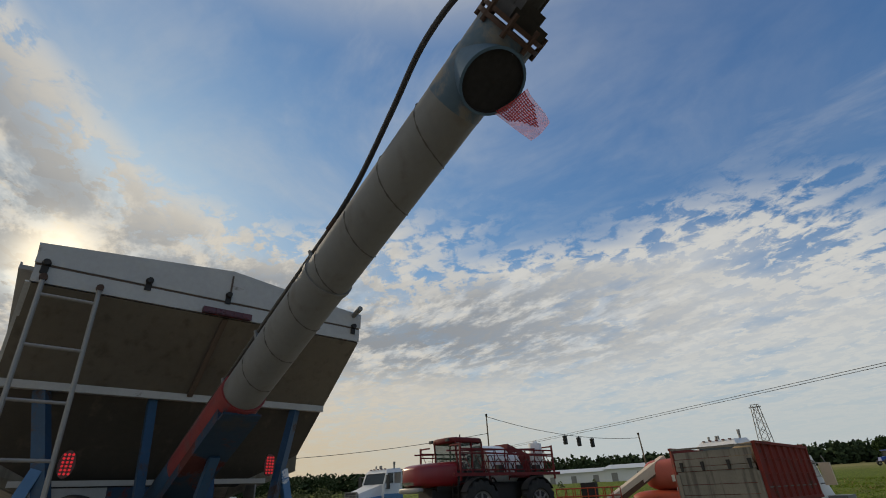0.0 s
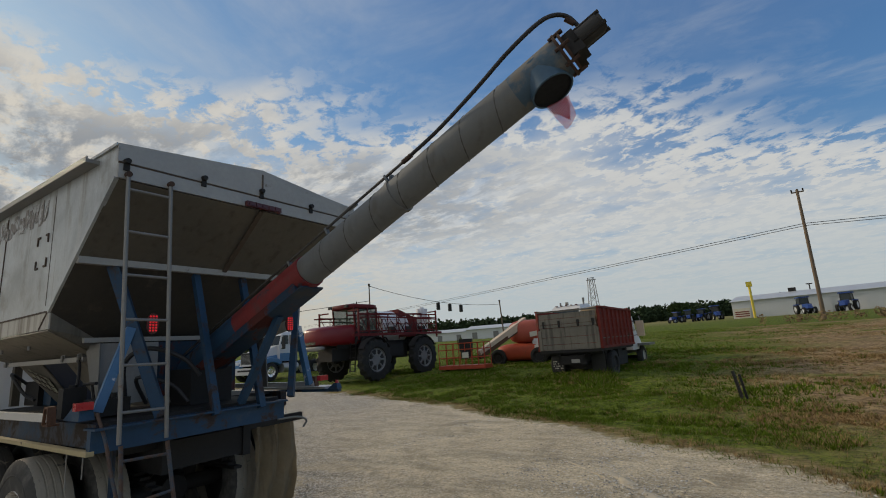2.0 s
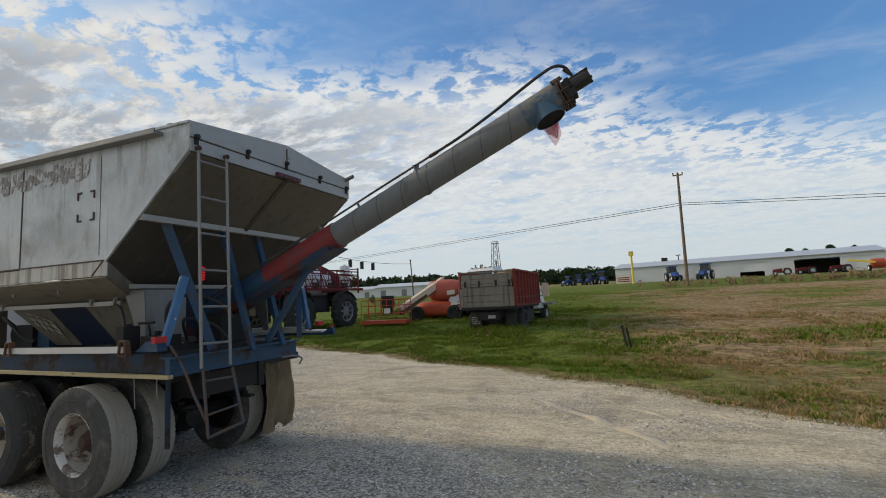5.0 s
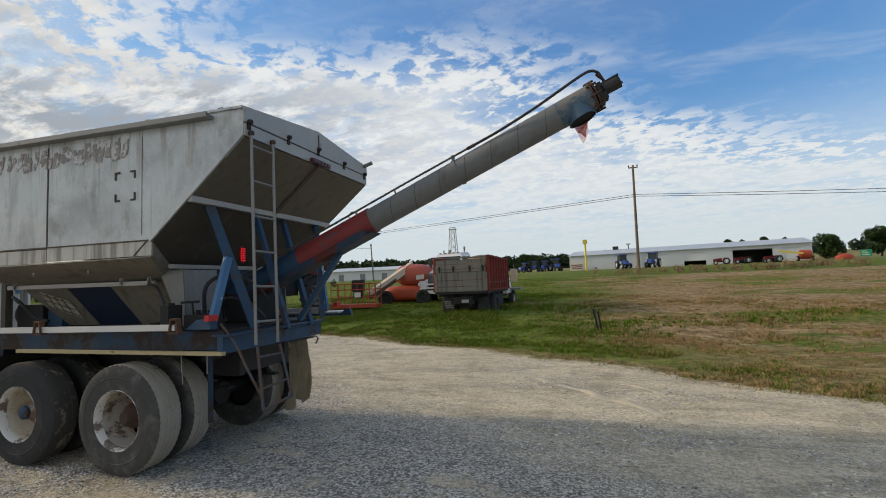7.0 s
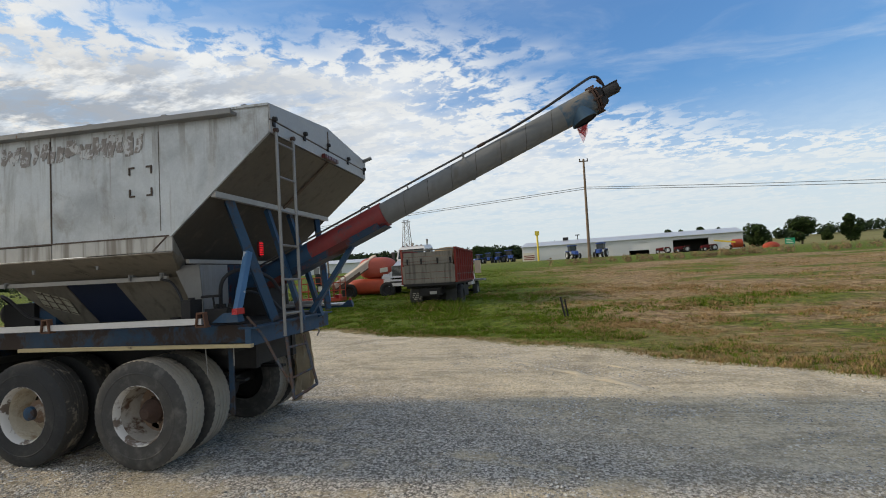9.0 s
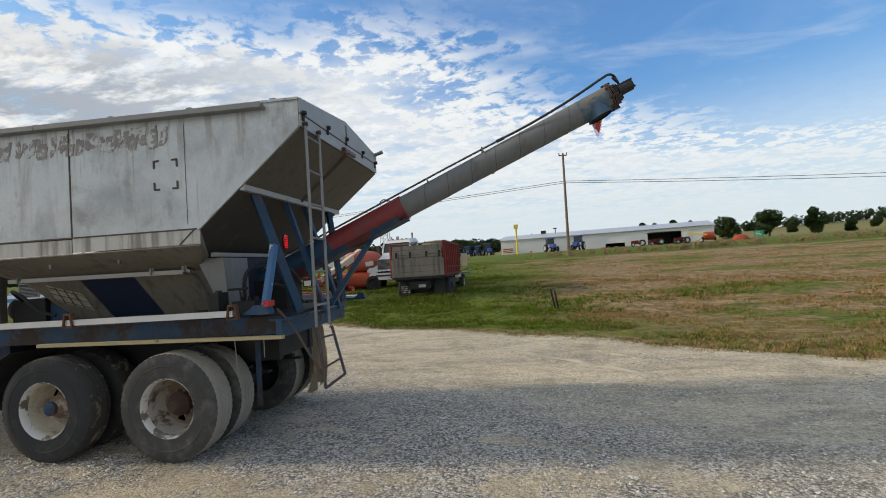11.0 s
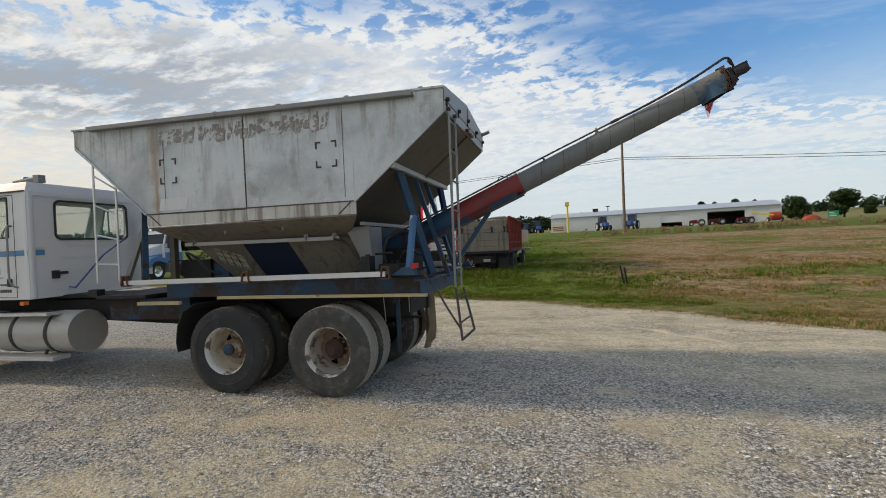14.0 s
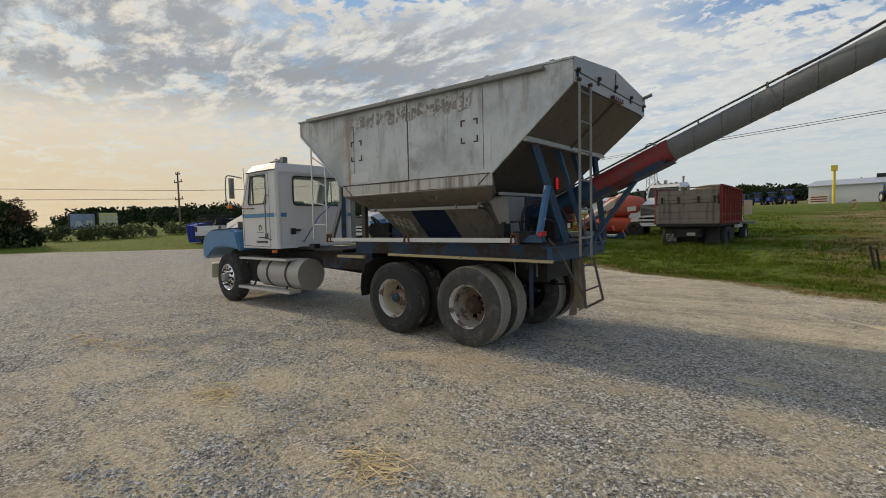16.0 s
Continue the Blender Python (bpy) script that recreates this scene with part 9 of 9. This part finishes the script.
straw_patch(1.38, -2.85, 0.17, 0.11, 190, 61)
straw_patch(-0.85, -2.95, 0.16, 0.10, 130, 62)
straw_patch(-4.6, -3.2, 0.35, 0.12, 120, 63)
straw_patch(-3.6, -2.9, 0.4, 0.12, 70, 64)


# ---- pale windrows of dust that wheels have pushed up near the lawn ----
def dust_ridges():
    verts, faces = [], []
    for lane, (x0, y0, x1, y1, wide, high) in enumerate(RIDGES):
        a, b = V3((x0, y0, 0)), V3((x1, y1, 0))
        side = V3((-(b - a).y, (b - a).x, 0)).normalized()
        n = max(12, int((b - a).length / 0.03))
        base = len(verts)
        for i in range(n + 1):
            u = i / n
            c = a.lerp(b, u) + side * (0.05 * noise.noise(V3((u * 4, lane * 3.7, 0))) + 0.02 * noise.noise(V3((u * 30, lane, 1.0))) - 0.30 * (u - 0.5) ** 2)
            swell = step01(u * 5) * step01((1 - u) * 5) * max(0.0, 0.5 + 1.6 * noise.noise(V3((u * (b - a).length * 2.6, lane * 5.3, 5))))
            for j in range(7):
                w = (j / 6 - 0.5) * wide * (0.7 + 0.5 * noise.noise(V3((u * 9, j * 0.9, lane))))
                h = high * swell * math.cos((j / 6 - 0.5) * math.pi) ** 1.3 + 0.008 * noise.noise(V3((c.x * 14, c.y * 14, j * 0.9 + lane)))
                p = c + side * w
                verts.append((p.x, p.y, relief(p.x, p.y) + h - (0.03 if j in (0, 6) else 0.006)))
        for i in range(n):
            for j in range(6):
                q = base + i * 7 + j
                faces.append((q, q + 1, q + 8, q + 7))
    ob = stuff("dust_ridge", verts, faces, "dustpale", "pale ridges of dust pushed up beside the lawn", "gravel")
    for p in ob.data.polygons:
        p.use_smooth = True
    return ob


RIDGES = [(2.85, 5.25, 5.05, 3.0, 0.30, 0.026), (3.55, 5.7, 5.75, 3.42, 0.10, 0.014), (4.2, 5.7, 6.45, 3.66, 0.09, 0.012), (2.3, 5.55, 3.8, 4.08, 0.09, 0.010), (5.1, 2.95, 7.3, 4.22, 0.07, 0.014), (5.45, 2.85, 7.7, 4.2, 0.07, 0.016), (5.28, 2.9, 7.5, 4.2, 0.05, 0.010), (4.9, 5.2, 6.7, 3.95, 0.07, 0.010)]
dust_ridges()
